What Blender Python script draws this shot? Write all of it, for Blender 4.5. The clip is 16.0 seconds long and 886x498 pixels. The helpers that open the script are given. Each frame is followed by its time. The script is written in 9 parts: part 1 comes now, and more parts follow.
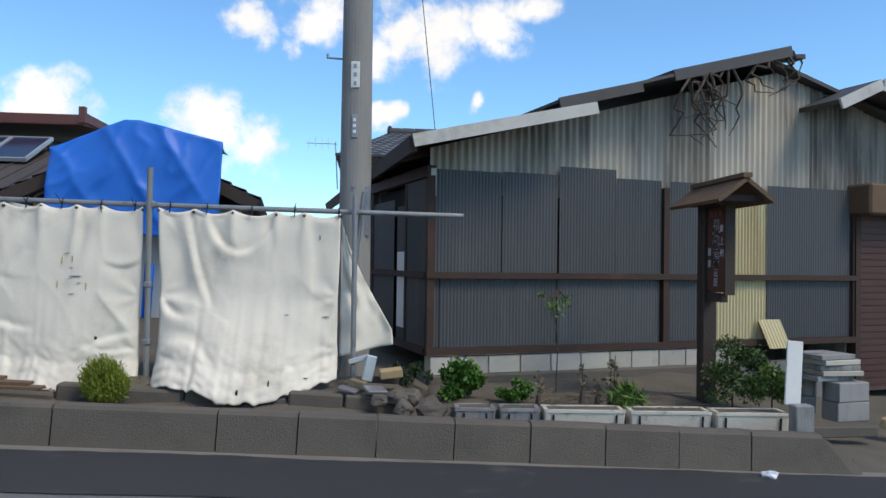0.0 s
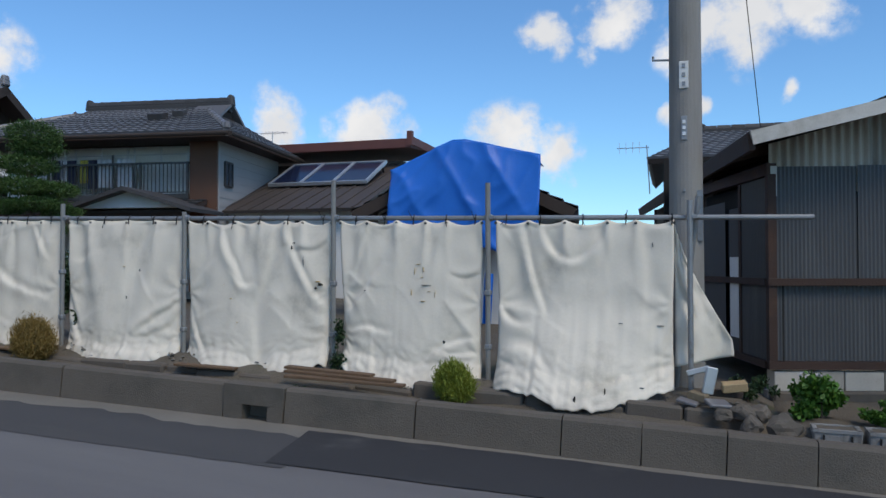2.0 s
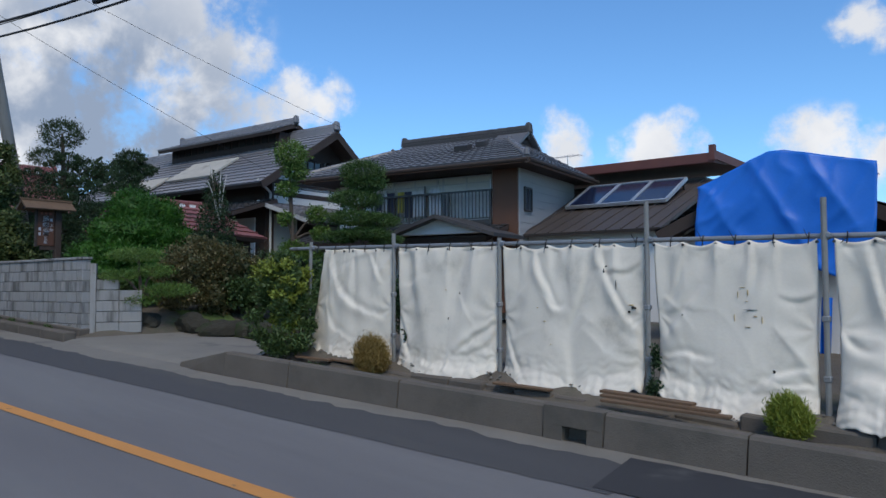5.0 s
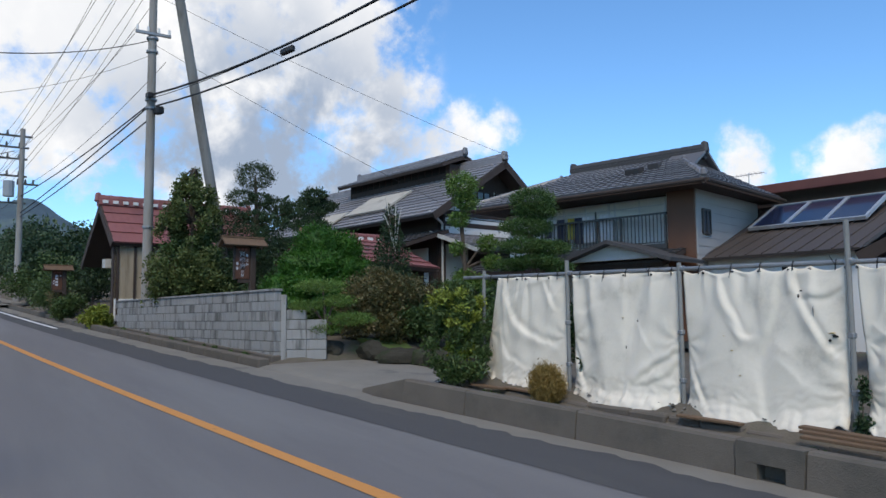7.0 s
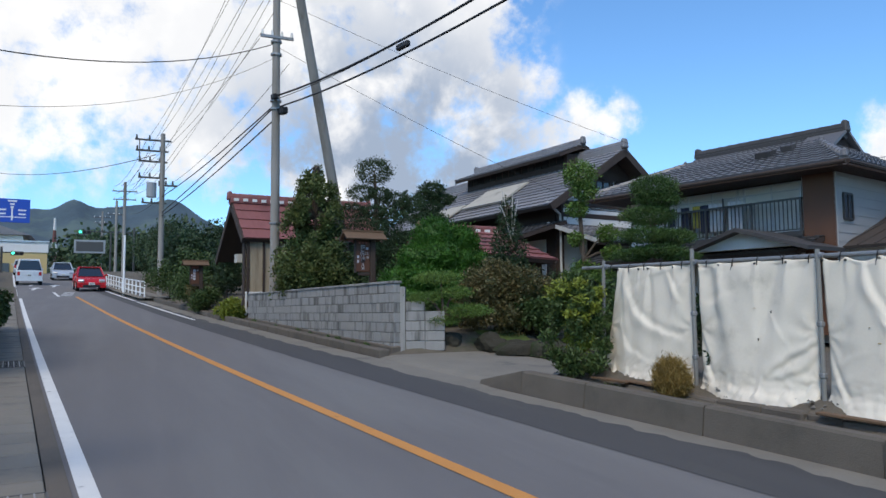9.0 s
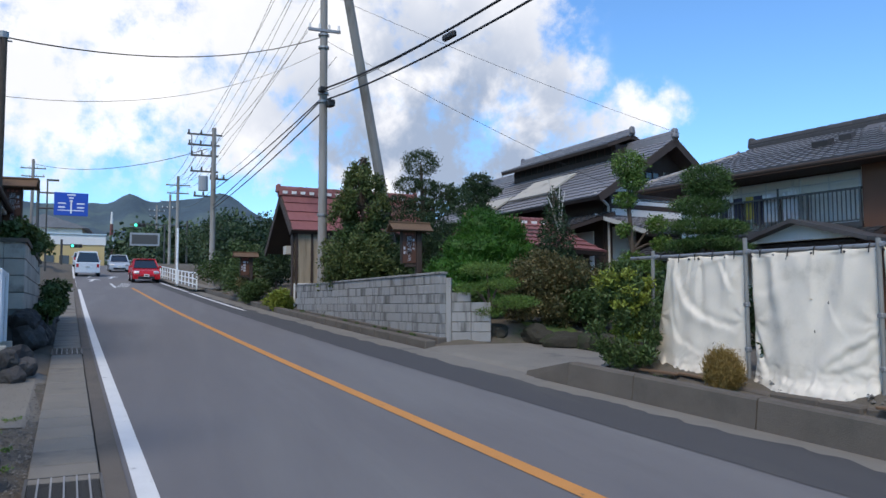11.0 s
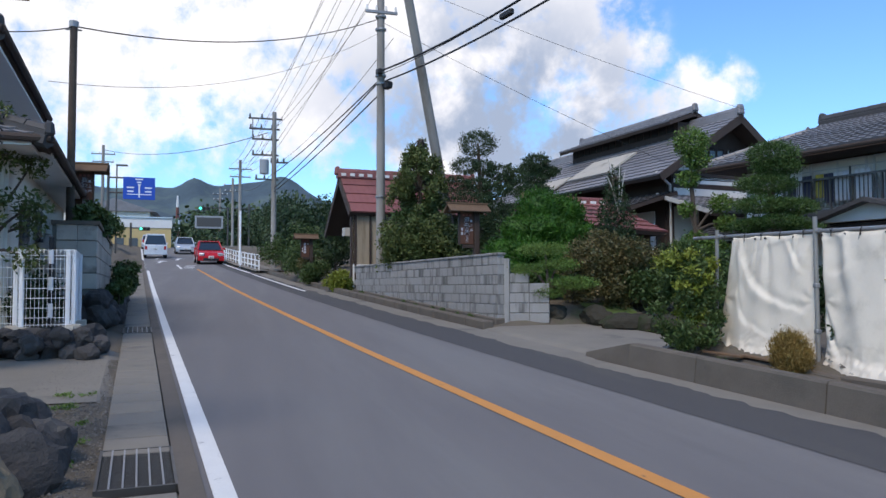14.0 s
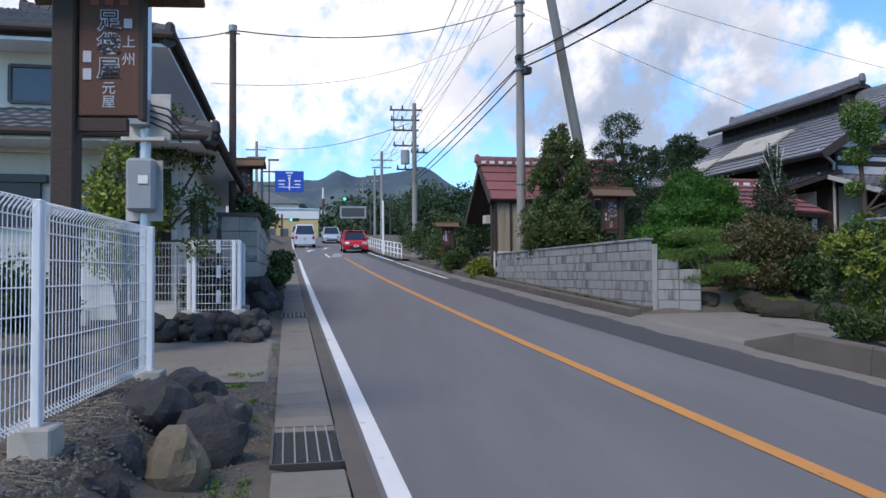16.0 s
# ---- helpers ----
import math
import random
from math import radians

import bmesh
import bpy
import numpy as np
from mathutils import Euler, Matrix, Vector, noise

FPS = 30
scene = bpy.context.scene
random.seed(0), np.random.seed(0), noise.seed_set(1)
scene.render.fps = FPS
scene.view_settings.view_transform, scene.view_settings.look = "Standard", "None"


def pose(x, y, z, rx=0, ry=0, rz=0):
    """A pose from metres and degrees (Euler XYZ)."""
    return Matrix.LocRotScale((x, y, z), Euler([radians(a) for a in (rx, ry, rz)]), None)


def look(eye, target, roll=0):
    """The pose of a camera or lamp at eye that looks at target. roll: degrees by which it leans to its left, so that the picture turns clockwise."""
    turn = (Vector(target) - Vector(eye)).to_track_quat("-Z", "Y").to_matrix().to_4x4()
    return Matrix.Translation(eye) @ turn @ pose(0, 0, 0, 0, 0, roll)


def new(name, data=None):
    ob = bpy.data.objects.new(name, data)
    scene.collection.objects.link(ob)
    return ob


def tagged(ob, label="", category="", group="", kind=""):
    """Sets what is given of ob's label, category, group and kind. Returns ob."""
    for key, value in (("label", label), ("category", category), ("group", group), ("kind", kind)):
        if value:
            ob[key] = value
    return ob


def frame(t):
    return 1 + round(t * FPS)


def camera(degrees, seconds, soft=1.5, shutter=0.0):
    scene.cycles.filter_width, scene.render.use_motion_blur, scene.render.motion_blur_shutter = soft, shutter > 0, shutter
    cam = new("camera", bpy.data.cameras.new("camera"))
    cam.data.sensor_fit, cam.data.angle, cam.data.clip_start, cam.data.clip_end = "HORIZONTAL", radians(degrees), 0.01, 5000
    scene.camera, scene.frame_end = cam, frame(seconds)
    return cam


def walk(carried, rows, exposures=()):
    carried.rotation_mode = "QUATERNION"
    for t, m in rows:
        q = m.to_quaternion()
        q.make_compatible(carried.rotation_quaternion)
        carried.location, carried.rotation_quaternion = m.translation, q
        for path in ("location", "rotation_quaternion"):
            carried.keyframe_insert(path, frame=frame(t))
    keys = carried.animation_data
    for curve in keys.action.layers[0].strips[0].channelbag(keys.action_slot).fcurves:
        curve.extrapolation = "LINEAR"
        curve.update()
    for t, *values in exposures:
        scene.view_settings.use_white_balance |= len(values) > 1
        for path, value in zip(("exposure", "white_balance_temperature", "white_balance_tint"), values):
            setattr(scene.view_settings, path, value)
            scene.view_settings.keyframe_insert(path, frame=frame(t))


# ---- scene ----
cam = camera(60.76, 16.0)
PATH = [
    (0.0, pose(0.047, -0.012, 1.537, 90.960, -0.796, -0.011)),
    (0.5, pose(-0.011, -0.023, 1.545, 90.621, -0.778, 4.601)),
    (1.0, pose(-0.075, -0.041, 1.554, 90.677, -0.639, 8.666)),
    (1.5, pose(-0.177, -0.045, 1.561, 90.889, -0.089, 14.612)),
    (2.0, pose(-0.246, -0.075, 1.555, 91.274, 0.064, 22.412)),
    (2.5, pose(-0.262, -0.091, 1.556, 91.577, 0.118, 27.076)),
    (3.0, pose(-0.286, -0.121, 1.552, 91.808, 0.194, 31.128)),
    (3.5, pose(-0.336, -0.139, 1.551, 91.941, 0.203, 34.270)),
    (4.0, pose(-0.393, -0.164, 1.567, 92.034, 0.072, 37.417)),
    (6.5, pose(-0.464, -0.240, 1.588, 94.755, 0.614, 53.906)),
    (7.0, pose(-0.484, -0.241, 1.588, 95.070, 0.574, 56.869)),
    (7.5, pose(-0.519, -0.216, 1.580, 95.047, 0.471, 59.519)),
    (8.0, pose(-0.545, -0.205, 1.579, 94.908, 0.432, 61.850)),
    (8.5, pose(-0.551, -0.182, 1.571, 94.838, 0.482, 64.149)),
    (11.0, pose(-0.595, -0.140, 1.516, 94.153, 0.247, 69.368)),
    (11.5, pose(-0.582, -0.116, 1.516, 94.344, 0.056, 70.412)),
    (12.0, pose(-0.578, -0.115, 1.511, 93.972, 0.089, 71.052)),
    (12.5, pose(-0.582, -0.117, 1.512, 93.640, 0.142, 71.311)),
    (13.0, pose(-0.583, -0.117, 1.504, 93.235, 0.191, 71.639)),
    (13.5, pose(-0.591, -0.119, 1.500, 92.979, 0.251, 72.500)),
    (14.0, pose(-0.609, -0.144, 1.503, 92.771, 0.177, 73.717)),
    (14.5, pose(-0.617, -0.160, 1.497, 92.635, 0.250, 75.274)),
    (15.0, pose(-0.617, -0.200, 1.501, 92.380, 0.304, 77.045)),
    (15.5, pose(-0.620, -0.246, 1.494, 92.172, 0.333, 79.668)),
    (16.0, pose(-0.637, -0.262, 1.495, 91.858, 0.377, 84.104)),
]
# the clip's own brightening and darkening
walk(cam, PATH, [(0.0, 0.2, 7400, 10), (1.0, -0.04, 7400, 10), (2.0, -0.2, 7000, 10), (3.5, -0.33, 6650, 10), (4.2, -0.28, 6650, 10), (6.5, 0.07, 7000, 10), (8.5, 0.14, 7100, 10), (11.0, 0.2, 6900, 12), (14.0, 0.26, 7000, 14), (16.0, 0.3, 7000, 15)])

# ---- sky, sun ----
# clouds as (azimuth to the left of +y, elevation, radius) in degrees
CLOUDS_A = [(4, 17.2, 3.0), (0, 17.1, 3.4), (-4, 17.3, 2.8), (-7, 18.8, 2.0), (15, 16.9, 2.0), (12, 15.4, 1.3), (10, 17.9, 2.4),
            (4, 10.9, 1.4), (-3, 12.2, 1.1), (28, 9.9, 2.8), (18, 9.0, 3.0), (14, 8.0, 2.4), (35, 10.5, 2.4), (27, 10.0, 2.6)]
CLOUDS_B = [(63, 13.3, 3.0), (55, 13.6, 2.8), (61, 16.2, 2.8), (66, 18.8, 5.9), (74, 17.6, 7.1), (54, 13.4, 2.2), (71, 9.7, 5.9),
            (62, 15.3, 4.3), (66, 19.2, 5.9), (79, 19.8, 9.1), (73, 12.7, 6.7), (91, 16.5, 6.7), (98, 15.3, 6.7), (64, 11.4, 3.6),
            (84, 12.8, 4.7), (108, 16.5, 7.9), (89, 24.3, 11.9), (73, 26.9, 11.9), (84, 21.0, 8.0), (96, 21.5, 8.0), (103, 20.0, 7.0), (68, 22.0, 7.0)]
SUN_AZ, SUN_EL = 234.0, 50.0          # degrees to the left of +y, degrees up


def direction(az, el):
    a, e = radians(az), radians(el)
    return Vector((-math.sin(a) * math.cos(e), math.cos(a) * math.cos(e), math.sin(e)))


class Nodes:
    """Short hand for building node trees."""

    def __init__(self, tree):
        self.t = tree

    def n(self, kind, operation=""):
        node = self.t.nodes.new(kind)
        if operation:
            node.operation = operation
        return node

    def link(self, a, b):
        self.t.links.new(a, b)

    def put(self, socket, value):
        if hasattr(value, "is_output"):
            self.link(value, socket)
        else:
            socket.default_value = value

    def math(self, op, a, b=0.0, c=0.0, clamp=False):
        node = self.n("ShaderNodeMath", op)
        node.use_clamp = clamp
        for k, v in enumerate((a, b, c)):
            self.put(node.inputs[k], v)
        return node.outputs[0]

    def noise(self, vec, scale, detail=4.0, rough=0.55, distortion=0.0):
        node = self.n("ShaderNodeTexNoise")
        self.link(vec, node.inputs["Vector"])
        node.inputs["Scale"].default_value = scale
        node.inputs["Detail"].default_value = detail
        node.inputs["Roughness"].default_value = rough
        node.inputs["Distortion"].default_value = distortion
        return node.outputs[0]

    def ramp(self, value, lo, hi, a=0.0, b=1.0, smooth=True):
        node = self.n("ShaderNodeMapRange")
        node.interpolation_type = "SMOOTHSTEP" if smooth else "LINEAR"
        self.put(node.inputs[0], value)
        for k, v in zip((1, 2, 3, 4), (lo, hi, a, b)):
            node.inputs[k].default_value = v
        return node.outputs[0]

    def mix(self, fac, a, b, blend="MIX"):
        node = self.n("ShaderNodeMix")
        node.data_type, node.blend_type = "RGBA", blend
        self.put(node.inputs[0], fac)
        for k, v in ((6, a), (7, b)):
            if isinstance(v, tuple):
                v = (*v, 1.0)
            self.put(node.inputs[k], v)
        return node.outputs[2]


def build_world():
    world = bpy.data.worlds.new("sky")
    world.use_nodes = True
    scene.world = world
    world.node_tree.nodes.clear()
    k = Nodes(world.node_tree)
    sky = k.n("ShaderNodeTexSky")
    sky.sky_type, sky.sun_disc, sky.sun_elevation, sky.sun_rotation = "NISHITA", False, radians(SUN_EL), radians(-SUN_AZ)
    sky.air_density, sky.dust_density, sky.ozone_density = 1.0, 0.3, 2.5
    vec = k.n("ShaderNodeTexCoord").outputs["Generated"]
    warp = k.n("ShaderNodeVectorMath", "MULTIPLY_ADD")
    wn = k.n("ShaderNodeTexNoise")
    k.link(vec, wn.inputs["Vector"])
    wn.inputs["Scale"].default_value = 9.0
    wn.inputs["Detail"].default_value = 5.0
    k.link(wn.outputs["Color"], warp.inputs[0])
    warp.inputs[1].default_value = (0.11, 0.11, 0.11)
    off = k.n("ShaderNodeVectorMath", "ADD")
    off.inputs[1].default_value = (-0.055, -0.055, -0.055)
    k.link(vec, off.inputs[0])
    k.link(off.outputs[0], warp.inputs[2])
    dense = 0.0
    for az, el, r in CLOUDS_A + [(a, e, q * 1.22) for a, e, q in CLOUDS_B]:
        d = k.n("ShaderNodeVectorMath", "DISTANCE")
        k.link(warp.outputs[0], d.inputs[0])
        d.inputs[1].default_value = direction(az, el)
        w = k.math("MULTIPLY_ADD", d.outputs["Value"], -1.0 / (radians(r) * 1.25), 1.0)
        dense = k.math("SMOOTH_MAX", w, dense, 0.12)
    # scattered cloud over the rest of the sky, thin overhead
    el_z = k.n("ShaderNodeSeparateXYZ")
    k.link(vec, el_z.inputs[0])
    puff = k.noise(vec, 2.4, 6.0, 0.55)
    far = k.math("MULTIPLY", k.ramp(puff, 0.5, 0.68), k.math("ADD", k.ramp(el_z.outputs[2], 0.5, 0.62), k.ramp(el_z.outputs[1], -0.1, -0.4), clamp=True))
    dense = k.math("MAXIMUM", dense, k.math("MULTIPLY", far, 0.8))
    fine = k.noise(vec, 22.0, 8.0, 0.6)
    edge = k.math("ADD", dense, k.math("MULTIPLY", k.math("MULTIPLY_ADD", fine, 1.9, -0.95), k.ramp(dense, 0.02, 0.3)))
    cover = k.ramp(edge, 0.08, 0.75)
    body = k.noise(vec, 8.0, 6.0, 0.55, 0.1)
    # the shaded base of the big cloud bank over the road
    base = k.n("ShaderNodeVectorMath", "DISTANCE")
    k.link(warp.outputs[0], base.inputs[0])
    base.inputs[1].default_value = direction(70, 10)
    bank = k.ramp(base.outputs["Value"], 0.3, 0.1)
    grey = k.math("MULTIPLY", k.ramp(body, 0.32, 0.55), k.math("MULTIPLY_ADD", bank, 0.72, 0.2), clamp=True)
    tone = k.mix(grey, (0.95, 0.99, 1.06), (0.27, 0.37, 0.55))
    tint = k.mix(1.0, sky.outputs[0], (0.66, 1.04, 1.36), "MULTIPLY")
    bg = k.n("ShaderNodeBackground")
    k.link(tint, bg.inputs[0])
    bg.inputs[1].default_value = 0.15
    bgc = k.n("ShaderNodeBackground")
    k.link(tone, bgc.inputs[0])
    bgc.inputs[1].default_value = 1.0
    blend = k.n("ShaderNodeMixShader")
    k.link(cover, blend.inputs[0])
    k.link(bg.outputs[0], blend.inputs[1])
    k.link(bgc.outputs[0], blend.inputs[2])
    out = k.n("ShaderNodeOutputWorld")
    k.link(blend.outputs[0], out.inputs[0])


build_world()
lamp = bpy.data.lights.new("sun", "SUN")
lamp.energy, lamp.angle, lamp.color = 1.9, radians(20), (1.0, 0.93, 0.82)
sun = new("sun", lamp)
sun.matrix_world = look(direction(SUN_AZ, SUN_EL) * 60, (0, 0, 0))


# ---- materials ----
def material(name, colour, rough=0.7, metal=0.0, vary=0.25, scale=6.0, bump=0.15, fine=60.0, stain=None, stain_at=(0.55, 0.75), stain_scale=1.3,
             streak=False, along=False, per_object=0.0, spec=0.4, island=0.0):
    """A surface with grain at two scales, optional stains, and a small change from piece to piece."""
    m = bpy.data.materials.new(name)
    m.use_nodes = True
    k = Nodes(m.node_tree)
    b = m.node_tree.nodes["Principled BSDF"]
    vec = k.n("ShaderNodeTexCoord").outputs["Object"]
    if streak or along:
        mp = k.n("ShaderNodeMapping")
        mp.inputs["Scale"].default_value = (1.0, 1.0, 0.12) if streak else (0.1, 1.0, 1.0)
        k.link(vec, mp.inputs[0])
        svec = mp.outputs[0]
    else:
        svec = vec
    info = k.n("ShaderNodeObjectInfo").outputs["Random"]
    shift = k.n("ShaderNodeVectorMath", "ADD")
    k.link(svec, shift.inputs[0])
    k.link(k.math("MULTIPLY", info, 37.0), shift.inputs[1])
    big = k.noise(shift.outputs[0], scale, 5.0, 0.6)
    small = k.noise(vec, fine, 3.0, 0.6)
    v = k.math("ADD", k.math("MULTIPLY_ADD", big, 2 * vary, 1.0 - vary), k.math("MULTIPLY_ADD", small, vary, -vary / 2))
    if per_object:
        v = k.math("MULTIPLY", v, k.math("MULTIPLY_ADD", info, per_object, 1.0 - per_object / 2))
    if island:
        geo = k.n("ShaderNodeNewGeometry").outputs["Random Per Island"]
        v = k.math("MULTIPLY", v, k.math("MULTIPLY_ADD", geo, island, 1.0 - island / 2))
    col = k.mix(1.0, colour, (1, 1, 1), "MULTIPLY")
    sc = k.n("ShaderNodeVectorMath", "SCALE")
    k.link(col, sc.inputs[0])
    k.link(v, sc.inputs["Scale"])
    col = sc.outputs[0]
    if stain:
        sn = k.noise(shift.outputs[0], stain_scale, 6.0, 0.65)
        col = k.mix(k.ramp(sn, *stain_at), col, stain)
    k.link(col, b.inputs["Base Color"])
    b.inputs["Metallic"].default_value = metal
    b.inputs["Specular IOR Level"].default_value = spec
    k.link(k.math("MULTIPLY_ADD", big, 0.25, rough - 0.12, clamp=True), b.inputs["Roughness"])
    if bump:
        bp = k.n("ShaderNodeBump")
        bp.inputs["Strength"].default_value = bump
        bp.inputs["Distance"].default_value = 0.02
        k.link(k.math("ADD", small, k.math("MULTIPLY", big, 0.7)), bp.inputs["Height"])
        k.link(bp.outputs[0], b.inputs["Normal"])
    return m


def leaf_material(name, colour, other, rough=0.55):
    m = bpy.data.materials.new(name)
    m.use_nodes = True
    k = Nodes(m.node_tree)
    b = m.node_tree.nodes["Principled BSDF"]
    geo = k.n("ShaderNodeNewGeometry").outputs["Random Per Island"]
    vec = k.n("ShaderNodeTexCoord").outputs["Object"]
    patch = k.noise(vec, 2.2, 3.0)
    fac = k.math("ADD", k.math("MULTIPLY", geo, 0.6), k.math("MULTIPLY_ADD", patch, 1.2, -0.4), clamp=True)
    k.link(k.mix(fac, colour, other), b.inputs["Base Color"])
    b.inputs["Roughness"].default_value = rough
    b.inputs["Specular IOR Level"].default_value = 0.3
    b.inputs["Subsurface Weight"].default_value = 0.0
    return m


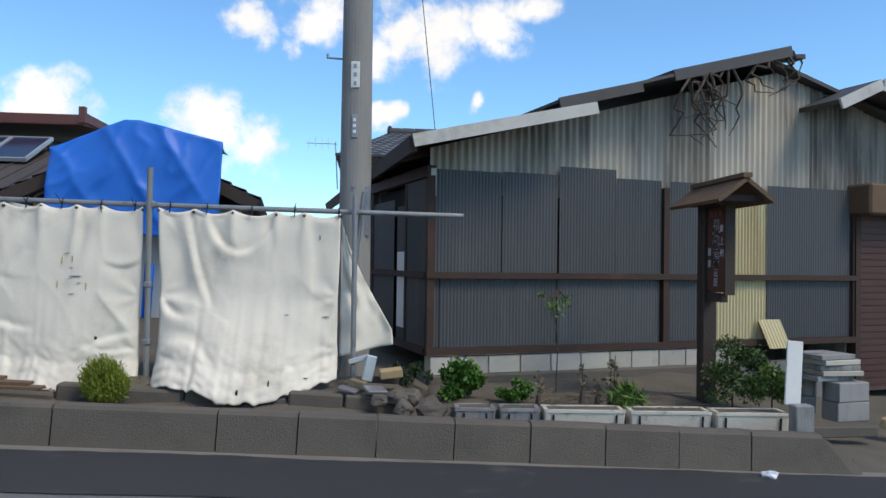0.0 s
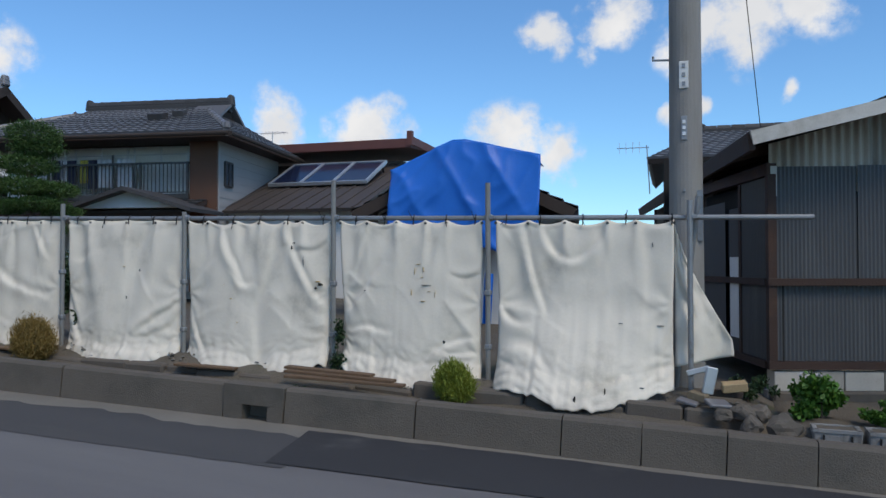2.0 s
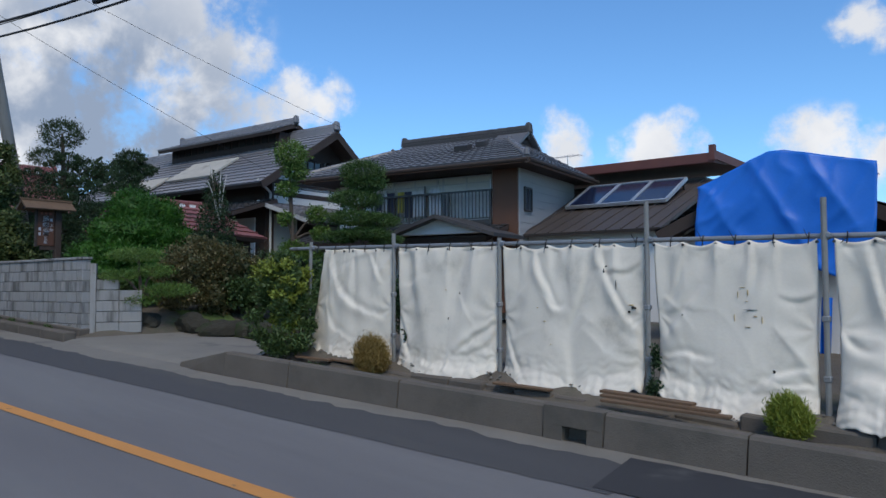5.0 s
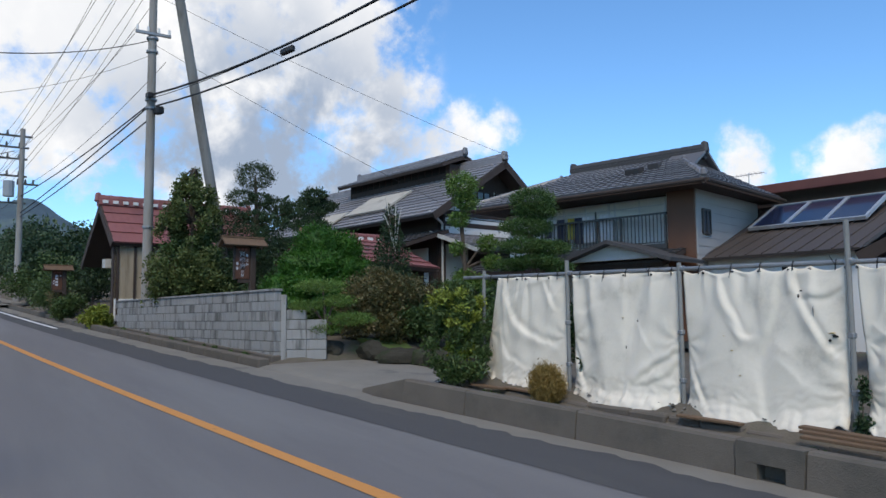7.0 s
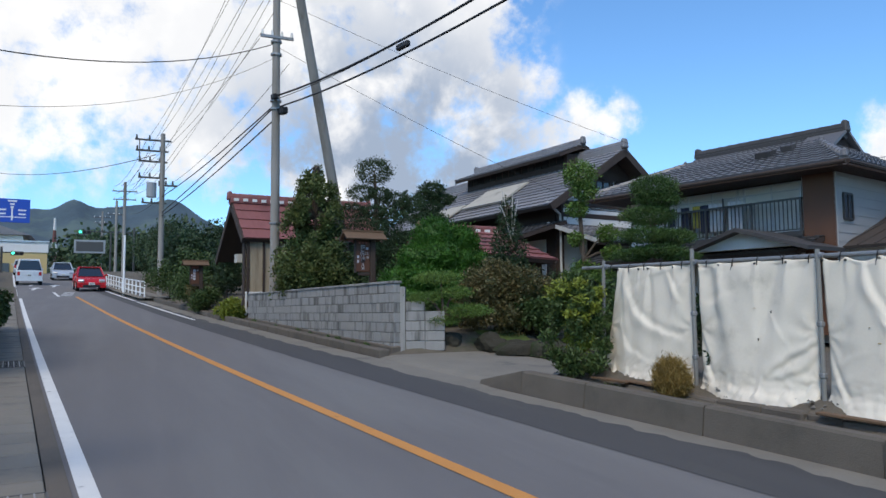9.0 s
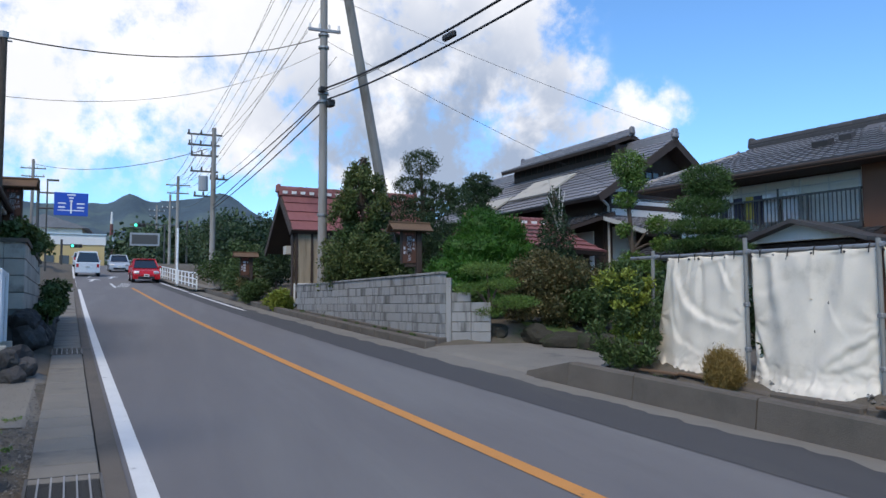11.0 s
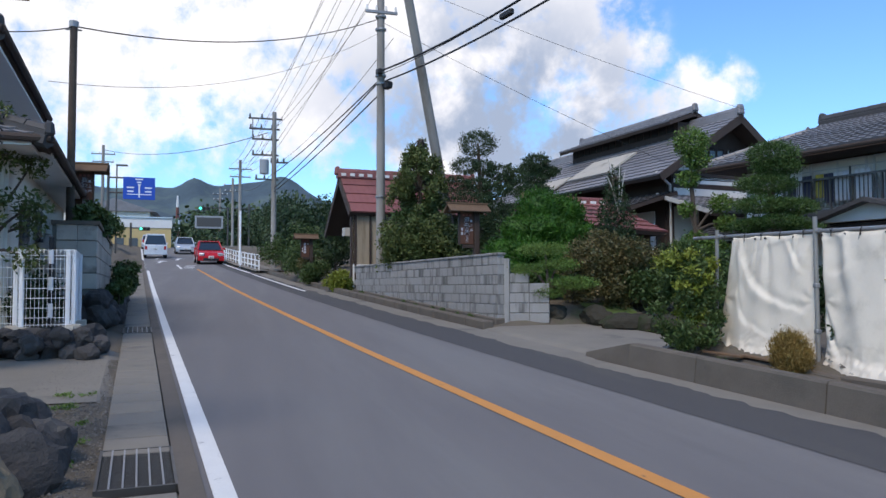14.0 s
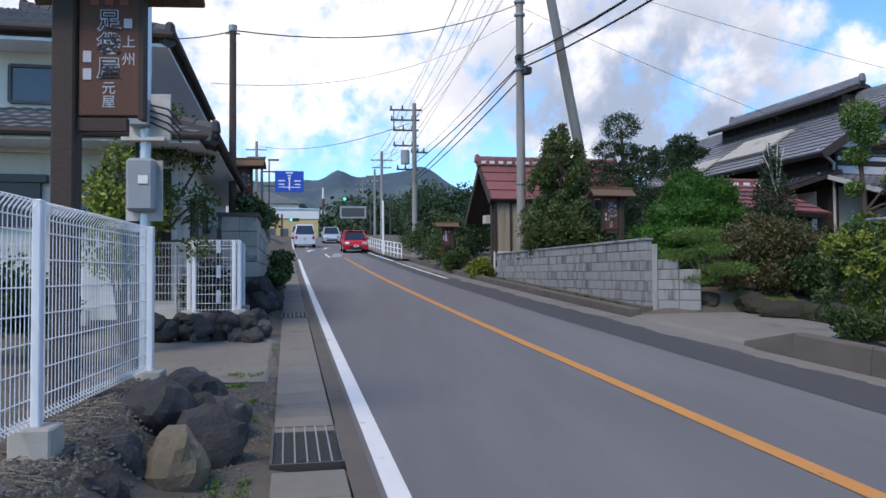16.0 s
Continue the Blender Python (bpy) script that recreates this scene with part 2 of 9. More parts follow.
M = dict(
    asphalt=material("asphalt", (0.15, 0.141, 0.139), 0.85, vary=0.2, scale=3.2, bump=0.3, fine=140, stain=(0.175, 0.168, 0.162), stain_at=(0.42, 0.7), stain_scale=0.9, along=True),
    asphalt_dark=material("asphalt_dark", (0.036, 0.035, 0.037), 0.85, vary=0.2, scale=1.4, bump=0.3, fine=140, stain=(0.1, 0.096, 0.09), stain_at=(0.55, 0.75), stain_scale=1.0),
    asphalt_worn=material("asphalt_worn", (0.07, 0.067, 0.067), 0.85, vary=0.22, scale=1.6, bump=0.3, fine=140, stain=(0.1, 0.092, 0.082), stain_at=(0.52, 0.75), stain_scale=1.2, along=True),
    gutter=material("gutter_concrete", (0.2, 0.18, 0.15), 0.9, vary=0.25, scale=1.5, bump=0.25, fine=80, stain=(0.1, 0.095, 0.085), stain_scale=0.9),
    concrete=material("concrete", (0.122, 0.103, 0.084), 0.9, vary=0.28, scale=2.5, bump=0.35, fine=70, stain=(0.09, 0.08, 0.066), stain_at=(0.5, 0.72), per_object=0.07),
    concrete_pale=material("concrete_pale", (0.42, 0.385, 0.33), 0.9, vary=0.2, scale=3.5, bump=0.3, fine=90, stain=(0.17, 0.16, 0.14), stain_at=(0.52, 0.75), per_object=0.3),
    block_grey=material("block_grey", (0.31, 0.303, 0.29), 0.95, vary=0.26, scale=4, bump=0.5, fine=110, stain=(0.12, 0.117, 0.11), stain_at=(0.45, 0.68), stain_scale=4.0, streak=True, per_object=0.1),
    mortar=material("mortar", (0.17, 0.165, 0.155), 0.95, vary=0.2),
    stone=material("stone_dark", (0.06, 0.055, 0.052), 0.85, vary=0.35, scale=5, bump=0.8, fine=40, stain=(0.16, 0.15, 0.13), stain_at=(0.55, 0.75), per_object=0.7),
    stone_mossy=material("stone_mossy", (0.055, 0.05, 0.038), 0.95, vary=0.4, scale=6, bump=0.9, fine=40, stain=(0.035, 0.05, 0.02), stain_at=(0.5, 0.7), per_object=0.4, spec=0.15),
    board_tan=material("board_tan", (0.34, 0.28, 0.2), 0.85, vary=0.22, scale=5, bump=0.25, streak=True, stain=(0.2, 0.155, 0.1), stain_at=(0.5, 0.75), stain_scale=3),
    stone_tan=material("stone_tan", (0.2, 0.155, 0.1), 0.9, vary=0.3, scale=5, bump=0.6, fine=40),
    earth=material("earth", (0.13, 0.11, 0.085), 0.95, vary=0.4, scale=3, bump=0.9, fine=45, stain=(0.06, 0.075, 0.03), stain_at=(0.55, 0.7), stain_scale=0.5),
    gravel=material("gravel", (0.17, 0.155, 0.135), 0.95, vary=0.4, scale=9, bump=0.9, fine=60, per_object=0.4, island=0.7),
    grass=material("grass_base", (0.075, 0.115, 0.03), 0.95, vary=0.35, scale=8, bump=0.7, fine=60),
    steel=material("galvanised_pipe", (0.3, 0.3, 0.3), 0.5, 0.6, vary=0.22, scale=8, bump=0.1, fine=60, stain=(0.17, 0.14, 0.11), stain_at=(0.58, 0.75), stain_scale=5),
    pipe_grey=material("painted_pipe", (0.24, 0.235, 0.22), 0.6, 0.2, vary=0.2, scale=8, bump=0.1),
    tarp_white=material("tarp_white", (0.75, 0.67, 0.555), 0.55, vary=0.08, scale=1.4, bump=0.06, fine=40, stain=(0.42, 0.37, 0.29), stain_at=(0.5, 0.85), stain_scale=1.6),
    planter=material("planter_cream", (0.6, 0.55, 0.46), 0.85, vary=0.15, scale=4, bump=0.3, stain=(0.3, 0.27, 0.22), stain_at=(0.55, 0.75), stain_scale=5),
    print_yellow=material("faded_print", (0.5, 0.36, 0.16), 0.7, vary=0.4, scale=20, bump=0.0),
    tarp_hole=material("tarp_torn", (0.025, 0.024, 0.022), 0.9),
    tarp_blue=material("tarp_blue", (0.006, 0.145, 0.58), 0.42, vary=0.12, scale=1.2, bump=0.12, fine=30),
    pole_concrete=material("pole_concrete", (0.27, 0.255, 0.235), 0.85, vary=0.16, scale=3, bump=0.2, fine=60, stain=(0.15, 0.135, 0.115), stain_at=(0.45, 0.7), streak=True),
    rust=material("rust_brown", (0.055, 0.03, 0.022), 0.75, 0.1, vary=0.35, scale=5, bump=0.3, fine=50, stain=(0.1, 0.05, 0.03), stain_at=(0.55, 0.75)),
    sheet_dark=material("corrugated_dark", (0.088, 0.088, 0.09), 0.55, 0.25, vary=0.18, scale=1.6, bump=0.08, streak=True, stain=(0.15, 0.148, 0.143), stain_at=(0.55, 0.8), per_object=0.3),
    sheet_pale=material("corrugated_pale", (0.42, 0.365, 0.295), 0.6, 0.1, vary=0.2, scale=1.5, bump=0.08, streak=True, stain=(0.1, 0.085, 0.07), stain_at=(0.45, 0.7), per_object=0.3),
    sheet_yellow=material("corrugated_yellow", (0.52, 0.44, 0.25), 0.5, vary=0.14, scale=1.5, bump=0.05, streak=True, stain=(0.36, 0.27, 0.12), stain_at=(0.5, 0.75)),
    roof_sheet=material("roof_sheet", (0.085, 0.08, 0.078), 0.7, 0.2, vary=0.3, scale=2, bump=0.3, stain=(0.08, 0.05, 0.04)),
    fascia_pale=material("fascia_pale", (0.5, 0.48, 0.44), 0.7, vary=0.2, scale=3, stain=(0.25, 0.22, 0.18), stain_at=(0.5, 0.75)),
    shutter=material("shutter_brown", (0.11, 0.055, 0.048), 0.55, 0.2, vary=0.15, scale=3, bump=0.08),
    wood_dark=material("wood_dark", (0.05, 0.034, 0.027), 0.75, vary=0.35, scale=4, bump=0.4, fine=40, streak=True),
    wood_sign=material("wood_sign", (0.1, 0.043, 0.026), 0.7, vary=0.35, scale=5, bump=0.3, fine=40, streak=True),
    wood_brown=material("wood_brown", (0.14, 0.085, 0.05), 0.8, vary=0.35, scale=5, bump=0.4),
    wood_pale=material("wood_pale", (0.4, 0.28, 0.15), 0.8, vary=0.3, scale=6, bump=0.3),
    tile_grey=material("roof_tile_grey", (0.165, 0.16, 0.168), 0.42, vary=0.3, scale=1.5, bump=0.15, fine=30, island=0.4, per_object=0.5),
    tile_dark=material("roof_tile_dark", (0.05, 0.047, 0.047), 0.6, vary=0.3, scale=1.5, bump=0.2, island=0.4, per_object=0.5),
    tile_red=material("roof_red", (0.235, 0.085, 0.078), 0.6, vary=0.2, scale=2, bump=0.15, island=0.25, stain=(0.17, 0.06, 0.05), stain_at=(0.5, 0.75)),
    roof_brown=material("roof_brown_metal", (0.085, 0.066, 0.056), 0.6, 0.2, vary=0.25, scale=1.5, bump=0.1),
    roof_redbrown=material("roof_redbrown", (0.15, 0.055, 0.045), 0.6, 0.1, vary=0.25, scale=2),
    plaster=material("plaster_cream", (0.66, 0.62, 0.54), 0.9, vary=0.1, scale=1.2, bump=0.15, stain=(0.5, 0.46, 0.4), stain_at=(0.5, 0.8), streak=True),
    plaster_white=material("plaster_white", (0.7, 0.69, 0.66), 0.9, vary=0.08, scale=2, bump=0.1),
    siding_grey=material("siding_grey", (0.36, 0.345, 0.33), 0.8, vary=0.08, scale=2, bump=0.08),
    brown_panel=material("panel_brown", (0.13, 0.06, 0.035), 0.65, vary=0.2, scale=3, bump=0.1),
    # near black: puts the shade of insides and gaps into colour; also unlit lenses
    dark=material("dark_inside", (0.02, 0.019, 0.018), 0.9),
    glass=material("window_glass", (0.07, 0.08, 0.095), 0.16, vary=0.1, bump=0.0, spec=0.6),
    alu=material("aluminium_dark", (0.09, 0.085, 0.08), 0.5, 0.6, vary=0.1, bump=0.0),
    alu_bright=material("aluminium_bright", (0.6, 0.61, 0.62), 0.4, 0.7, vary=0.1, bump=0.0),
    white_paint=material("white_paint", (0.78, 0.79, 0.8), 0.45, vary=0.05, scale=4, bump=0.04),
    line_white=material("line_white", (0.68, 0.67, 0.64), 0.8, vary=0.12, scale=4, bump=0.2, stain=(0.3, 0.29, 0.28), stain_at=(0.6, 0.72), stain_scale=7),
    line_orange=material("line_orange", (0.58, 0.25, 0.065), 0.8, vary=0.15, scale=4, bump=0.2, stain=(0.25, 0.13, 0.06), stain_at=(0.6, 0.72), stain_scale=8),
    solar=material("solar_glass", (0.012, 0.02, 0.05), 0.15, vary=0.2, scale=1, bump=0.0, spec=0.7),
    bark=material("bark", (0.085, 0.065, 0.05), 0.9, vary=0.4, scale=8, bump=0.7, fine=30),
    wire=material("cable_black", (0.02, 0.02, 0.022), 0.6, bump=0.0),
    rubber=material("rubber", (0.02, 0.02, 0.02), 0.8, bump=0.0),
    sign_blue=material("sign_blue", (0.012, 0.07, 0.42), 0.4, vary=0.05, bump=0.0),
    ink_white=material("lettering_white", (0.75, 0.76, 0.78), 0.6, vary=0.05, bump=0.0),
    ink_dark=material("lettering_dark", (0.015, 0.014, 0.016), 0.5, vary=0.05, bump=0.0),
    ink_edge=material("lettering_edge", (0.42, 0.42, 0.45), 0.6, vary=0.05, bump=0.0),
    ink_red=material("lettering_red", (0.24, 0.07, 0.055), 0.6, vary=0.05, bump=0.0),
    car_red=material("car_red", (0.5, 0.012, 0.02), 0.25, 0.1, vary=0.04, bump=0.0, spec=0.6),
    car_white=material("car_white", (0.75, 0.76, 0.77), 0.28, vary=0.03, bump=0.0, spec=0.6),
    car_silver=material("car_silver", (0.5, 0.54, 0.58), 0.3, 0.4, vary=0.03, bump=0.0),
    car_glass=material("car_glass", (0.02, 0.024, 0.03), 0.1, vary=0.05, bump=0.0, spec=0.7),
    grey_plastic=material("grey_plastic", (0.27, 0.29, 0.31), 0.5, vary=0.08, bump=0.03),
    beige=material("beige_wall", (0.55, 0.42, 0.2), 0.8, vary=0.08, bump=0.05),
    cloth_dark=material("cloth_dark", (0.05, 0.05, 0.08), 0.9, vary=0.2),
    cloth_pale=material("cloth_pale", (0.62, 0.62, 0.64), 0.9, vary=0.1),
    cloth_yellow=material("cloth_yellow", (0.5, 0.4, 0.08), 0.9, vary=0.1),
    # far woods, paled and blued: distance haze is mixed into both colours
    mountain=material("mountain_woods_hazed", (0.062, 0.092, 0.112), 1.0, vary=0.4, scale=0.02, bump=0.0, fine=0.15, stain=(0.092, 0.13, 0.125), stain_at=(0.47, 0.62), stain_scale=0.012),
    leaf=leaf_material("leaf_green", (0.03, 0.06, 0.016), (0.072, 0.112, 0.03)),
    leaf_dark=leaf_material("leaf_dark", (0.015, 0.034, 0.013), (0.04, 0.07, 0.025)),
    leaf_pine=leaf_material("needle_green", (0.024, 0.06, 0.016), (0.075, 0.13, 0.028)),
    leaf_bright=leaf_material("leaf_bright", (0.05, 0.11, 0.02), (0.14, 0.22, 0.045)),
    leaf_round=leaf_material("leaf_round", (0.03, 0.085, 0.012), (0.09, 0.2, 0.024)),
    leaf_fir=leaf_material("leaf_fir", (0.014, 0.055, 0.006), (0.046, 0.135, 0.012)),
    leaf_olive=leaf_material("leaf_olive", (0.036, 0.065, 0.017), (0.12, 0.14, 0.04)),
    leaf_azalea=leaf_material("leaf_azalea", (0.03, 0.05, 0.017), (0.16, 0.115, 0.045)),
    leaf_yellow=leaf_material("leaf_yellow_green", (0.11, 0.15, 0.02), (0.25, 0.28, 0.04)),
    leaf_orange=leaf_material("leaf_ochre", (0.16, 0.105, 0.03), (0.3, 0.2, 0.06)),
    leaf_hill=leaf_material("leaf_hill", (0.035, 0.06, 0.03), (0.06, 0.1, 0.04)),
    flower=leaf_material("flower_white", (0.6, 0.5, 0.55), (0.75, 0.72, 0.7)),
    dry=leaf_material("dry_stems", (0.22, 0.17, 0.11), (0.12, 0.09, 0.06)),
)


# ---- shape helpers ----
SPLIT = {"wall", "upper_wall", "wing_wall", "lower_wall", "side_wall", "jamb", "ridge", "side_rail", "veranda_post", "bargeboard", "gable_roof", "wall_vent", "fascia",
         "gutter", "pent_gutter", "pent_soffit", "soffit", "frame", "bracket", "roof_vent", "roof_panel", "foot", "window_bar", "pillar", "rafters", "upper_plate", "shutter_window"}


def islands(bm):
    """The separate pieces of a mesh, each as a mesh of its own."""
    left, out = set(bm.verts), []
    while left:
        todo, seen = [next(iter(left))], set()
        while todo:
            v = todo.pop()
            if v not in seen:
                seen.add(v)
                todo += [e.other_vert(v) for e in v.link_edges]
        left -= seen
        out.append(seen)
    out.sort(key=lambda s: min(v.index for v in s))
    made = []
    for s in out:
        b, new_of = bmesh.new(), {}
        for v in sorted(s, key=lambda v: v.index):
            new_of[v] = b.verts.new(v.co)
        for f in bm.faces:
            if f.verts[0] in s:
                b.faces.new([new_of[v] for v in f.verts])
        made.append(b)
    return made


def part(name, bm, mat, parent, label="", smooth=False):
    if name in SPLIT:
        bm.verts.index_update()
        pieces = islands(bm)
        if len(pieces) > 1:
            bm.free()
            obs = [part("ridge_tile_piece" if name == "ridge" else name + "_piece", b, mat, parent, label, smooth) for b in pieces]
            for o in obs:
                o.name = "ridge_tile" if name == "ridge" else name
            return obs[0]
    me = bpy.data.meshes.new(name)
    bm.to_mesh(me)
    bm.free()
    me.materials.append(M[mat])
    if smooth:
        me.shade_smooth()
    ob = new(name, me)
    ob.parent = parent
    if label:
        tagged(ob, label)
    return ob


def raw(name, verts, faces, mat, parent=None, label="", smooth=False):
    me = bpy.data.meshes.new(name)
    me.from_pydata([tuple(v) for v in verts], [], faces)
    me.materials.append(M[mat])
    if smooth:
        me.shade_smooth()
    ob = new(name, me)
    ob.parent = parent
    if label:
        tagged(ob, label)
    return ob


def thing(name, label, category, x=0, y=0, z=0, rz=0, group="", kind=""):
    ob = new(name)
    ob.empty_display_size = 0.2
    ob.matrix_world = pose(x, y, z, 0, 0, rz)
    return tagged(ob, label, category, group, kind)


def box(bm, c, s, rot=(0, 0, 0), bevel=0.0, taper=None):
    m = Matrix.LocRotScale(c, Euler([radians(a) for a in rot]), s)
    r = bmesh.ops.create_cube(bm, size=1.0, matrix=Matrix())
    if taper:
        for v in r["verts"]:
            if v.co.z > 0:
                v.co.x *= taper[0]
                v.co.y *= taper[1]
    bmesh.ops.transform(bm, matrix=m, verts=r["verts"])
    if bevel:
        edges = list({e for v in r["verts"] for e in v.link_edges})
        bmesh.ops.bevel(bm, geom=edges, offset=bevel, segments=1, affect="EDGES")
    return bm


def boxes(*items):
    bm = bmesh.new()
    for it in items:
        box(bm, *it)
    return bm


def tube(bm, p, q, r, r2=None, seg=8):
    p, q = Vector(p), Vector(q)
    d = q - p
    m = Matrix.Translation((p + q) / 2) @ d.to_track_quat("Z", "Y").to_matrix().to_4x4()
    bmesh.ops.create_cone(bm, cap_ends=True, segments=seg, radius1=r, radius2=r if r2 is None else r2, depth=d.length, matrix=m)
    return bm


def tubes(*items, seg=8):
    bm = bmesh.new()
    for it in items:
        tube(bm, *it, seg=seg)
    return bm


def prism(outline, axis, a, b):
    """A solid with the given outline (pairs), pushed from a to b along the axis."""
    bm = bmesh.new()
    put = {"x": lambda u, v, w: (w, u, v), "y": lambda u, v, w: (u, w, v), "z": lambda u, v, w: (u, v, w)}[axis]
    lo = [bm.verts.new(put(u, v, a)) for u, v in outline]
    hi = [bm.verts.new(put(u, v, b)) for u, v in outline]
    bm.faces.new(lo)
    bm.faces.new(hi[::-1])
    n = len(outline)
    for i in range(n):
        bm.faces.new((lo[i], hi[i], hi[(i + 1) % n], lo[(i + 1) % n]))
    bmesh.ops.recalc_face_normals(bm, faces=bm.faces)
    return bm


def slab(bm, a, b, c, d, thick):
    """A board with the four upper corners given, thick below them."""
    p = [Vector(v) for v in (a, b, c, d)]
    n = (p[1] - p[0]).cross(p[3] - p[0]).normalized()
    if n.z < 0:
        n = -n
    top = [bm.verts.new(v) for v in p]
    low = [bm.verts.new(v - n * thick) for v in p]
    bm.faces.new(top)
    bm.faces.new(low[::-1])
    for i in range(4):
        bm.faces.new((top[i], low[i], low[(i + 1) % 4], top[(i + 1) % 4]))
    bmesh.ops.recalc_face_normals(bm, faces=bm.faces)
    return bm


def rock(bm, c, size, seed, rough=0.42, sub=3):
    r = bmesh.ops.create_icosphere(bm, subdivisions=sub, radius=0.5)
    o = Vector((seed * 3.7, seed * 1.3, seed * 5.1))
    turn = Euler((seed * 1.1, seed * 2.3, seed * 0.7)).to_matrix()
    for v in r["verts"]:
        d = v.co.normalized()
        cell = noise.noise(d * 1.3 + o) * 0.7 + abs(noise.noise(d * 2.4 + o)) * 0.5 + noise.noise(d * 6 + o) * 0.16 - 0.15
        w = turn @ d
        flat = 1.0 / max(abs(w.x), abs(w.y), abs(w.z)) ** 0.45
        v.co = d * 0.5 * flat * (1 + rough * cell)
        v.co = Vector((v.co.x * size[0], v.co.y * size[1], v.co.z * size[2])) + Vector(c)
    return bm


# leaves: many small folded blades round given clumps
def foliage(name, clumps, count, size, mat, parent, seed=1, shell=0.55, long=1.0, droop=0.0, up=0.0):
    rng = np.random.default_rng(seed)
    vol = np.array([c[3] * c[4] * c[5] for c in clumps]) ** 0.67
    share = np.maximum(8, (count * vol / vol.sum())).astype(int)
    P, D = [], []
    for (x, y, z, rx, ry, rz), n in zip(clumps, share):
        d = rng.normal(size=(n, 3))
        d /= np.linalg.norm(d, axis=1, keepdims=True)
        r = shell + (1 - shell) * rng.random(n) ** 0.6
        r *= 1 + 0.16 * rng.normal(size=n)
        P.append(np.c_[x + d[:, 0] * r * rx, y + d[:, 1] * r * ry, z + d[:, 2] * r * rz])
        D.append(d)
    P, D = np.concatenate(P), np.concatenate(D)
    n = len(P)
    a = D * 0.7 + rng.normal(size=(n, 3)) * 0.6 + np.array([0, 0, up - droop])
    a /= np.linalg.norm(a, axis=1, keepdims=True)
    b = np.cross(a, rng.normal(size=(n, 3)))
    b /= np.linalg.norm(b, axis=1, keepdims=True)
    s = size * (0.6 + 0.8 * rng.random(n))[:, None]
    w = s * 0.5 / long
    nn = np.cross(a, b)
    V = np.empty((n, 4, 3))
    V[:, 0] = P - a * s * 0.5
    V[:, 1] = P + b * w + nn * w * 0.25
    V[:, 2] = P + a * s * 0.5
    V[:, 3] = P - b * w + nn * w * 0.25
    me = bpy.data.meshes.new(name)
    me.vertices.add(n * 4)
    me.vertices.foreach_set("co", V.reshape(-1))
    me.loops.add(n * 6)
    i = np.arange(n)[:, None] * 4
    me.loops.foreach_set("vertex_index", (i + np.array([0, 1, 2, 0, 2, 3])).reshape(-1))
    me.polygons.add(n * 2)
    me.polygons.foreach_set("loop_start", np.arange(n * 2) * 3)
    me.update(calc_edges=True)
    me.validate()
    me.materials.append(M[mat])
    ob = new(name, me)
    ob.parent = parent
    return ob


def limb(bm, pts, r0, r1, seg=6):
    n = len(pts) - 1
    for i in range(n):
        a, b = r0 + (r1 - r0) * i / n, r0 + (r1 - r0) * (i + 1) / n
        tube(bm, pts[i], pts[i + 1], a, b, seg)
    return bm


# ---- the lie of the land ----
PROFILE = ([-400, -150, -90, -73, -50, -28, -15, 0, 60, 400], [9.5, 8.8, 5.75, 4.35, 2.72, 1.36, 0.675, 0.0, -2.7, -6.0])


def Z(x):
    """Height of the road at x."""
    if x < -150 or x > 60:
        return float(np.interp(x, *PROFILE))
    return float(np.mean([np.interp(x + d, *PROFILE) for d in (-4, -2, 0, 2, 4)]))


RZ = 5.7                                   # the road runs along the x axis, turned by this


def centre(x):
    return 3.1 + 0.1 * x


def kerb_y(x):
    return 5.85 + 0.09 * x


def step(v, a, b):
    u = min(1.0, max(0.0, (v - a) / (b - a)))
    return u * u * (3 - 2 * u)


def ground_z(x, y):
    z = Z(x) - 0.06
    far = y - kerb_y(x)
    if far > 0.1:
        lot = (0.1 + 0.2 * step(far, 1.0, 1.3)) * step(x, 0.6, -0.6) * step(x, -10.6, -10.0)
        garden = 0.35 * step(x, -14.3, -15.2) * step(far, 0.5, 1.5)
        z += (lot + garden + 0.08) * step(far, 0.1, 0.35)
    near = (centre(x) - 3.4) - y   # towards the plots on the near side
    if near > 0:
        z += 0.055
        z += 0.4 * step(near, 0.55, 0.95) * step(x, -7.6, -7.0) * step(x, 3.0, -1.5)
        z += 0.5 * step(near, 0.7, 1.2) * step(x, -13.0, -13.6)
    return z


# ---- ground, road, kerb ----
def strip(name, x0, x1, lo, hi, lift, mat, label, category, follow="road", dx=1.0):
    """A band along the road from offset lo to hi of its middle line."""
    n = int(abs(x1 - x0) / dx) + 1
    xs = np.linspace(x0, x1, n)
    v, f = [], []
    for x in xs:
        for o in (lo, hi):
            v.append((x, centre(x) + o, Z(x) + lift))
    for i in range(n - 1):
        f.append((2 * i, 2 * i + 2, 2 * i + 3, 2 * i + 1))
    ob = raw(name, v, f, mat)
    ob.data.flip_normals() if ob.data.polygons[0].normal.z < 0 else None
    return tagged(ob, label, category, kind="structure")


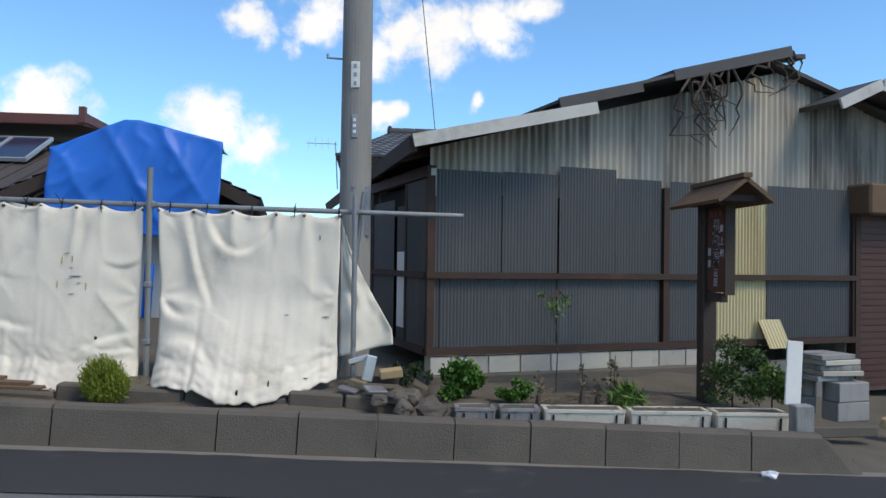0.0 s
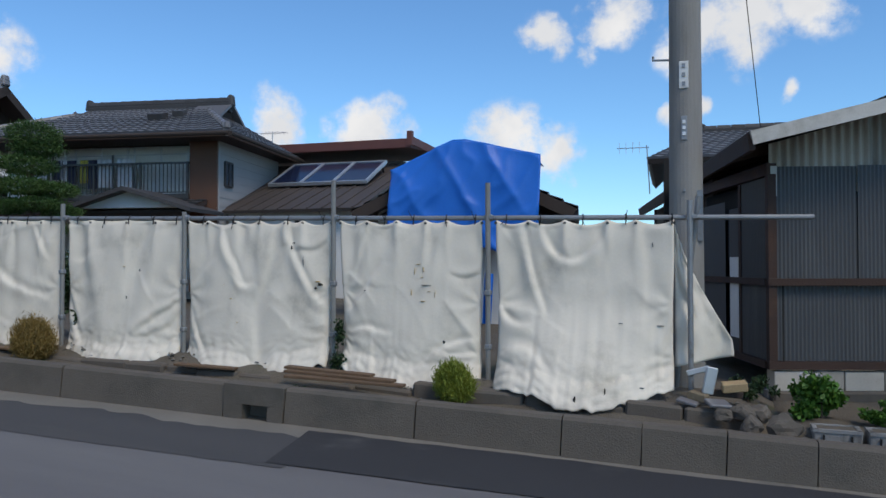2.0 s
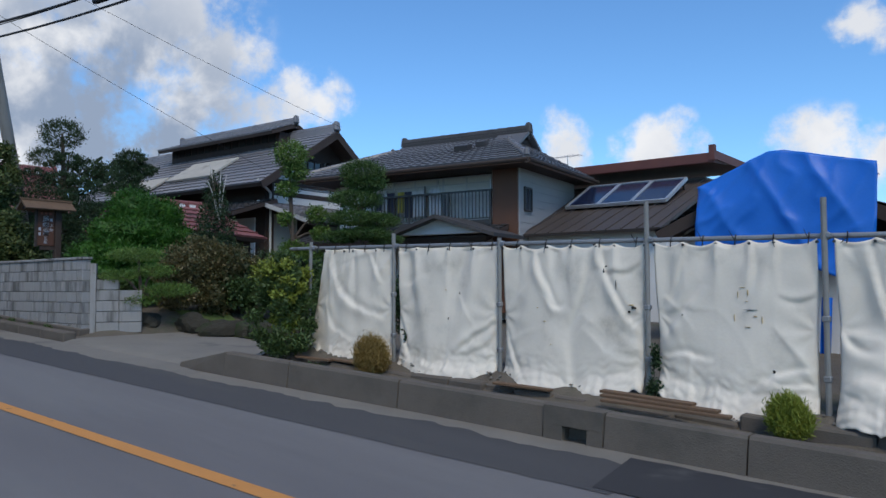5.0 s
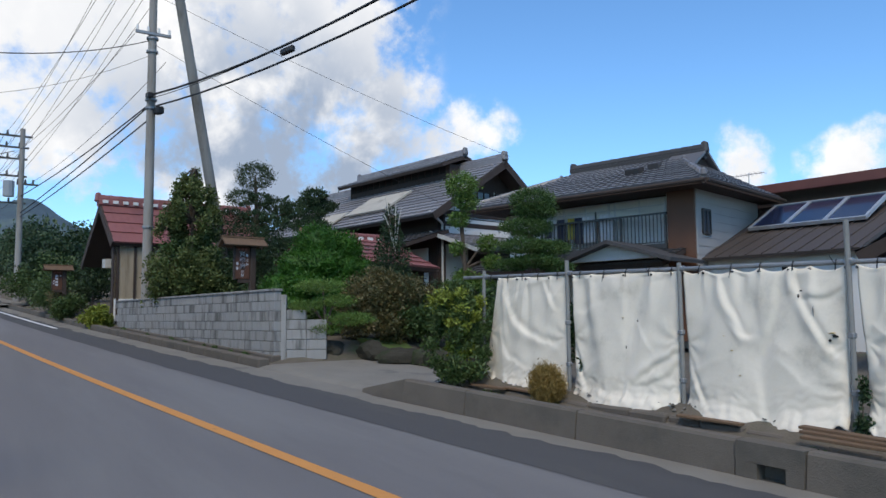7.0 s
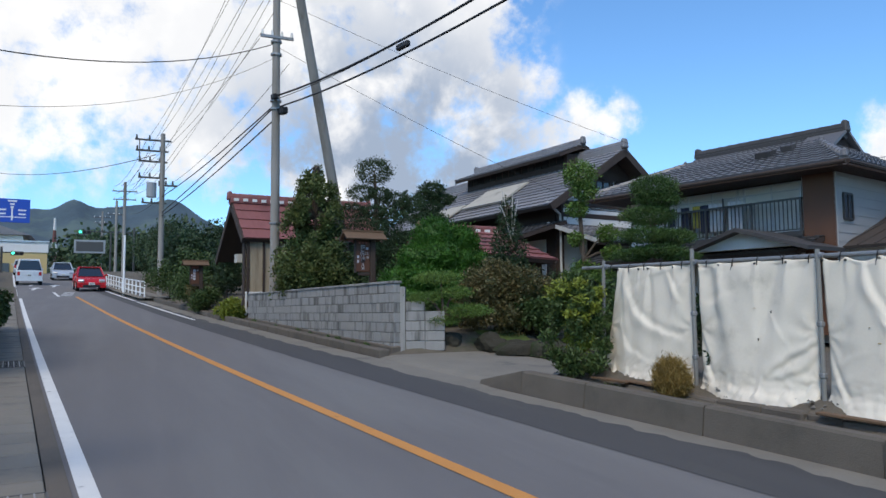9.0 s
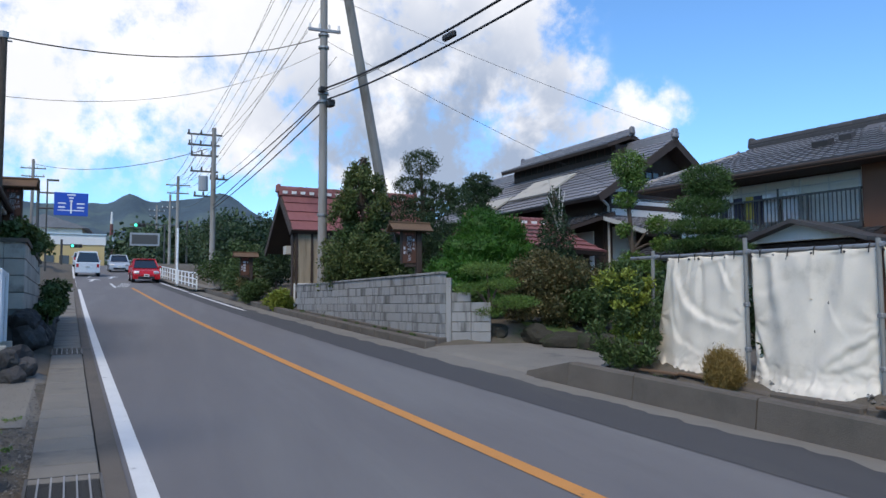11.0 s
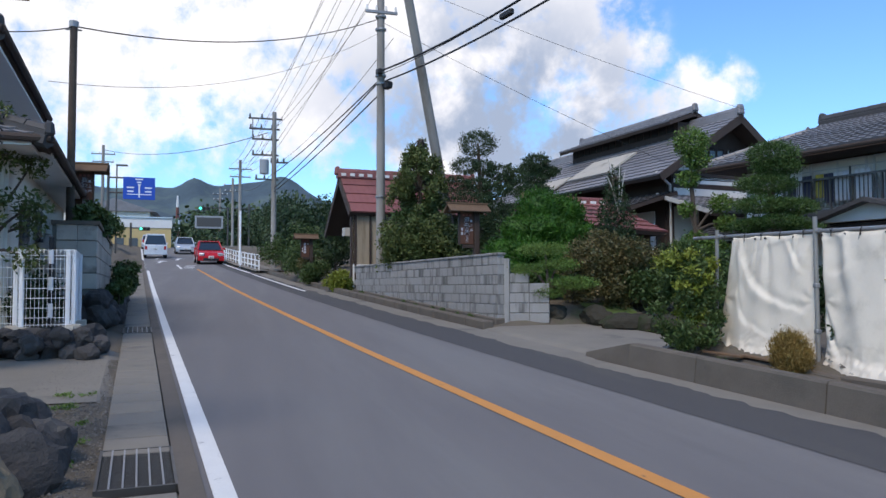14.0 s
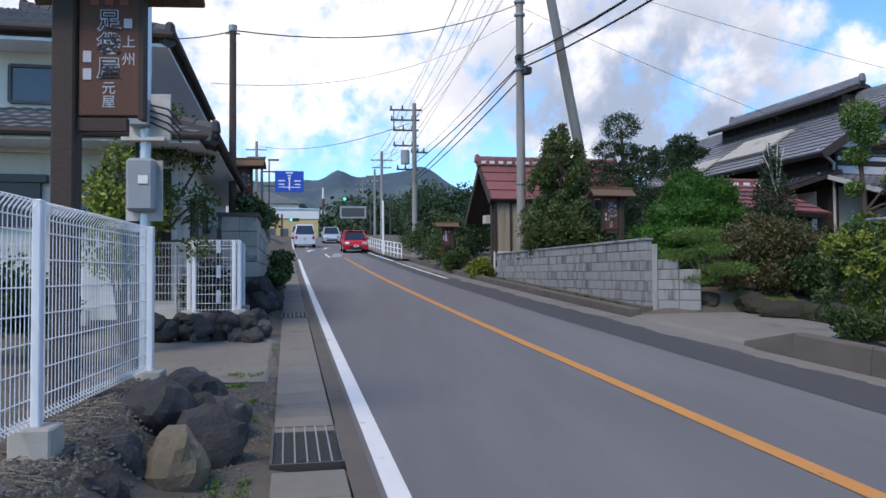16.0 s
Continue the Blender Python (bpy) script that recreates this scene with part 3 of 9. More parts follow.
def ragged_strip(name, x0, x1, lo, hi, lift, mat, label, category, rough_lo, rough_hi, seed, slant=0.0):
    """A band along the road with uneven edges; its start may be cut at a slant."""
    n, m = int((x1 - x0) / 0.11), 4
    v, f = [], []
    for i in range(n + 1):
        x = x0 + (x1 - x0) * i / n
        a = lo + rough_lo * (noise.noise((x * 1.1, seed, 0)) + 0.5 * noise.noise((x * 4.5, seed, 3)))
        b = hi + rough_hi * (noise.noise((x * 0.8, seed, 7)) + 0.6 * noise.noise((x * 3.7, seed, 9)))
        for j in range(m + 1):
            o = a + (b - a) * j / m
            xx = x + slant * (1 - j / m) * max(0.0, 1 - (x - x0) / 2.0)
            v.append((xx, centre(x) + o, Z(xx) + lift))
    f = [(i * (m + 1) + j, (i + 1) * (m + 1) + j, (i + 1) * (m + 1) + j + 1, i * (m + 1) + j + 1) for i in range(n) for j in range(m)]
    return tagged(raw(name, v, f, mat), label, category, kind="structure")


def build_ground():
    xs = np.r_[np.linspace(-2500, -170, 12), np.arange(-150, -40, 5), np.arange(-40, 10, 0.4), np.arange(10, 60, 5), [100, 400, 2500]]
    ys = np.r_[np.linspace(-2500, -60, 10), np.arange(-50, -10, 4), np.arange(-9, 22, 0.3), np.arange(22, 60, 4), np.linspace(70, 2500, 10)]
    v = [(x, y, ground_z(x, y) + 0.02 * noise.noise((x * 1.3, y * 1.3, 0)) * (abs(y - centre(x)) > 3.6)) for x in xs for y in ys]
    m = len(ys)
    f = [(i * m + j, (i + 1) * m + j, (i + 1) * m + j + 1, i * m + j + 1) for i in range(len(xs) - 1) for j in range(m - 1)]
    tagged(raw("ground", v, f, "earth", smooth=True), "brown bare earth with weeds rising gently along the road", "ground", kind="structure")


build_ground()
strip("road", -400, 200, -2.78, 2.75, 0.0, "asphalt", "worn grey asphalt road climbing away", "road")
ragged_strip("road_patch", -60, -3.3, 1.6, 2.48, 0.004, "asphalt_worn", "darker worn strip of asphalt along the road edge", "road", 0.03, 0.22, 1)
ragged_strip("road_patch", -3.72, 30, 1.7, 2.66, 0.008, "asphalt_dark", "fresh dark asphalt patch below the kerb", "road", 0.02, 0.05, 2, slant=0.25)
strip("gutter_strip", -60, -10.3, 2.2, 3.0, 0.0025, "gutter", "dusty concrete gutter strip at the road edge", "gutter")
strip("gutter_strip", -10.3, 30, 2.2, 2.82, 0.0025, "gutter", "dusty concrete gutter strip below the kerb", "gutter")
strip("centre_line", -46, 60, -0.075, 0.075, 0.006, "line_orange", "orange painted centre line worn in places", "road marking")
strip("edge_line", -44, 40, -2.74, -2.605, 0.006, "line_white", "white painted edge line of the road", "road marking")
strip("edge_line", -110, -47, -2.9, -2.76, 0.006, "line_white", "white painted edge line further up the road", "road marking")
strip("edge_line", -40, -27, 2.15, 2.28, 0.008, "line_white", "short white painted edge line beside the garden", "road marking")
strip("edge_line", -95, -41, 2.2, 2.34, 0.008, "line_white", "white painted edge line beside the railing", "road marking")
strip("near_kerb", -60, 30, -2.93, -2.78, 0.012, "concrete", "flat concrete edging between road and drain covers", "kerb")


def build_kerb():
    kerb = thing("kerb", "row of weathered grey concrete kerb blocks", "kerb", kind="structure")
    bm = prism([(0, -0.1), (0.2, -0.1), (0.2, 0.28), (0.17, 0.305), (0.05, 0.305), (0.03, 0.28)], "x", -0.297, 0.297)
    me = bpy.data.meshes.new("kerb_block")
    bm.to_mesh(me)
    bm.free()
    me.materials.append(M["concrete"])
    rng = random.Random(3)
    x = 2.85
    while x > -9.6:
        if x < -4.9 or -4.0 < x < -1.4:
            w = min(1.8, x + 0.3 + 9.55) if x < -4.9 else 1.2
            b2 = prism([(0, -0.1), (0.2, -0.1), (0.2, 0.28), (0.17, 0.305), (0.05, 0.305), (0.03, 0.28)], "x", -w / 2 + 0.004, w / 2 - 0.004)
            xc = x + 0.3 - w / 2
            part("kerb_block", b2, "concrete", kerb).matrix_world = pose(xc, kerb_y(xc), Z(xc), 0, 2.55, 5.14)
            x -= w
            continue
        if not -4.75 < x < -4.15:
            ob = new("kerb_block", me)
            ob.parent = kerb
            ob.matrix_world = pose(x, kerb_y(x) + rng.uniform(-0.008, 0.008), Z(x) + rng.uniform(-0.008, 0.008), 0, 2.55 + rng.uniform(-0.4, 0.4), 5.14)
        else:
            h = part("kerb_block", boxes(((0, 0.1, 0.22), (0.594, 0.2, 0.17)), ((-0.2, 0.1, 0.02), (0.19, 0.2, 0.24)), ((0.22, 0.1, 0.02), (0.15, 0.2, 0.24)),
                                         ((0.02, 0.17, 0.02), (0.26, 0.06, 0.235))), "concrete", kerb, "kerb block with a square drain hole")
            h.matrix_world = pose(x, kerb_y(x), Z(x), 0, 2.55, 5.14)
        x -= 0.6
    for xa, xb, ha, hb in ((-9.55, -10.6, 0.3, 0.06), (3.15, 3.5, 0.3, 0.05)):
        bm = bmesh.new()
        lo = [bm.verts.new((xx, kerb_y(xx) + yy, Z(xx) + zz)) for xx, hh in ((xa, ha), (xb, hb)) for yy, zz in ((0, -0.1), (0.2, -0.1), (0.19, hh), (0.04, hh))]
        for q in ((0, 1, 2, 3), (7, 6, 5, 4), (0, 4, 5, 1), (1, 5, 6, 2), (2, 6, 7, 3), (3, 7, 4, 0)):
            bm.faces.new([lo[i] for i in q])
        bmesh.ops.recalc_face_normals(bm, faces=bm.faces)
        part("kerb_end", bm, "concrete", kerb, "sloping end of the kerb")
    low = thing("low_kerb", "low worn concrete kerb along the garden wall", "kerb", kind="structure")
    x = -14.4
    while x > -58:
        w = 0.9 if x > -30 else 2.8
        o = part("kerb_block", boxes(((0, 0.1, 0.02), (w - 0.01, 0.22, 0.22), (0, 0, 0), 0.02)), "concrete", low)
        o.matrix_world = pose(x - w / 2, centre(x) + 3.0, Z(x - w / 2) + 0.03, 0, 2.7, RZ)
        x -= w
    row = thing("footing_row", "row of rough grey concrete blocks holding the lot", "low wall", kind="structure")
    x = -0.35
    while x > -9.8:
        w = rng.choice([0.4, 0.5, 0.6])
        bm = boxes(((0, 0, 0), (w - 0.015, 0.22, 0.5), (0, 0, 0), 0.02))
        o = part("block", bm, "concrete", row)
        o.matrix_world = pose(x - w / 2, kerb_y(x) + 1.1 + rng.uniform(-0.03, 0.03), Z(x - w / 2) + (0.03 if x > -3 else -0.05) + rng.uniform(-0.06, 0.02), rng.uniform(-2, 2), 2.5 + rng.uniform(-2, 2), RZ + rng.uniform(-2, 2))
        x -= w


build_kerb()


def drive(name, x0, x1, y_near, y_far, mat, label, category, lift):
    xs, us = np.arange(x0, x1 + 0.01, 0.4), np.linspace(0, 1, 14)
    v, f = [], []
    for x in xs:
        for u in us:
            y = y_near(x) + (y_far(x) - y_near(x)) * u
            v.append((x, y, ground_z(x, y) + lift))
    m = len(us)
    for i in range(len(xs) - 1):
        for j in range(m - 1):
            f.append((i * m + j, (i + 1) * m + j, (i + 1) * m + j + 1, i * m + j + 1))
    tagged(raw(name, v, f, mat), label, category, kind="structure")


drive("driveway", -14.4, -10.0, lambda x: centre(x) + 2.95, lambda x: centre(x) + 5.6, "gutter", "pale dusty concrete driveway into the garden", "driveway", 0.035)
drive("driveway", 3.4, 12.0, lambda x: kerb_y(x) - 0.05, lambda x: kerb_y(x) + 3.5, "earth", "bare earth apron in front of the shuttered shed", "driveway", 0.03)
drive("lawn", -15.2, -10.4, lambda x: centre(x) + 5.55, lambda x: centre(x) + 6.6, "grass", "narrow mown strip of green grass", "lawn", 0.06)
drive("entry_slab", -12.6, -8.5, lambda x: centre(x) - 5.2, lambda x: centre(x) - 3.4, "gutter", "worn concrete entry slab with gravel edges", "pavement", 0.012)


# drain covers and grates along the near edge
def build_drain():
    row = thing("drain_covers", "row of grey concrete drain covers beside the road", "drain cover", kind="structure")
    me = bpy.data.meshes.new("cover")
    bm = boxes(((0, 0, 0), (0.488, 0.46, 0.08), (0, 0, 0), 0.008))
    bm.to_mesh(me)
    bm.free()
    me.materials.append(M["gutter"])
    rng = random.Random(9)
    x = 1.0
    grates = [-6.15, -15.4]
    while x > -46:
        xc = x - 0.25
        if all(abs(xc - g) > 0.51 for g in grates):
            o = new("cover", me)
            o.parent = row
            o.matrix_world = pose(xc, centre(xc) - 3.17, Z(xc) - 0.028 + rng.uniform(-0.004, 0.004), 0, 2.6, RZ)
        x -= 0.5
    for g in grates:
        gr = thing("drain_grate", "dark steel drain grate set among concrete covers", "drain grate", g, centre(g) - 3.17, Z(g), RZ, "drain grates")
        gr.matrix_world = pose(g, centre(g) - 3.17, Z(g), 0, 2.6, RZ)
        part("frame", boxes(((0, 0.235, -0.01), (0.99, 0.02, 0.05)), ((0, -0.235, -0.01), (0.99, 0.02, 0.05)), ((-0.49, 0, -0.01), (0.02, 0.46, 0.05)), ((0.49, 0, -0.01), (0.02, 0.46, 0.05))), "alu", gr)
        for i in range(5):
            part("cross_bar", boxes(((0, -0.16 + 0.08 * i, 0.002), (0.96, 0.012, 0.03))), "steel", gr)
        for i in range(49):
            part("bearing_bar", boxes(((-0.47 + 0.0196 * i, 0, -0.008), (0.006, 0.44, 0.03))), "alu", gr)
        # near-black floor stands for the shade down in the drain
        part("pit", boxes(((0, 0, -0.06), (0.97, 0.45, 0.02))), "dark", gr)


build_drain()


# ---- fence of scaffold pipes and tarpaulins ----
def fence_y(x):
    return 7.28 + 0.1 * x


POSTS = [(-0.79, 0.3, 2.15), (-2.67, 0.34, 2.37), (-4.32, 0.42, 2.45), (-6.13, 0.43, 2.16), (-7.79, 0.54, 2.29), (-9.38, 0.58, 2.24)]


def rail_z(x):
    return 1.985 - 0.0165 * x if x > -4 else 2.051 - 0.0185 * (x + 4)


def build_fence():
    f = thing("pipe_fence", "fence of grey scaffold pipes clamped to a long rail", "fence")
    for x, lo, hi in POSTS:
        lean = 0.05 if x < -9 else 0.0
        post = part("post", tubes(((x - lean * 1.5, fence_y(x) - 0.05, lo - 0.25), (x, fence_y(x) - 0.05, hi), 0.026), seg=10), "pipe_grey" if x < -2 else "steel", f, smooth=False)
        part("clamp", boxes(((x, fence_y(x) - 0.02, rail_z(x)), (0.075, 0.09, 0.07), (0, 0, 6), 0.012), ((x + 0.045, fence_y(x) - 0.06, rail_z(x)), (0.05, 0.025, 0.025))), "steel", post)
        for zc in ((lo + 0.28,) if x > -1 else (lo + 0.42, lo + 0.95)):
            part("coupler", boxes(((x - lean, fence_y(x) - 0.05, zc), (0.066, 0.066, 0.055), (0, 0, 0), 0.01)), "steel", post)
    ends = [0.24, -3.4, -6.9, -9.85]
    for a, b in zip(ends, ends[1:]):
        part("rail", tubes(((a, fence_y(a), rail_z(a)), (b - 0.05, fence_y(b) + 0.0, rail_z(b)), 0.0245), seg=10), "steel", f)
    prop = part("diagonal_pipe", tubes(((-0.95, fence_y(-0.95) + 0.25, 0.4), (-0.72, fence_y(-0.7) + 0.05, 2.2), 0.024), seg=8), "steel", f)
    # ties at the rail
    rng = random.Random(5)
    x = -0.95
    while x > -9.6:
        z = rail_z(x)
        y = fence_y(x)
        bm = bmesh.new()
        limb(bm, [(x, y - 0.03, z - 0.07), (x + 0.01, y - 0.034, z + 0.0), (x, y, z + 0.034), (x - 0.01, y + 0.03, z)], 0.006, 0.006, 5)
        limb(bm, [(x, y - 0.03, z - 0.02), (x + rng.uniform(-0.05, 0.05), y - 0.07, z + rng.uniform(-0.12, 0.08))], 0.005, 0.003, 4)
        part("tie", bm, rng.choice(["wire", "wire", "ink_dark"]), f)
        x -= rng.uniform(0.28, 0.42)
    return f


fence = build_fence()


def tarp_sheet(name, x0, x1, seed, label, bot, slant0=0.0, slant1=0.0, pinch=0.02, ties=5, heavy=0.10, swags=(), marks=(), scallop=1.0, out=0.0):
    """One hanging sheet: scalloped at the rail, pinched at the posts, folded and ragged below."""
    nx, nz = 84, 84
    rng = random.Random(seed)
    tie = sorted([0.0, 1.0] + [(i + rng.uniform(-0.25, 0.25)) / ties for i in range(1, ties)])
    folds = [(rng.uniform(0, 1), rng.uniform(-0.9, 0.9), rng.uniform(0.05, 0.13), rng.uniform(-1, 1)) for _ in range(11)]
    wide, tall = abs(x1 - x0), 1.6
    creases = []
    for c in range(6):
        if c < 4:                            # fans from the tied corners
            cu, ch = rng.choice((0.0, 1.0)), rng.choice((0.02, 0.5, 0.72, 0.85)) + rng.uniform(-0.05, 0.05)
            ang = rng.uniform(-0.25, 1.15) * (1 if ch < 0.3 else -0.8)
            ang = ang if cu == 0 else math.pi - ang
        else:
            cu, ch, ang = rng.random(), rng.uniform(0.05, 0.7), rng.uniform(0.2, 2.9)
        creases.append((cu * wide, ch * tall, math.cos(ang), math.sin(ang), rng.uniform(0.3, 0.95), rng.uniform(0.018, 0.05), rng.uniform(0.008, 0.018) * rng.choice((1, 1, -1))))
    v = []
    for i in range(nx + 1):
        u = i / nx
        k = max(j for j in range(len(tie) - 1) if tie[j] <= u + 1e-9)
        w = (u - tie[k]) / max(1e-6, tie[k + 1] - tie[k])
        sag = 0.06 * scallop * (4 * w * (1 - w)) ** 0.9 * (tie[k + 1] - tie[k]) * ties * 0.75
        near_tie = min(w, 1 - w) * (tie[k + 1] - tie[k])
        for j in range(nz + 1):
            h = j / nz                      # 0 at the rail, 1 at the foot
            xm = x0 + (x1 - x0) * u
            side = (step(h, 0.15, 0.6) - 0.75 * step(h, 0.75, 1.0)) * pinch * (1 - 2 * u) * abs(1 - 2 * u) ** 3
            x = xm + side + slant0 * h * (1 - u) + slant1 * h * u
            top = rail_z(xm) - 0.02 - sag
            ragged = 0.05 * noise.noise((u * 6 + seed, 1.7, seed)) + 0.022 * noise.noise((u * 31, 4.2, seed)) + 0.1 * max(0.0, noise.noise((u * 13, 8.8, seed)) - 0.15)
            foot = bot(u) + ragged
            z = top + (foot - top) * h
            bulge = 0.16 * math.sin(math.pi * u) ** 0.6 * (0.25 + 0.75 * h) * h ** 0.4
            drape = 0.0
            for fu, fs, fw, fa in folds:
                c = u - fu - fs * (h - 0.2) * 0.35
                drape += fa * 0.026 * math.exp(-(c / (fw * (0.5 + h))) ** 2) * (1 - 0.4 * h)
            tie_fold = sum(0.016 * math.exp(-((u - t0) / (0.018 + 0.05 * h)) ** 2) for t0 in tie) * max(0, 1 - 2.4 * h)
            wrinkle = 0.02 * noise.noise((u * 1.5 + seed, h * 1.3, seed * 3)) + 0.002 * noise.noise((u * 5 + seed * 2, h * 4, seed)) + (heavy * 0.4 + 0.05) * max(0, h - 0.7) * (abs(noise.noise((u * 9, h * 16 + seed, seed))) + 0.6 * noise.noise((u * 22, h * 30 + seed, seed)))
            span = (tie[k + 1] - tie[k]) * abs(x1 - x0)
            vee = h * 1.6 + 0.5 * span * (1 - 4 * w * (1 - w)) * -1.0 + 0.35 * span
            swag = 0.005 * math.sin(vee * 15 + k * 2 + seed) * math.exp(-h * 3.2) * min(1, h * 18)
            pins = 0.0
            for pu, ph in ((0.0, 0.48), (0.0, 0.8), (1.0, 0.5), (1.0, 0.82)):
                du, dh = (u - pu) * abs(x1 - x0), (h - ph) * 1.6
                r = math.hypot(du, dh)
                pins += 0.007 * math.cos(math.atan2(dh, abs(du) + 1e-4) * 7 + seed + ph * 9) * math.exp(-r * 2.2) * min(1, r * 8)
            ridged = (1 - abs(noise.noise((u * 2.6 + h * 1.1 + seed, h * 2.3 - u * 1.4, seed * 1.7)))) ** 6
            ridged2 = (1 - abs(noise.noise((u * 5.5 - h * 2.5 + seed, h * 5.0 + u, seed * 0.7)))) ** 8
            fold = 0.0
            for cx, cz, dx, dz, ln, cw, ca in creases:
                px, pz = u * wide - cx, h * tall - cz
                along, off = px * dx + pz * dz, pz * dx - px * dz + 0.03 * math.sin(3.5 * (px + pz) + cx * 9)
                if 0 < along < ln:
                    taper = math.sin(math.pi * min(1, (along + 0.05) / (ln + 0.05)) ** 0.7)
                    fold += ca * taper * (math.exp(-abs(off) / cw) if off < 0 else math.exp(-off / (cw * 3.5)))
            drape += swag + pins + fold + 0.006 * ridged * (0.4 + 0.6 * h)
            crease = 0.002 * abs(noise.noise((u * 7 - h * 3, h * 6 + u * 2, seed + 7)))
            flare = 0.16 * max(0, h - 0.86) / 0.14
            y = fence_y(xm) - 0.0 - bulge - drape * (1 if h > 0.02 else 0.2) - tie_fold - wrinkle - crease - flare * 0.6 - out * step(h, 0.4, 1.0) * math.sin(math.pi * min(1.0, u + 0.1)) ** 0.7
            v.append((x, y, z))
    m = nz + 1
    f = []
    # long folds, each a bent line from u, h to u, h, sharp on one side and soft on the other
    V = np.array(v)
    U, H = np.meshgrid(np.linspace(0, 1, nx + 1) * wide, np.linspace(0, 1, nz + 1) * tall, indexing="ij")
    for u0, h0, u1, h1, u2, h2, fw, amp in swags:
        q = np.linspace(0, 1, 40)
        bx = ((1 - q) ** 2 * u0 + 2 * q * (1 - q) * u1 + q ** 2 * u2) * wide
        bz = ((1 - q) ** 2 * h0 + 2 * q * (1 - q) * h1 + q ** 2 * h2) * tall
        tx, tz = np.gradient(bx), np.gradient(bz)
        tl = np.hypot(tx, tz) + 1e-9
        d2 = (U[..., None] - bx) ** 2 + (H[..., None] - bz) ** 2
        near = d2.argmin(axis=2)
        side = (U - bx[near]) * tz[near] / tl[near] - (H - bz[near]) * tx[near] / tl[near]
        dist = np.sqrt(d2.min(axis=2))
        taper = np.sin(np.pi * np.clip(0.06 + 0.94 * q[near], 0, 1)) ** 0.7
        ridge_up = np.exp(-(dist / np.where(side > 0, fw * 0.6, fw * 2.4)) ** 2)
        hollow = np.exp(-((side - fw * 1.6) / (fw * 1.2)) ** 2) * np.exp(-(np.maximum(0, dist - np.abs(side)) / fw) ** 2)
        V[:, 1] -= (0.5 * amp * taper * (ridge_up - 0.55 * hollow)).reshape(-1)
    v = [tuple(p) for p in V]
    f = [(i * m + j, (i + 1) * m + j, (i + 1) * m + j + 1, i * m + j + 1) for i in range(nx) for j in range(nz)]
    ob = raw(name, v, f, "tarp_white", smooth=True)
    so = ob.modifiers.new("thickness", "SOLIDIFY")
    so.thickness = 0.006
    tagged(ob, label, "tarpaulin", "white fence tarpaulins")
    for t0 in tie:
        p = v[min(nx, int(t0 * nx + 0.5)) * m + 1]
        part("eyelet", tubes(((p[0], p[1] - 0.012, p[2] - 0.012), (p[0], p[1] + 0.004, p[2] - 0.012), 0.014), seg=8), "alu", ob, "dark metal eyelet")
    for x, z, w2, h2, mt, nm in marks:
        u = (x - x0) / (x1 - x0)
        top = rail_z(x) - 0.05
        i, j = int(u * nx), int(min(nz - 1, max(0, (top - z) / (top - bot(u)) * nz)))
        y = v[i * m + j][1] - 0.012
        g = rock(bmesh.new(), (0, 0, 0), (w2, 0.012, h2), x * 7 + z * 3, 0.8, 2)
        o = part(nm, g, mt, ob)
        o.matrix_world = pose(x, y, z, 0, 0, RZ)
    return ob


def foot_line(a, b, extra=0.0, mid=0.5, wide=0.25):
    return lambda u: a + (b - a) * u - extra * math.exp(-((u - mid) / wide) ** 2)


tarp_sheet("tarpaulin", -2.6, -0.93, 11, "dirty white tarpaulin sagging low over the kerb blocks", foot_line(0.38, 0.42, 0.15, 0.6, 0.27), slant0=0.02, ties=5, heavy=0.12, out=0.24, swags=[(0.15, 0.0, 0.17, 0.3, 0.29, 0.56, 0.03, 0.06), (0.26, 0.02, 0.3, 0.2, 0.42, 0.24, 0.03, 0.05), (0.4, 0.24, 0.56, 0.22, 0.66, 0.0, 0.03, 0.05), (0.0, 0.5, 0.06, 0.68, 0.22, 0.62, 0.035, 0.05), (0.02, 0.82, 0.2, 0.66, 0.36, 0.95, 0.05, 0.05), (0.8, 0.0, 0.86, 0.3, 0.82, 0.6, 0.05, 0.025), (0.98, 0.62, 0.9, 0.78, 0.94, 0.95, 0.03, 0.04), (0.4, 0.86, 0.6, 0.93, 0.85, 0.85, 0.03, 0.03)], marks=[(-1.5, 0.42, 0.012, 0.06, "tarp_hole", "tear"), (-1.75, 0.36, 0.02, 0.05, "tarp_hole", "tear"), (-1.2, 0.45, 0.05, 0.012, "sheet_dark", "stain"), (-1.05, 1.0, 0.07, 0.006, "sheet_dark", "stain"), (-1.4, 1.02, 0.035, 0.006, "sheet_dark", "stain"), (-1.12, 1.75, 0.008, 0.04, "sheet_dark", "tear")])
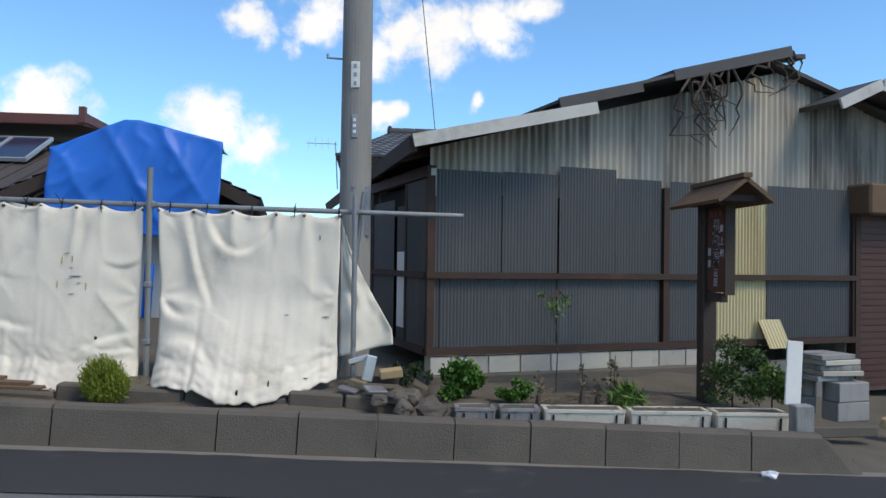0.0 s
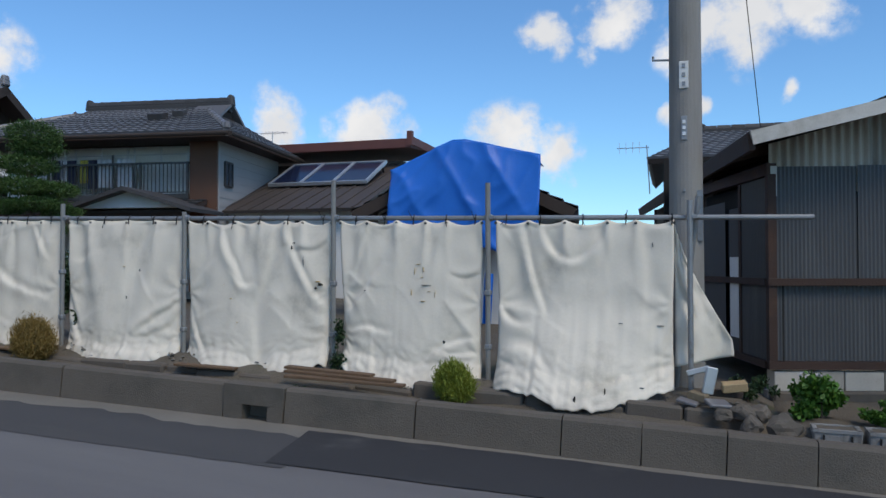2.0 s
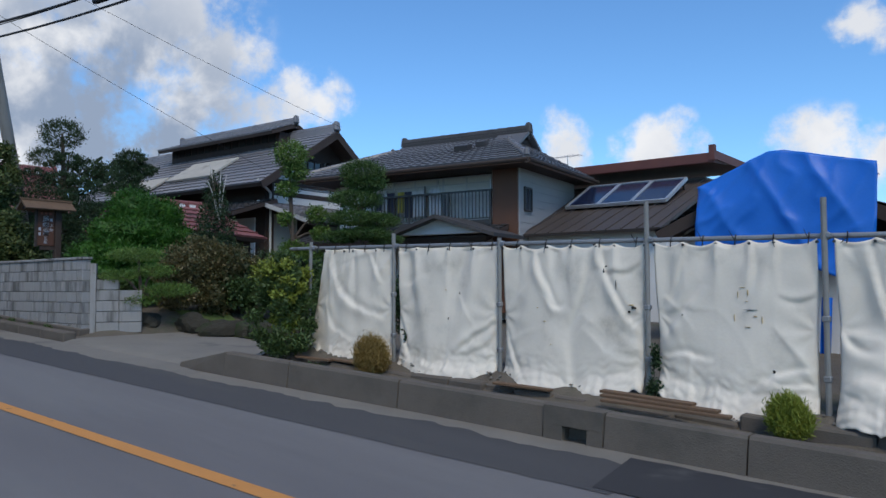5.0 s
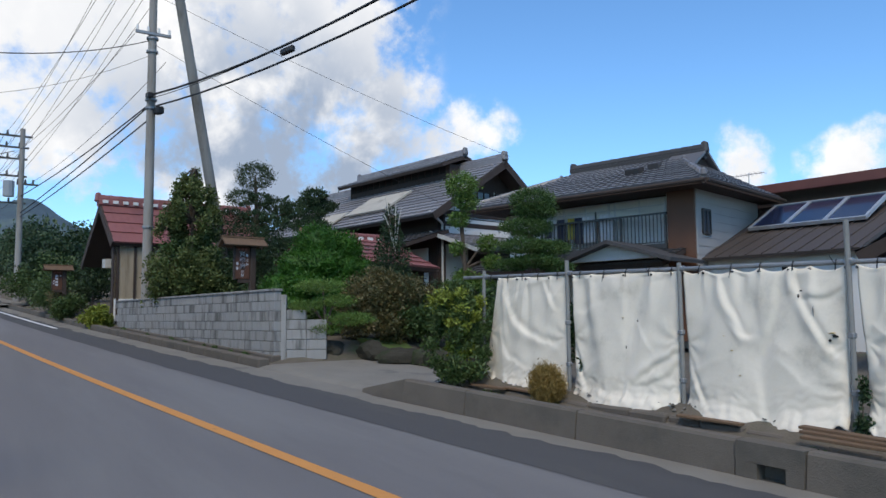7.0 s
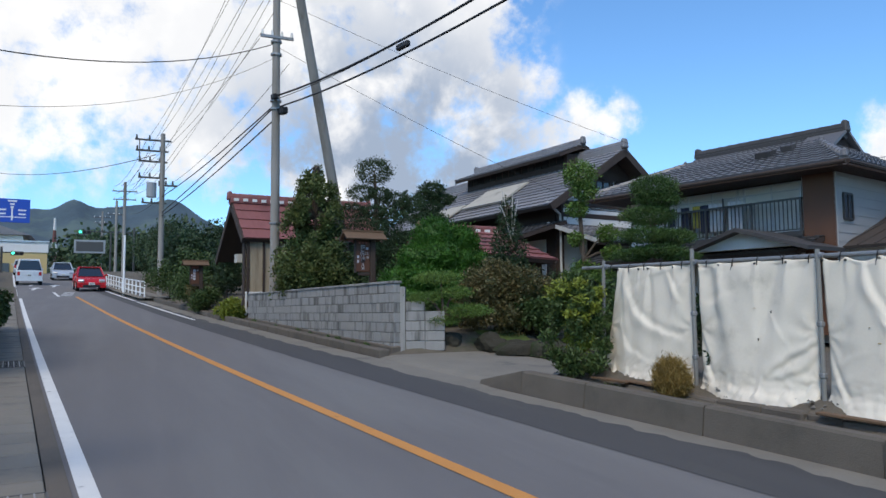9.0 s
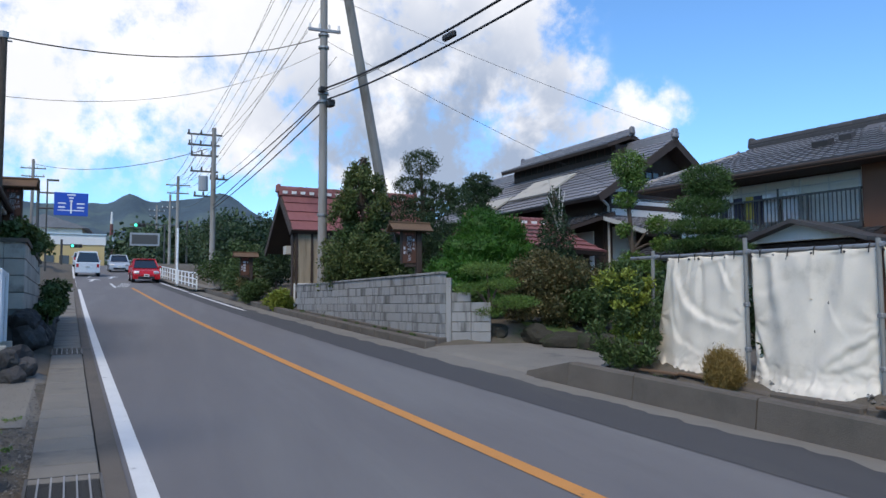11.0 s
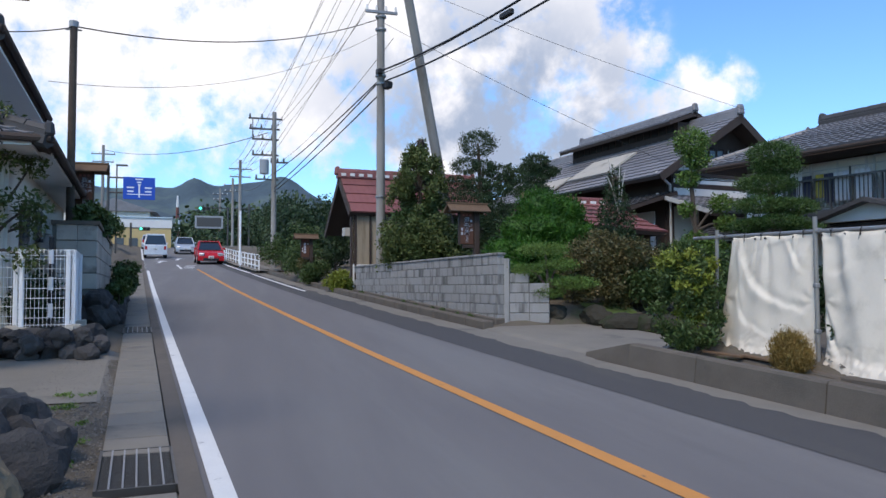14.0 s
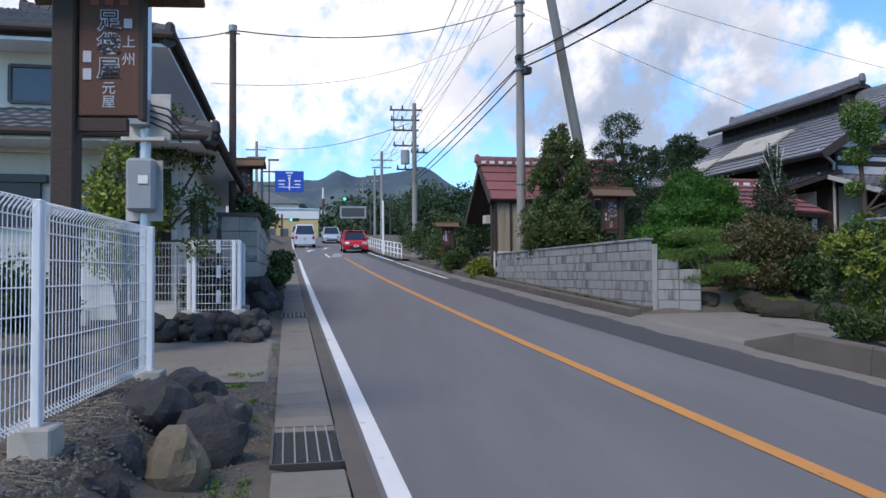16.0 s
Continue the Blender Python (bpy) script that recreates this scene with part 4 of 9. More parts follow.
tarp_sheet("tarpaulin", -4.26, -2.74, 12, "white tarpaulin with a faded yellow print and creases", foot_line(0.47, 0.36, 0.05, 0.5), slant0=0.04, slant1=0.0, ties=5, swags=[(0.02, 0.66, 0.2, 0.45, 0.34, 0.24, 0.04, 0.045), (0.04, 0.76, 0.2, 0.66, 0.4, 0.72, 0.03, 0.035), (0.58, 0.88, 0.8, 0.74, 1.0, 0.72, 0.03, 0.04), (1.0, 0.28, 0.9, 0.34, 0.78, 0.3, 0.025, 0.03), (0.2, 0.0, 0.16, 0.2, 0.06, 0.4, 0.03, 0.03), (0.62, 0.0, 0.64, 0.2, 0.56, 0.35, 0.04, 0.03), (0.7, 0.8, 0.85, 0.86, 1.0, 0.8, 0.025, 0.03)], marks=[(-3.42, 1.5, 0.008, 0.07, "print_yellow", "faded_print"), (-3.33, 1.52, 0.01, 0.05, "print_yellow", "faded_print"), (-3.38, 1.57, 0.04, 0.008, "print_yellow", "faded_print"), (-3.34, 1.44, 0.03, 0.006, "print_yellow", "faded_print"), (-3.3, 1.36, 0.1, 0.006, "sheet_dark", "faded_print"), (-3.45, 1.28, 0.006, 0.06, "print_yellow", "faded_print"), (-3.32, 1.2, 0.06, 0.006, "print_yellow", "faded_print"), (-3.2, 1.27, 0.006, 0.07, "print_yellow", "faded_print"), (-3.26, 1.3, 0.03, 0.005, "print_yellow", "faded_print"), (-3.95, 1.3, 0.018, 0.016, "sheet_dark", "tear"), (-3.1, 0.8, 0.022, 0.03, "tarp_hole", "tear")])
tarp_sheet("tarpaulin", -6.1, -4.36, 13, "white tarpaulin with torn holes beside a pipe post", foot_line(0.42, 0.48, 0.16, 0.55, 0.09), ties=6, swags=[(0.24, 0.0, 0.28, 0.25, 0.42, 0.42, 0.03, 0.055), (0.34, 0.36, 0.42, 0.48, 0.5, 0.38, 0.03, 0.04), (0.6, 0.02, 0.6, 0.3, 0.46, 0.55, 0.045, 0.045), (0.72, 0.12, 0.78, 0.35, 0.98, 0.62, 0.03, 0.055), (0.7, 0.0, 0.7, 0.1, 0.72, 0.16, 0.03, 0.04), (0.98, 0.1, 0.84, 0.2, 0.74, 0.16, 0.03, 0.03), (0.02, 0.62, 0.1, 0.85, 0.22, 0.97, 0.025, 0.04), (0.5, 0.6, 0.48, 0.75, 0.56, 0.95, 0.05, 0.03)], marks=[(-4.78, 1.8, 0.04, 0.016, "tarp_hole", "tear"), (-4.8, 1.75, 0.016, 0.035, "tarp_hole", "tear"), (-4.47, 1.36, 0.055, 0.03, "tarp_hole", "tear"), (-4.52, 1.32, 0.03, 0.022, "tarp_hole", "tear"), (-4.5, 1.39, 0.06, 0.012, "print_yellow", "tear"), (-4.66, 1.6, 0.008, 0.09, "sheet_dark", "tear"), (-5.5, 1.2, 0.035, 0.012, "print_yellow", "stain"), (-5.4, 0.95, 0.02, 0.012, "print_yellow", "stain"), (-5.6, 1.35, 0.02, 0.008, "print_yellow", "stain")])
tarp_sheet("tarpaulin", -7.73, -6.17, 14, "white tarpaulin with a small tear between pipe posts", foot_line(0.5, 0.46, 0.04), slant1=0.0, ties=4, scallop=0.25, swags=[(1.0, 0.54, 0.8, 0.62, 0.58, 0.82, 0.03, 0.05), (1.0, 0.6, 0.88, 0.78, 0.62, 0.8, 0.03, 0.035), (0.0, 0.58, 0.06, 0.8, 0.2, 0.95, 0.03, 0.04), (0.5, 0.02, 0.54, 0.2, 0.5, 0.5, 0.07, 0.02), (0.3, 0.88, 0.55, 0.96, 0.9, 0.9, 0.03, 0.03), (0.02, 0.3, 0.2, 0.34, 0.3, 0.2, 0.05, 0.02)], marks=[(-6.9, 1.55, 0.03, 0.008, "print_yellow", "stain"), (-6.72, 1.5, 0.02, 0.05, "alu", "stain"), (-6.86, 1.2, 0.008, 0.03, "tarp_hole", "tear")])
tarp_sheet("tarpaulin", -9.12, -7.84, 15, "white tarpaulin with slanting edge and ragged foot", foot_line(0.53, 0.5, 0.1, 0.32, 0.12), slant0=-0.45, ties=4, scallop=0.25, swags=[(0.16, 0.1, 0.3, 0.5, 0.95, 0.6, 0.04, 0.05), (0.14, 0.3, 0.2, 0.72, 0.7, 0.8, 0.03, 0.022), (0.66, 0.02, 0.78, 0.18, 0.86, 0.3, 0.03, 0.035), (0.2, 0.85, 0.24, 0.92, 0.22, 1.0, 0.02, 0.05), (0.36, 0.82, 0.4, 0.92, 0.36, 1.0, 0.02, 0.04)])


def build_flap():
    v, f = [], []
    nx, nz = 18, 40
    for i in range(nx + 1):
        u = i / nx
        for j in range(nz + 1):
            h = j / nz
            x = -0.93 + u * (0.06 + 0.52 * h ** 1.2) * (1 if h < 0.85 else 1 - (h - 0.85) * 0.9)
            z = 1.93 - 0.2 * u + (0.62 + 0.1 * u - 1.93 + 0.2 * u) * h
            y = fence_y(x) + 0.03 + 0.16 * u * h + 0.06 * math.sin(u * 7 + h * 3) * h + 0.05 * noise.noise((u * 4, h * 5, 3))
            v.append((x, y, z))
    m = nz + 1
    for i in range(nx):
        for j in range(nz):
            f.append((i * m + j, (i + 1) * m + j, (i + 1) * m + j + 1, i * m + j + 1))
    ob = raw("tarpaulin_flap", v, f, "tarp_white", smooth=True)
    so = ob.modifiers.new("thickness", "SOLIDIFY")
    so.thickness = 0.006
    tagged(ob, "loose end of white tarpaulin folded behind the post", "tarpaulin", "white fence tarpaulins")


build_flap()


# ---- utility pole beside the shed ----
def build_near_pole():
    p = thing("utility_pole", "round grey concrete utility pole with steel step and plates", "utility pole", -0.88, 7.9, 0.2)
    part("shaft", tubes(((0, 0, -0.3), (0, 0, 9.5), 0.175, 0.13), seg=28), "pole_concrete", p, smooth=False)
    part("number_plate", boxes(((0.0, -0.165, 3.25), (0.09, 0.012, 0.27), (0, 0, 0), 0.004)), "plaster_white", p, "white enamel plate")
    part("small_plate", boxes(((0.0, -0.168, 2.72), (0.06, 0.012, 0.24), (0, 0, 0), 0.004)), "grey_plastic", p, "grey plate")
    for z in (2.66, 2.72, 2.78):
        part("marks", boxes(((0.0, -0.178, z), (0.03, 0.006, 0.035))), "ink_white", p)
    for z in (3.16, 3.25, 3.34):
        part("marks", boxes(((0.0, -0.175, z), (0.03, 0.006, 0.04))), "grey_plastic", p)
    part("step_bolt", tubes(((-0.14, 0, 3.45), (-0.32, -0.02, 3.46), 0.011), ((-0.31, -0.02, 3.46), (-0.31, -0.02, 3.5), 0.013), seg=6), "steel", p)
    for z in (2.1, 4.3):
        part("bolt", tubes(((0, -0.15, z), (0, -0.185, z), 0.014), seg=6), "steel", p)
    part("steel_sleeve", boxes(((0.14, -0.1, 1.85), (0.05, 0.05, 0.5))), "steel", p)
    part("stay_wire", tubes(((0.1, 0, 9.3), (0.75, 6.5, 3.8), 0.007), seg=4), "wire", p)


build_near_pole()

# ---- corrugated shed, turned to the road ----
SE = Vector((0.94, 0.345, 0)).normalized()
SHED_RZ = math.degrees(math.atan2(SE.y, SE.x))


def corrugated(x0, x1, z0, top, pitch=0.076, depth=0.009, y=0.0, per=6, lean=0.0):
    """An upright wavy sheet; top may be a function of x."""
    n = max(4, int((x1 - x0) / pitch * per))
    v, f = [], []
    for i in range(n + 1):
        x = x0 + (x1 - x0) * i / n
        d = depth * math.cos((x - x0) / pitch * 2 * math.pi)
        zt = top(x) if callable(top) else top
        v += [(x, y - d, z0), (x, y - d - lean, zt)]
    for i in range(n):
        f.append((2 * i, 2 * i + 2, 2 * i + 3, 2 * i + 1))
    return v, f


def build_shed():
    s = thing("shed", "patched corrugated iron shed on concrete blocks with sagging roof", "shed", -0.1, 8.2, 0.1, SHED_RZ)
    top = lambda x: 2.72 + 0.27 * (x + 0.3) if x < 4.8 else 4.1 - 0.24 * (x - 4.8)
    # upper wall of older pale sheets
    xs = [0.0, 1.0, 2.0, 3.0, 3.72, 4.72, 5.4, 6.3]
    for a, b in zip(xs, xs[1:]):
        v, f = corrugated(a, b + 0.03, 2.2, lambda x: top(x) - 0.12, 0.09, 0.012, 0.03 + 0.004 * (int(a * 10) % 2))
        raw("upper_sheet", v, f, "sheet_pale", s, "pale weathered corrugated sheet")
    # lower wall
    low = [(0.06, 0.85, 2.45), (0.86, 1.56, 2.46), (1.58, 2.34, 2.56), (2.34, 2.98, 2.46), (3.1, 3.72, 2.46)]
    for i, (a, b, h) in enumerate(low):
        v, f = corrugated(a, b, 1.3 - 0.02, h, 0.04, 0.0045, -0.01 - 0.003 * i)
        raw("wall_sheet", v, f, "sheet_dark", s)
    for i, (a, b) in enumerate([(0.06, 1.56), (1.57, 2.98), (3.1, 3.72)]):
        v, f = corrugated(a, b, 0.5, 1.28, 0.04, 0.0045, 0.0 - 0.003 * i)
        raw("wall_sheet", v, f, "sheet_dark", s)
    for a, b, z0, z1 in ((3.74, 4.66, 1.3, 2.25), (3.76, 4.62, 0.5, 1.28)):
        v, f = corrugated(a, b, z0, z1, 0.05, 0.008, 0.0)
        raw("wall_sheet", v, f, "sheet_yellow", s, "translucent yellowed corrugated sheet")
    for a, b, z0, z1 in ((4.62, 6.05, 1.3, 2.48), (4.62, 6.05, 0.5, 1.28)):
        v, f = corrugated(a, b, z0, z1, 0.04, 0.0045, -0.012)
        raw("wall_sheet", v, f, "sheet_dark", s)
    v, f = corrugated(4.45, 4.8, 0.4, 0.75, 0.05, 0.008, -0.25, lean=-0.2)
    raw("leaning_sheet", v, f, "sheet_yellow", s, "loose yellowed sheet leaning below the wall")
    # added black board, gives the unlit inside behind the sheets
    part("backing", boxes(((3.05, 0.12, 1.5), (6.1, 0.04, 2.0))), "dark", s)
    # frame of dark steel
    for x in (0.0, 3.04, 6.1):
        part("post", boxes(((x, -0.02, 1.42), (0.08, 0.08, 1.9))), "rust", s)
    for z, d in ((1.29, 0.07), (0.46, 0.075)):
        part("rail", boxes(((3.05, -0.05, z), (6.2, 0.06, d))), "rust", s)
    part("corner_board", boxes(((0.02, -0.03, 2.3), (0.06, 0.05, 0.3))), "fascia_pale", s)
    # block footing
    rng = random.Random(4)
    foot = part("footing", boxes(((1.95, 0.06, 0.0), (4.0, 0.16, 0.42)), ((4.9, 0.06, -0.05), (2.4, 0.14, 0.5))), "mortar", s)
    x = 0.0
    while x < 3.8:
        w = rng.choice([0.39, 0.39, 0.3])
        part("block", boxes(((x + w / 2, 0.04, 0.305), (w - 0.012, 0.2, 0.2 + rng.uniform(-0.01, 0.01)), (0, 0, 0), 0.006)), "concrete_pale", foot)
        x += w
    part("lower_footing", boxes(((1.95, -0.05, 0.08), (3.95, 0.14, 0.26), (0, 0, 0), 0.02)), "concrete", s)
    # side wall, runs back from the corner
    for a, b, z0, z1, mt in ((0.05, 0.75, 1.3, 2.35, "sheet_dark"), (0.78, 1.15, 0.5, 2.1, "sheet_dark"), (1.3, 2.3, 0.5, 2.2, "sheet_dark"), (0.05, 0.75, 0.5, 1.28, "sheet_dark")):
        v, f = corrugated(a, b, z0, z1, 0.04, 0.0045, 0.0)
        o = raw("side_sheet", v, f, mt, s)
        o.matrix_local = pose(-0.02, 0, 0, 0, 0, 90)
    part("side_rail", boxes(((-0.04, 1.15, 1.29), (0.05, 2.3, 0.07)), ((-0.04, 1.15, 0.46), (0.05, 2.3, 0.07))), "rust", s)
    for yy in (0.78, 2.3):
        part("side_post", boxes(((0.0, yy, 1.4), (0.07, 0.07, 1.9))), "rust", s)
    # black strip painted for the shade in the gap between side sheets
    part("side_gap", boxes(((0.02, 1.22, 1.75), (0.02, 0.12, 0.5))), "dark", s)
    # added black boards for the dark interior behind side and front
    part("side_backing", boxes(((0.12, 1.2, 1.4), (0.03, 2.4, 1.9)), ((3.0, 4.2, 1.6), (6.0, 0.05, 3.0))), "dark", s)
    part("rear_wall", boxes(((0.62, 5.6, 1.3), (0.06, 6.1, 2.66), (0, 0, -6.5)), ((1.4, 8.6, 1.3), (1.0, 0.06, 2.7))), "wood_dark", s, "dark boarded rear side wall")
    part("white_board", boxes(((-0.03, 0.95, 1.1), (0.015, 0.28, 0.9))), "plaster_white", s)
    # roof: old sheets, bending upwards to the ridge
    for x0, x1, z0, z1, y0, mt in ((-0.42, 1.7, 2.7, 3.2, -0.62, "roof_sheet"), (1.25, 2.9, 3.2, 3.68, -0.54, "roof_sheet"), (2.75, 4.5, 3.68, 4.15, -0.5, "roof_sheet")):
        bm = bmesh.new()
        deep = 8.8 if x0 < 0 else 4.5
        slab(bm, (x0, y0, z0), (x1, y0, z1), (x1 + (0.3 if x0 < 0 else 0.0), deep, z1 + 0.01), (x0 + (1.05 if x0 < 0 else 0.0), deep, z0), 0.035)
        part("roof_sheet", bm, mt, s)
    bm = bmesh.new()
    slab(bm, (4.4, -0.12, 4.16), (6.9, -0.12, 3.5), (6.9, 4.5, 3.5), (4.4, 4.5, 4.16), 0.05)
    slab(bm, (2.6, -0.3, 3.62), (4.45, -0.3, 4.13), (4.45, 4.5, 4.13), (2.6, 4.5, 3.62), 0.05)
    slab(bm, (4.2, -0.48, 4.02), (4.75, -0.5, 4.09), (4.75, -0.3, 4.09), (4.2, -0.3, 4.02), 0.06)
    part("roof_sheet", bm, "roof_sheet", s)
    bm = bmesh.new()
    slab(bm, (-0.42, -0.65, 2.7), (1.68, -0.65, 3.2), (1.68, -0.625, 3.2), (-0.42, -0.625, 2.7), 0.13)
    part("bargeboard", bm, "fascia_pale", s, "pale flaking bargeboard")
    bm = bmesh.new()
    slab(bm, (1.25, -0.58, 3.22), (2.3, -0.58, 3.5), (2.3, -0.55, 3.5), (1.25, -0.55, 3.22), 0.12)
    slab(bm, (2.75, -0.55, 3.68), (4.48, -0.55, 4.15), (4.48, -0.51, 4.15), (2.75, -0.51, 3.68), 0.13)
    part("bargeboard", bm, "roof_sheet", s)
    bm = bmesh.new()
    slab(bm, (-0.44, -0.6, 2.68), (-0.38, -0.6, 2.69), (0.66, 8.8, 2.69), (0.6, 8.8, 2.68), 0.16)
    part("eave_board", bm, "rust", s)
    for y in (0.2, 1.0, 1.8):
        bm = bmesh.new()
        slab(bm, (-0.3 + 0.1 * y, y, 2.63), (1.4, y, 3.05), (1.4, y + 0.07, 3.05), (-0.3 + 0.1 * y, y + 0.07, 2.63), 0.1)
        part("rafter", bm, "rust", s)
    part("top_plate", boxes(((0.0, 1.2, 2.42), (0.1, 2.5, 0.12))), "rust", s)
    # dry vines under the verge
    bm = bmesh.new()
    rng = random.Random(8)
    for i in range(24):
        x = rng.choice([rng.uniform(2.95, 3.7), rng.uniform(3.1, 3.5), rng.uniform(4.1, 4.75)])
        z = 3.62 + 0.27 * (x - 2.75)
        p = [Vector((x, -0.5, z))]
        drop = rng.uniform(0.3, 0.95) if x < 3.8 else rng.uniform(0.15, 0.5)
        cx = rng.uniform(-0.3, 0.3)
        for j in range(1, 7):
            u = j / 6
            p.append(Vector((x + cx * math.sin(u * 3.3) * 1.2 + rng.uniform(-0.09, 0.09), -0.5 + rng.uniform(-0.12, 0.05), z - drop * u ** 0.7 + rng.uniform(-0.07, 0.07))))
        limb(bm, p, 0.018, 0.006, 5)
    part("dry_vine", bm, "bark", s, "dry woody vine hanging from the verge")


build_shed()


def build_shutter_shed():
    s = thing("shutter_shed", "neighbouring shed with a closed brown roller shutter", "shed", 5.62, 10.28, -0.1, SHED_RZ)
    sh = part("shutter", boxes(((1.5, 0.03, 1.2), (2.8, 0.04, 2.5))), "shutter", s, "closed brown ribbed shutter")
    for i in range(26):
        part("slat", boxes(((1.5, 0.0, 0.08 + 0.09 * i), (2.8, 0.03, 0.078), (8, 0, 0))), "shutter", sh)
    part("jamb", boxes(((0.05, 0, 1.2), (0.09, 0.12, 2.6)), ((2.95, 0, 1.2), (0.09, 0.12, 2.6))), "rust", s)
    part("shutter_box", boxes(((1.5, -0.12, 2.55), (3.1, 0.42, 0.42), (0, 0, 0), 0.03)), "wood_brown", s, "rusty shutter housing")
    v, f = corrugated(0.0, 3.2, 2.6, 3.9, 0.09, 0.012, 0.08)
    raw("upper_wall", v, f, "sheet_pale", s)
    bm = bmesh.new()
    slab(bm, (-0.9, -0.6, 3.74), (-0.2, -0.6, 4.05), (-0.2, 4, 4.05), (-0.9, 4, 3.74), 0.06)
    slab(bm, (-0.22, -0.6, 4.05), (4, -0.6, 3.4), (4, 4, 3.4), (-0.22, 4, 4.05), 0.06)
    part("roof", bm, "roof_sheet", s)
    part("fascia", boxes(((-0.55, -0.62, 3.83), (0.76, 0.03, 0.14), (0, -23.9, 0)), ((1.9, -0.62, 3.66), (4.2, 0.03, 0.16), (0, 8.8, 0))), "fascia_pale", s)
    part("side_wall", boxes(((0.02, 2, 1.9), (0.05, 3.8, 3.7)), ((1.6, 3.95, 1.7), (3.2, 0.05, 3.4)), ((3.15, 2, 1.7), (0.05, 3.8, 3.4))), "sheet_pale", s)


build_shutter_shed()


# ---- houses ----
def tile_roof(name, a, b, c, d, parent, mat, pu=0.27, pv=0.26, amp=0.022, label=""):
    """Rows of overlapping rolled tiles between eave a-b and ridge d-c."""
    a, b, c, d = (Vector(v) for v in (a, b, c, d))
    width, height = max((b - a).length, (c - d).length), ((d - a).length + (c - b).length) / 2
    rows, cols = max(2, int(height / pv)), max(2, int(width / pu))
    nrm = (b - a).cross(d - a).normalized()
    if nrm.z < 0:
        nrm = -nrm
    prof = [0.0, 0.75, 1.0, 0.35]
    m = cols * 4 + 1
    v, f = [], []
    for r in range(rows):
        o = len(v)
        for e, lift, wave in ((r / rows, -0.01, 0.0), (r / rows, 0.045, amp), (min(1.0, (r + 1.1) / rows), 0.006, amp)):
            p, q = a.lerp(d, e), b.lerp(c, e)
            for i in range(m):
                v.append(p.lerp(q, i / (m - 1)) + nrm * (lift + wave * prof[i % 4]))
        for k in (0, 1):
            for i in range(m - 1):
                f.append((o + k * m + i, o + k * m + i + 1, o + k * m + m + i + 1, o + k * m + m + i))
    bm = bmesh.new()
    roof = part(name, slab(bm, a, b, c, d, 0.12), "wood_dark", parent, label)
    raw("tiles", v, f, mat, roof)
    return roof


def ridge(parent, p, q, mat, r=0.13, ends=True):
    p, q = Vector(p), Vector(q)
    bm = bmesh.new()
    d = (q - p)
    n = max(1, int(d.length / 0.32))
    for i in range(n):
        a, b = p.lerp(q, i / n), p.lerp(q, (i + 0.96) / n)
        tube(bm, a, b, r, r * 0.92, 8)
    ang = math.degrees(math.atan2(d.y, d.x))
    o = part("ridge", bm, mat, parent)
    bm = bmesh.new()
    for k in (1, 2):
        slab_a, slab_b = p - Vector((0, 0, 0.07 * k)), q - Vector((0, 0, 0.07 * k))
        tube(bm, slab_a, slab_b, r * (1.05 + 0.12 * k), None, 6)
    part("ridge_course", bm, mat, parent)
    if ends:
        for e in (p, q):
            bm = bmesh.new()
            box(bm, e + Vector((0, 0, 0.03)), (r * 1.5, r * 2.0, r * 2.4), (0, 0, ang), 0.04, (0.7, 0.8))
            part("ridge_end_tile", bm, mat, parent)


def window(parent, c, w, h, axis, bars=1, frame_mat="alu", depth=0.05, glass="glass"):
    """A framed window; axis is the outward way: -y or +x of the local frame."""
    cx, cy, cz = c
    def at(u, v, o, su, sv, so):
        return ((cx + u, cy - o, cz + v), (su, so, sv)) if axis == "-y" else ((cx + o, cy + u, cz + v), (so, su, sv))
    t = 0.05
    win = part("window", boxes(at(0, h / 2, depth / 2, w, t, depth), at(0, -h / 2, depth / 2, w, t, depth), at(-w / 2, 0, depth / 2, t, h, depth), at(w / 2, 0, depth / 2, t, h, depth),
                               *[at(-w / 2 + w * (i + 1) / (bars + 1), 0, depth / 2, t * 0.8, h, depth * 0.8) for i in range(bars)]), frame_mat, parent)
    part("pane", boxes(at(0, 0, 0.012, w, h, 0.012)), glass, win)
    return win


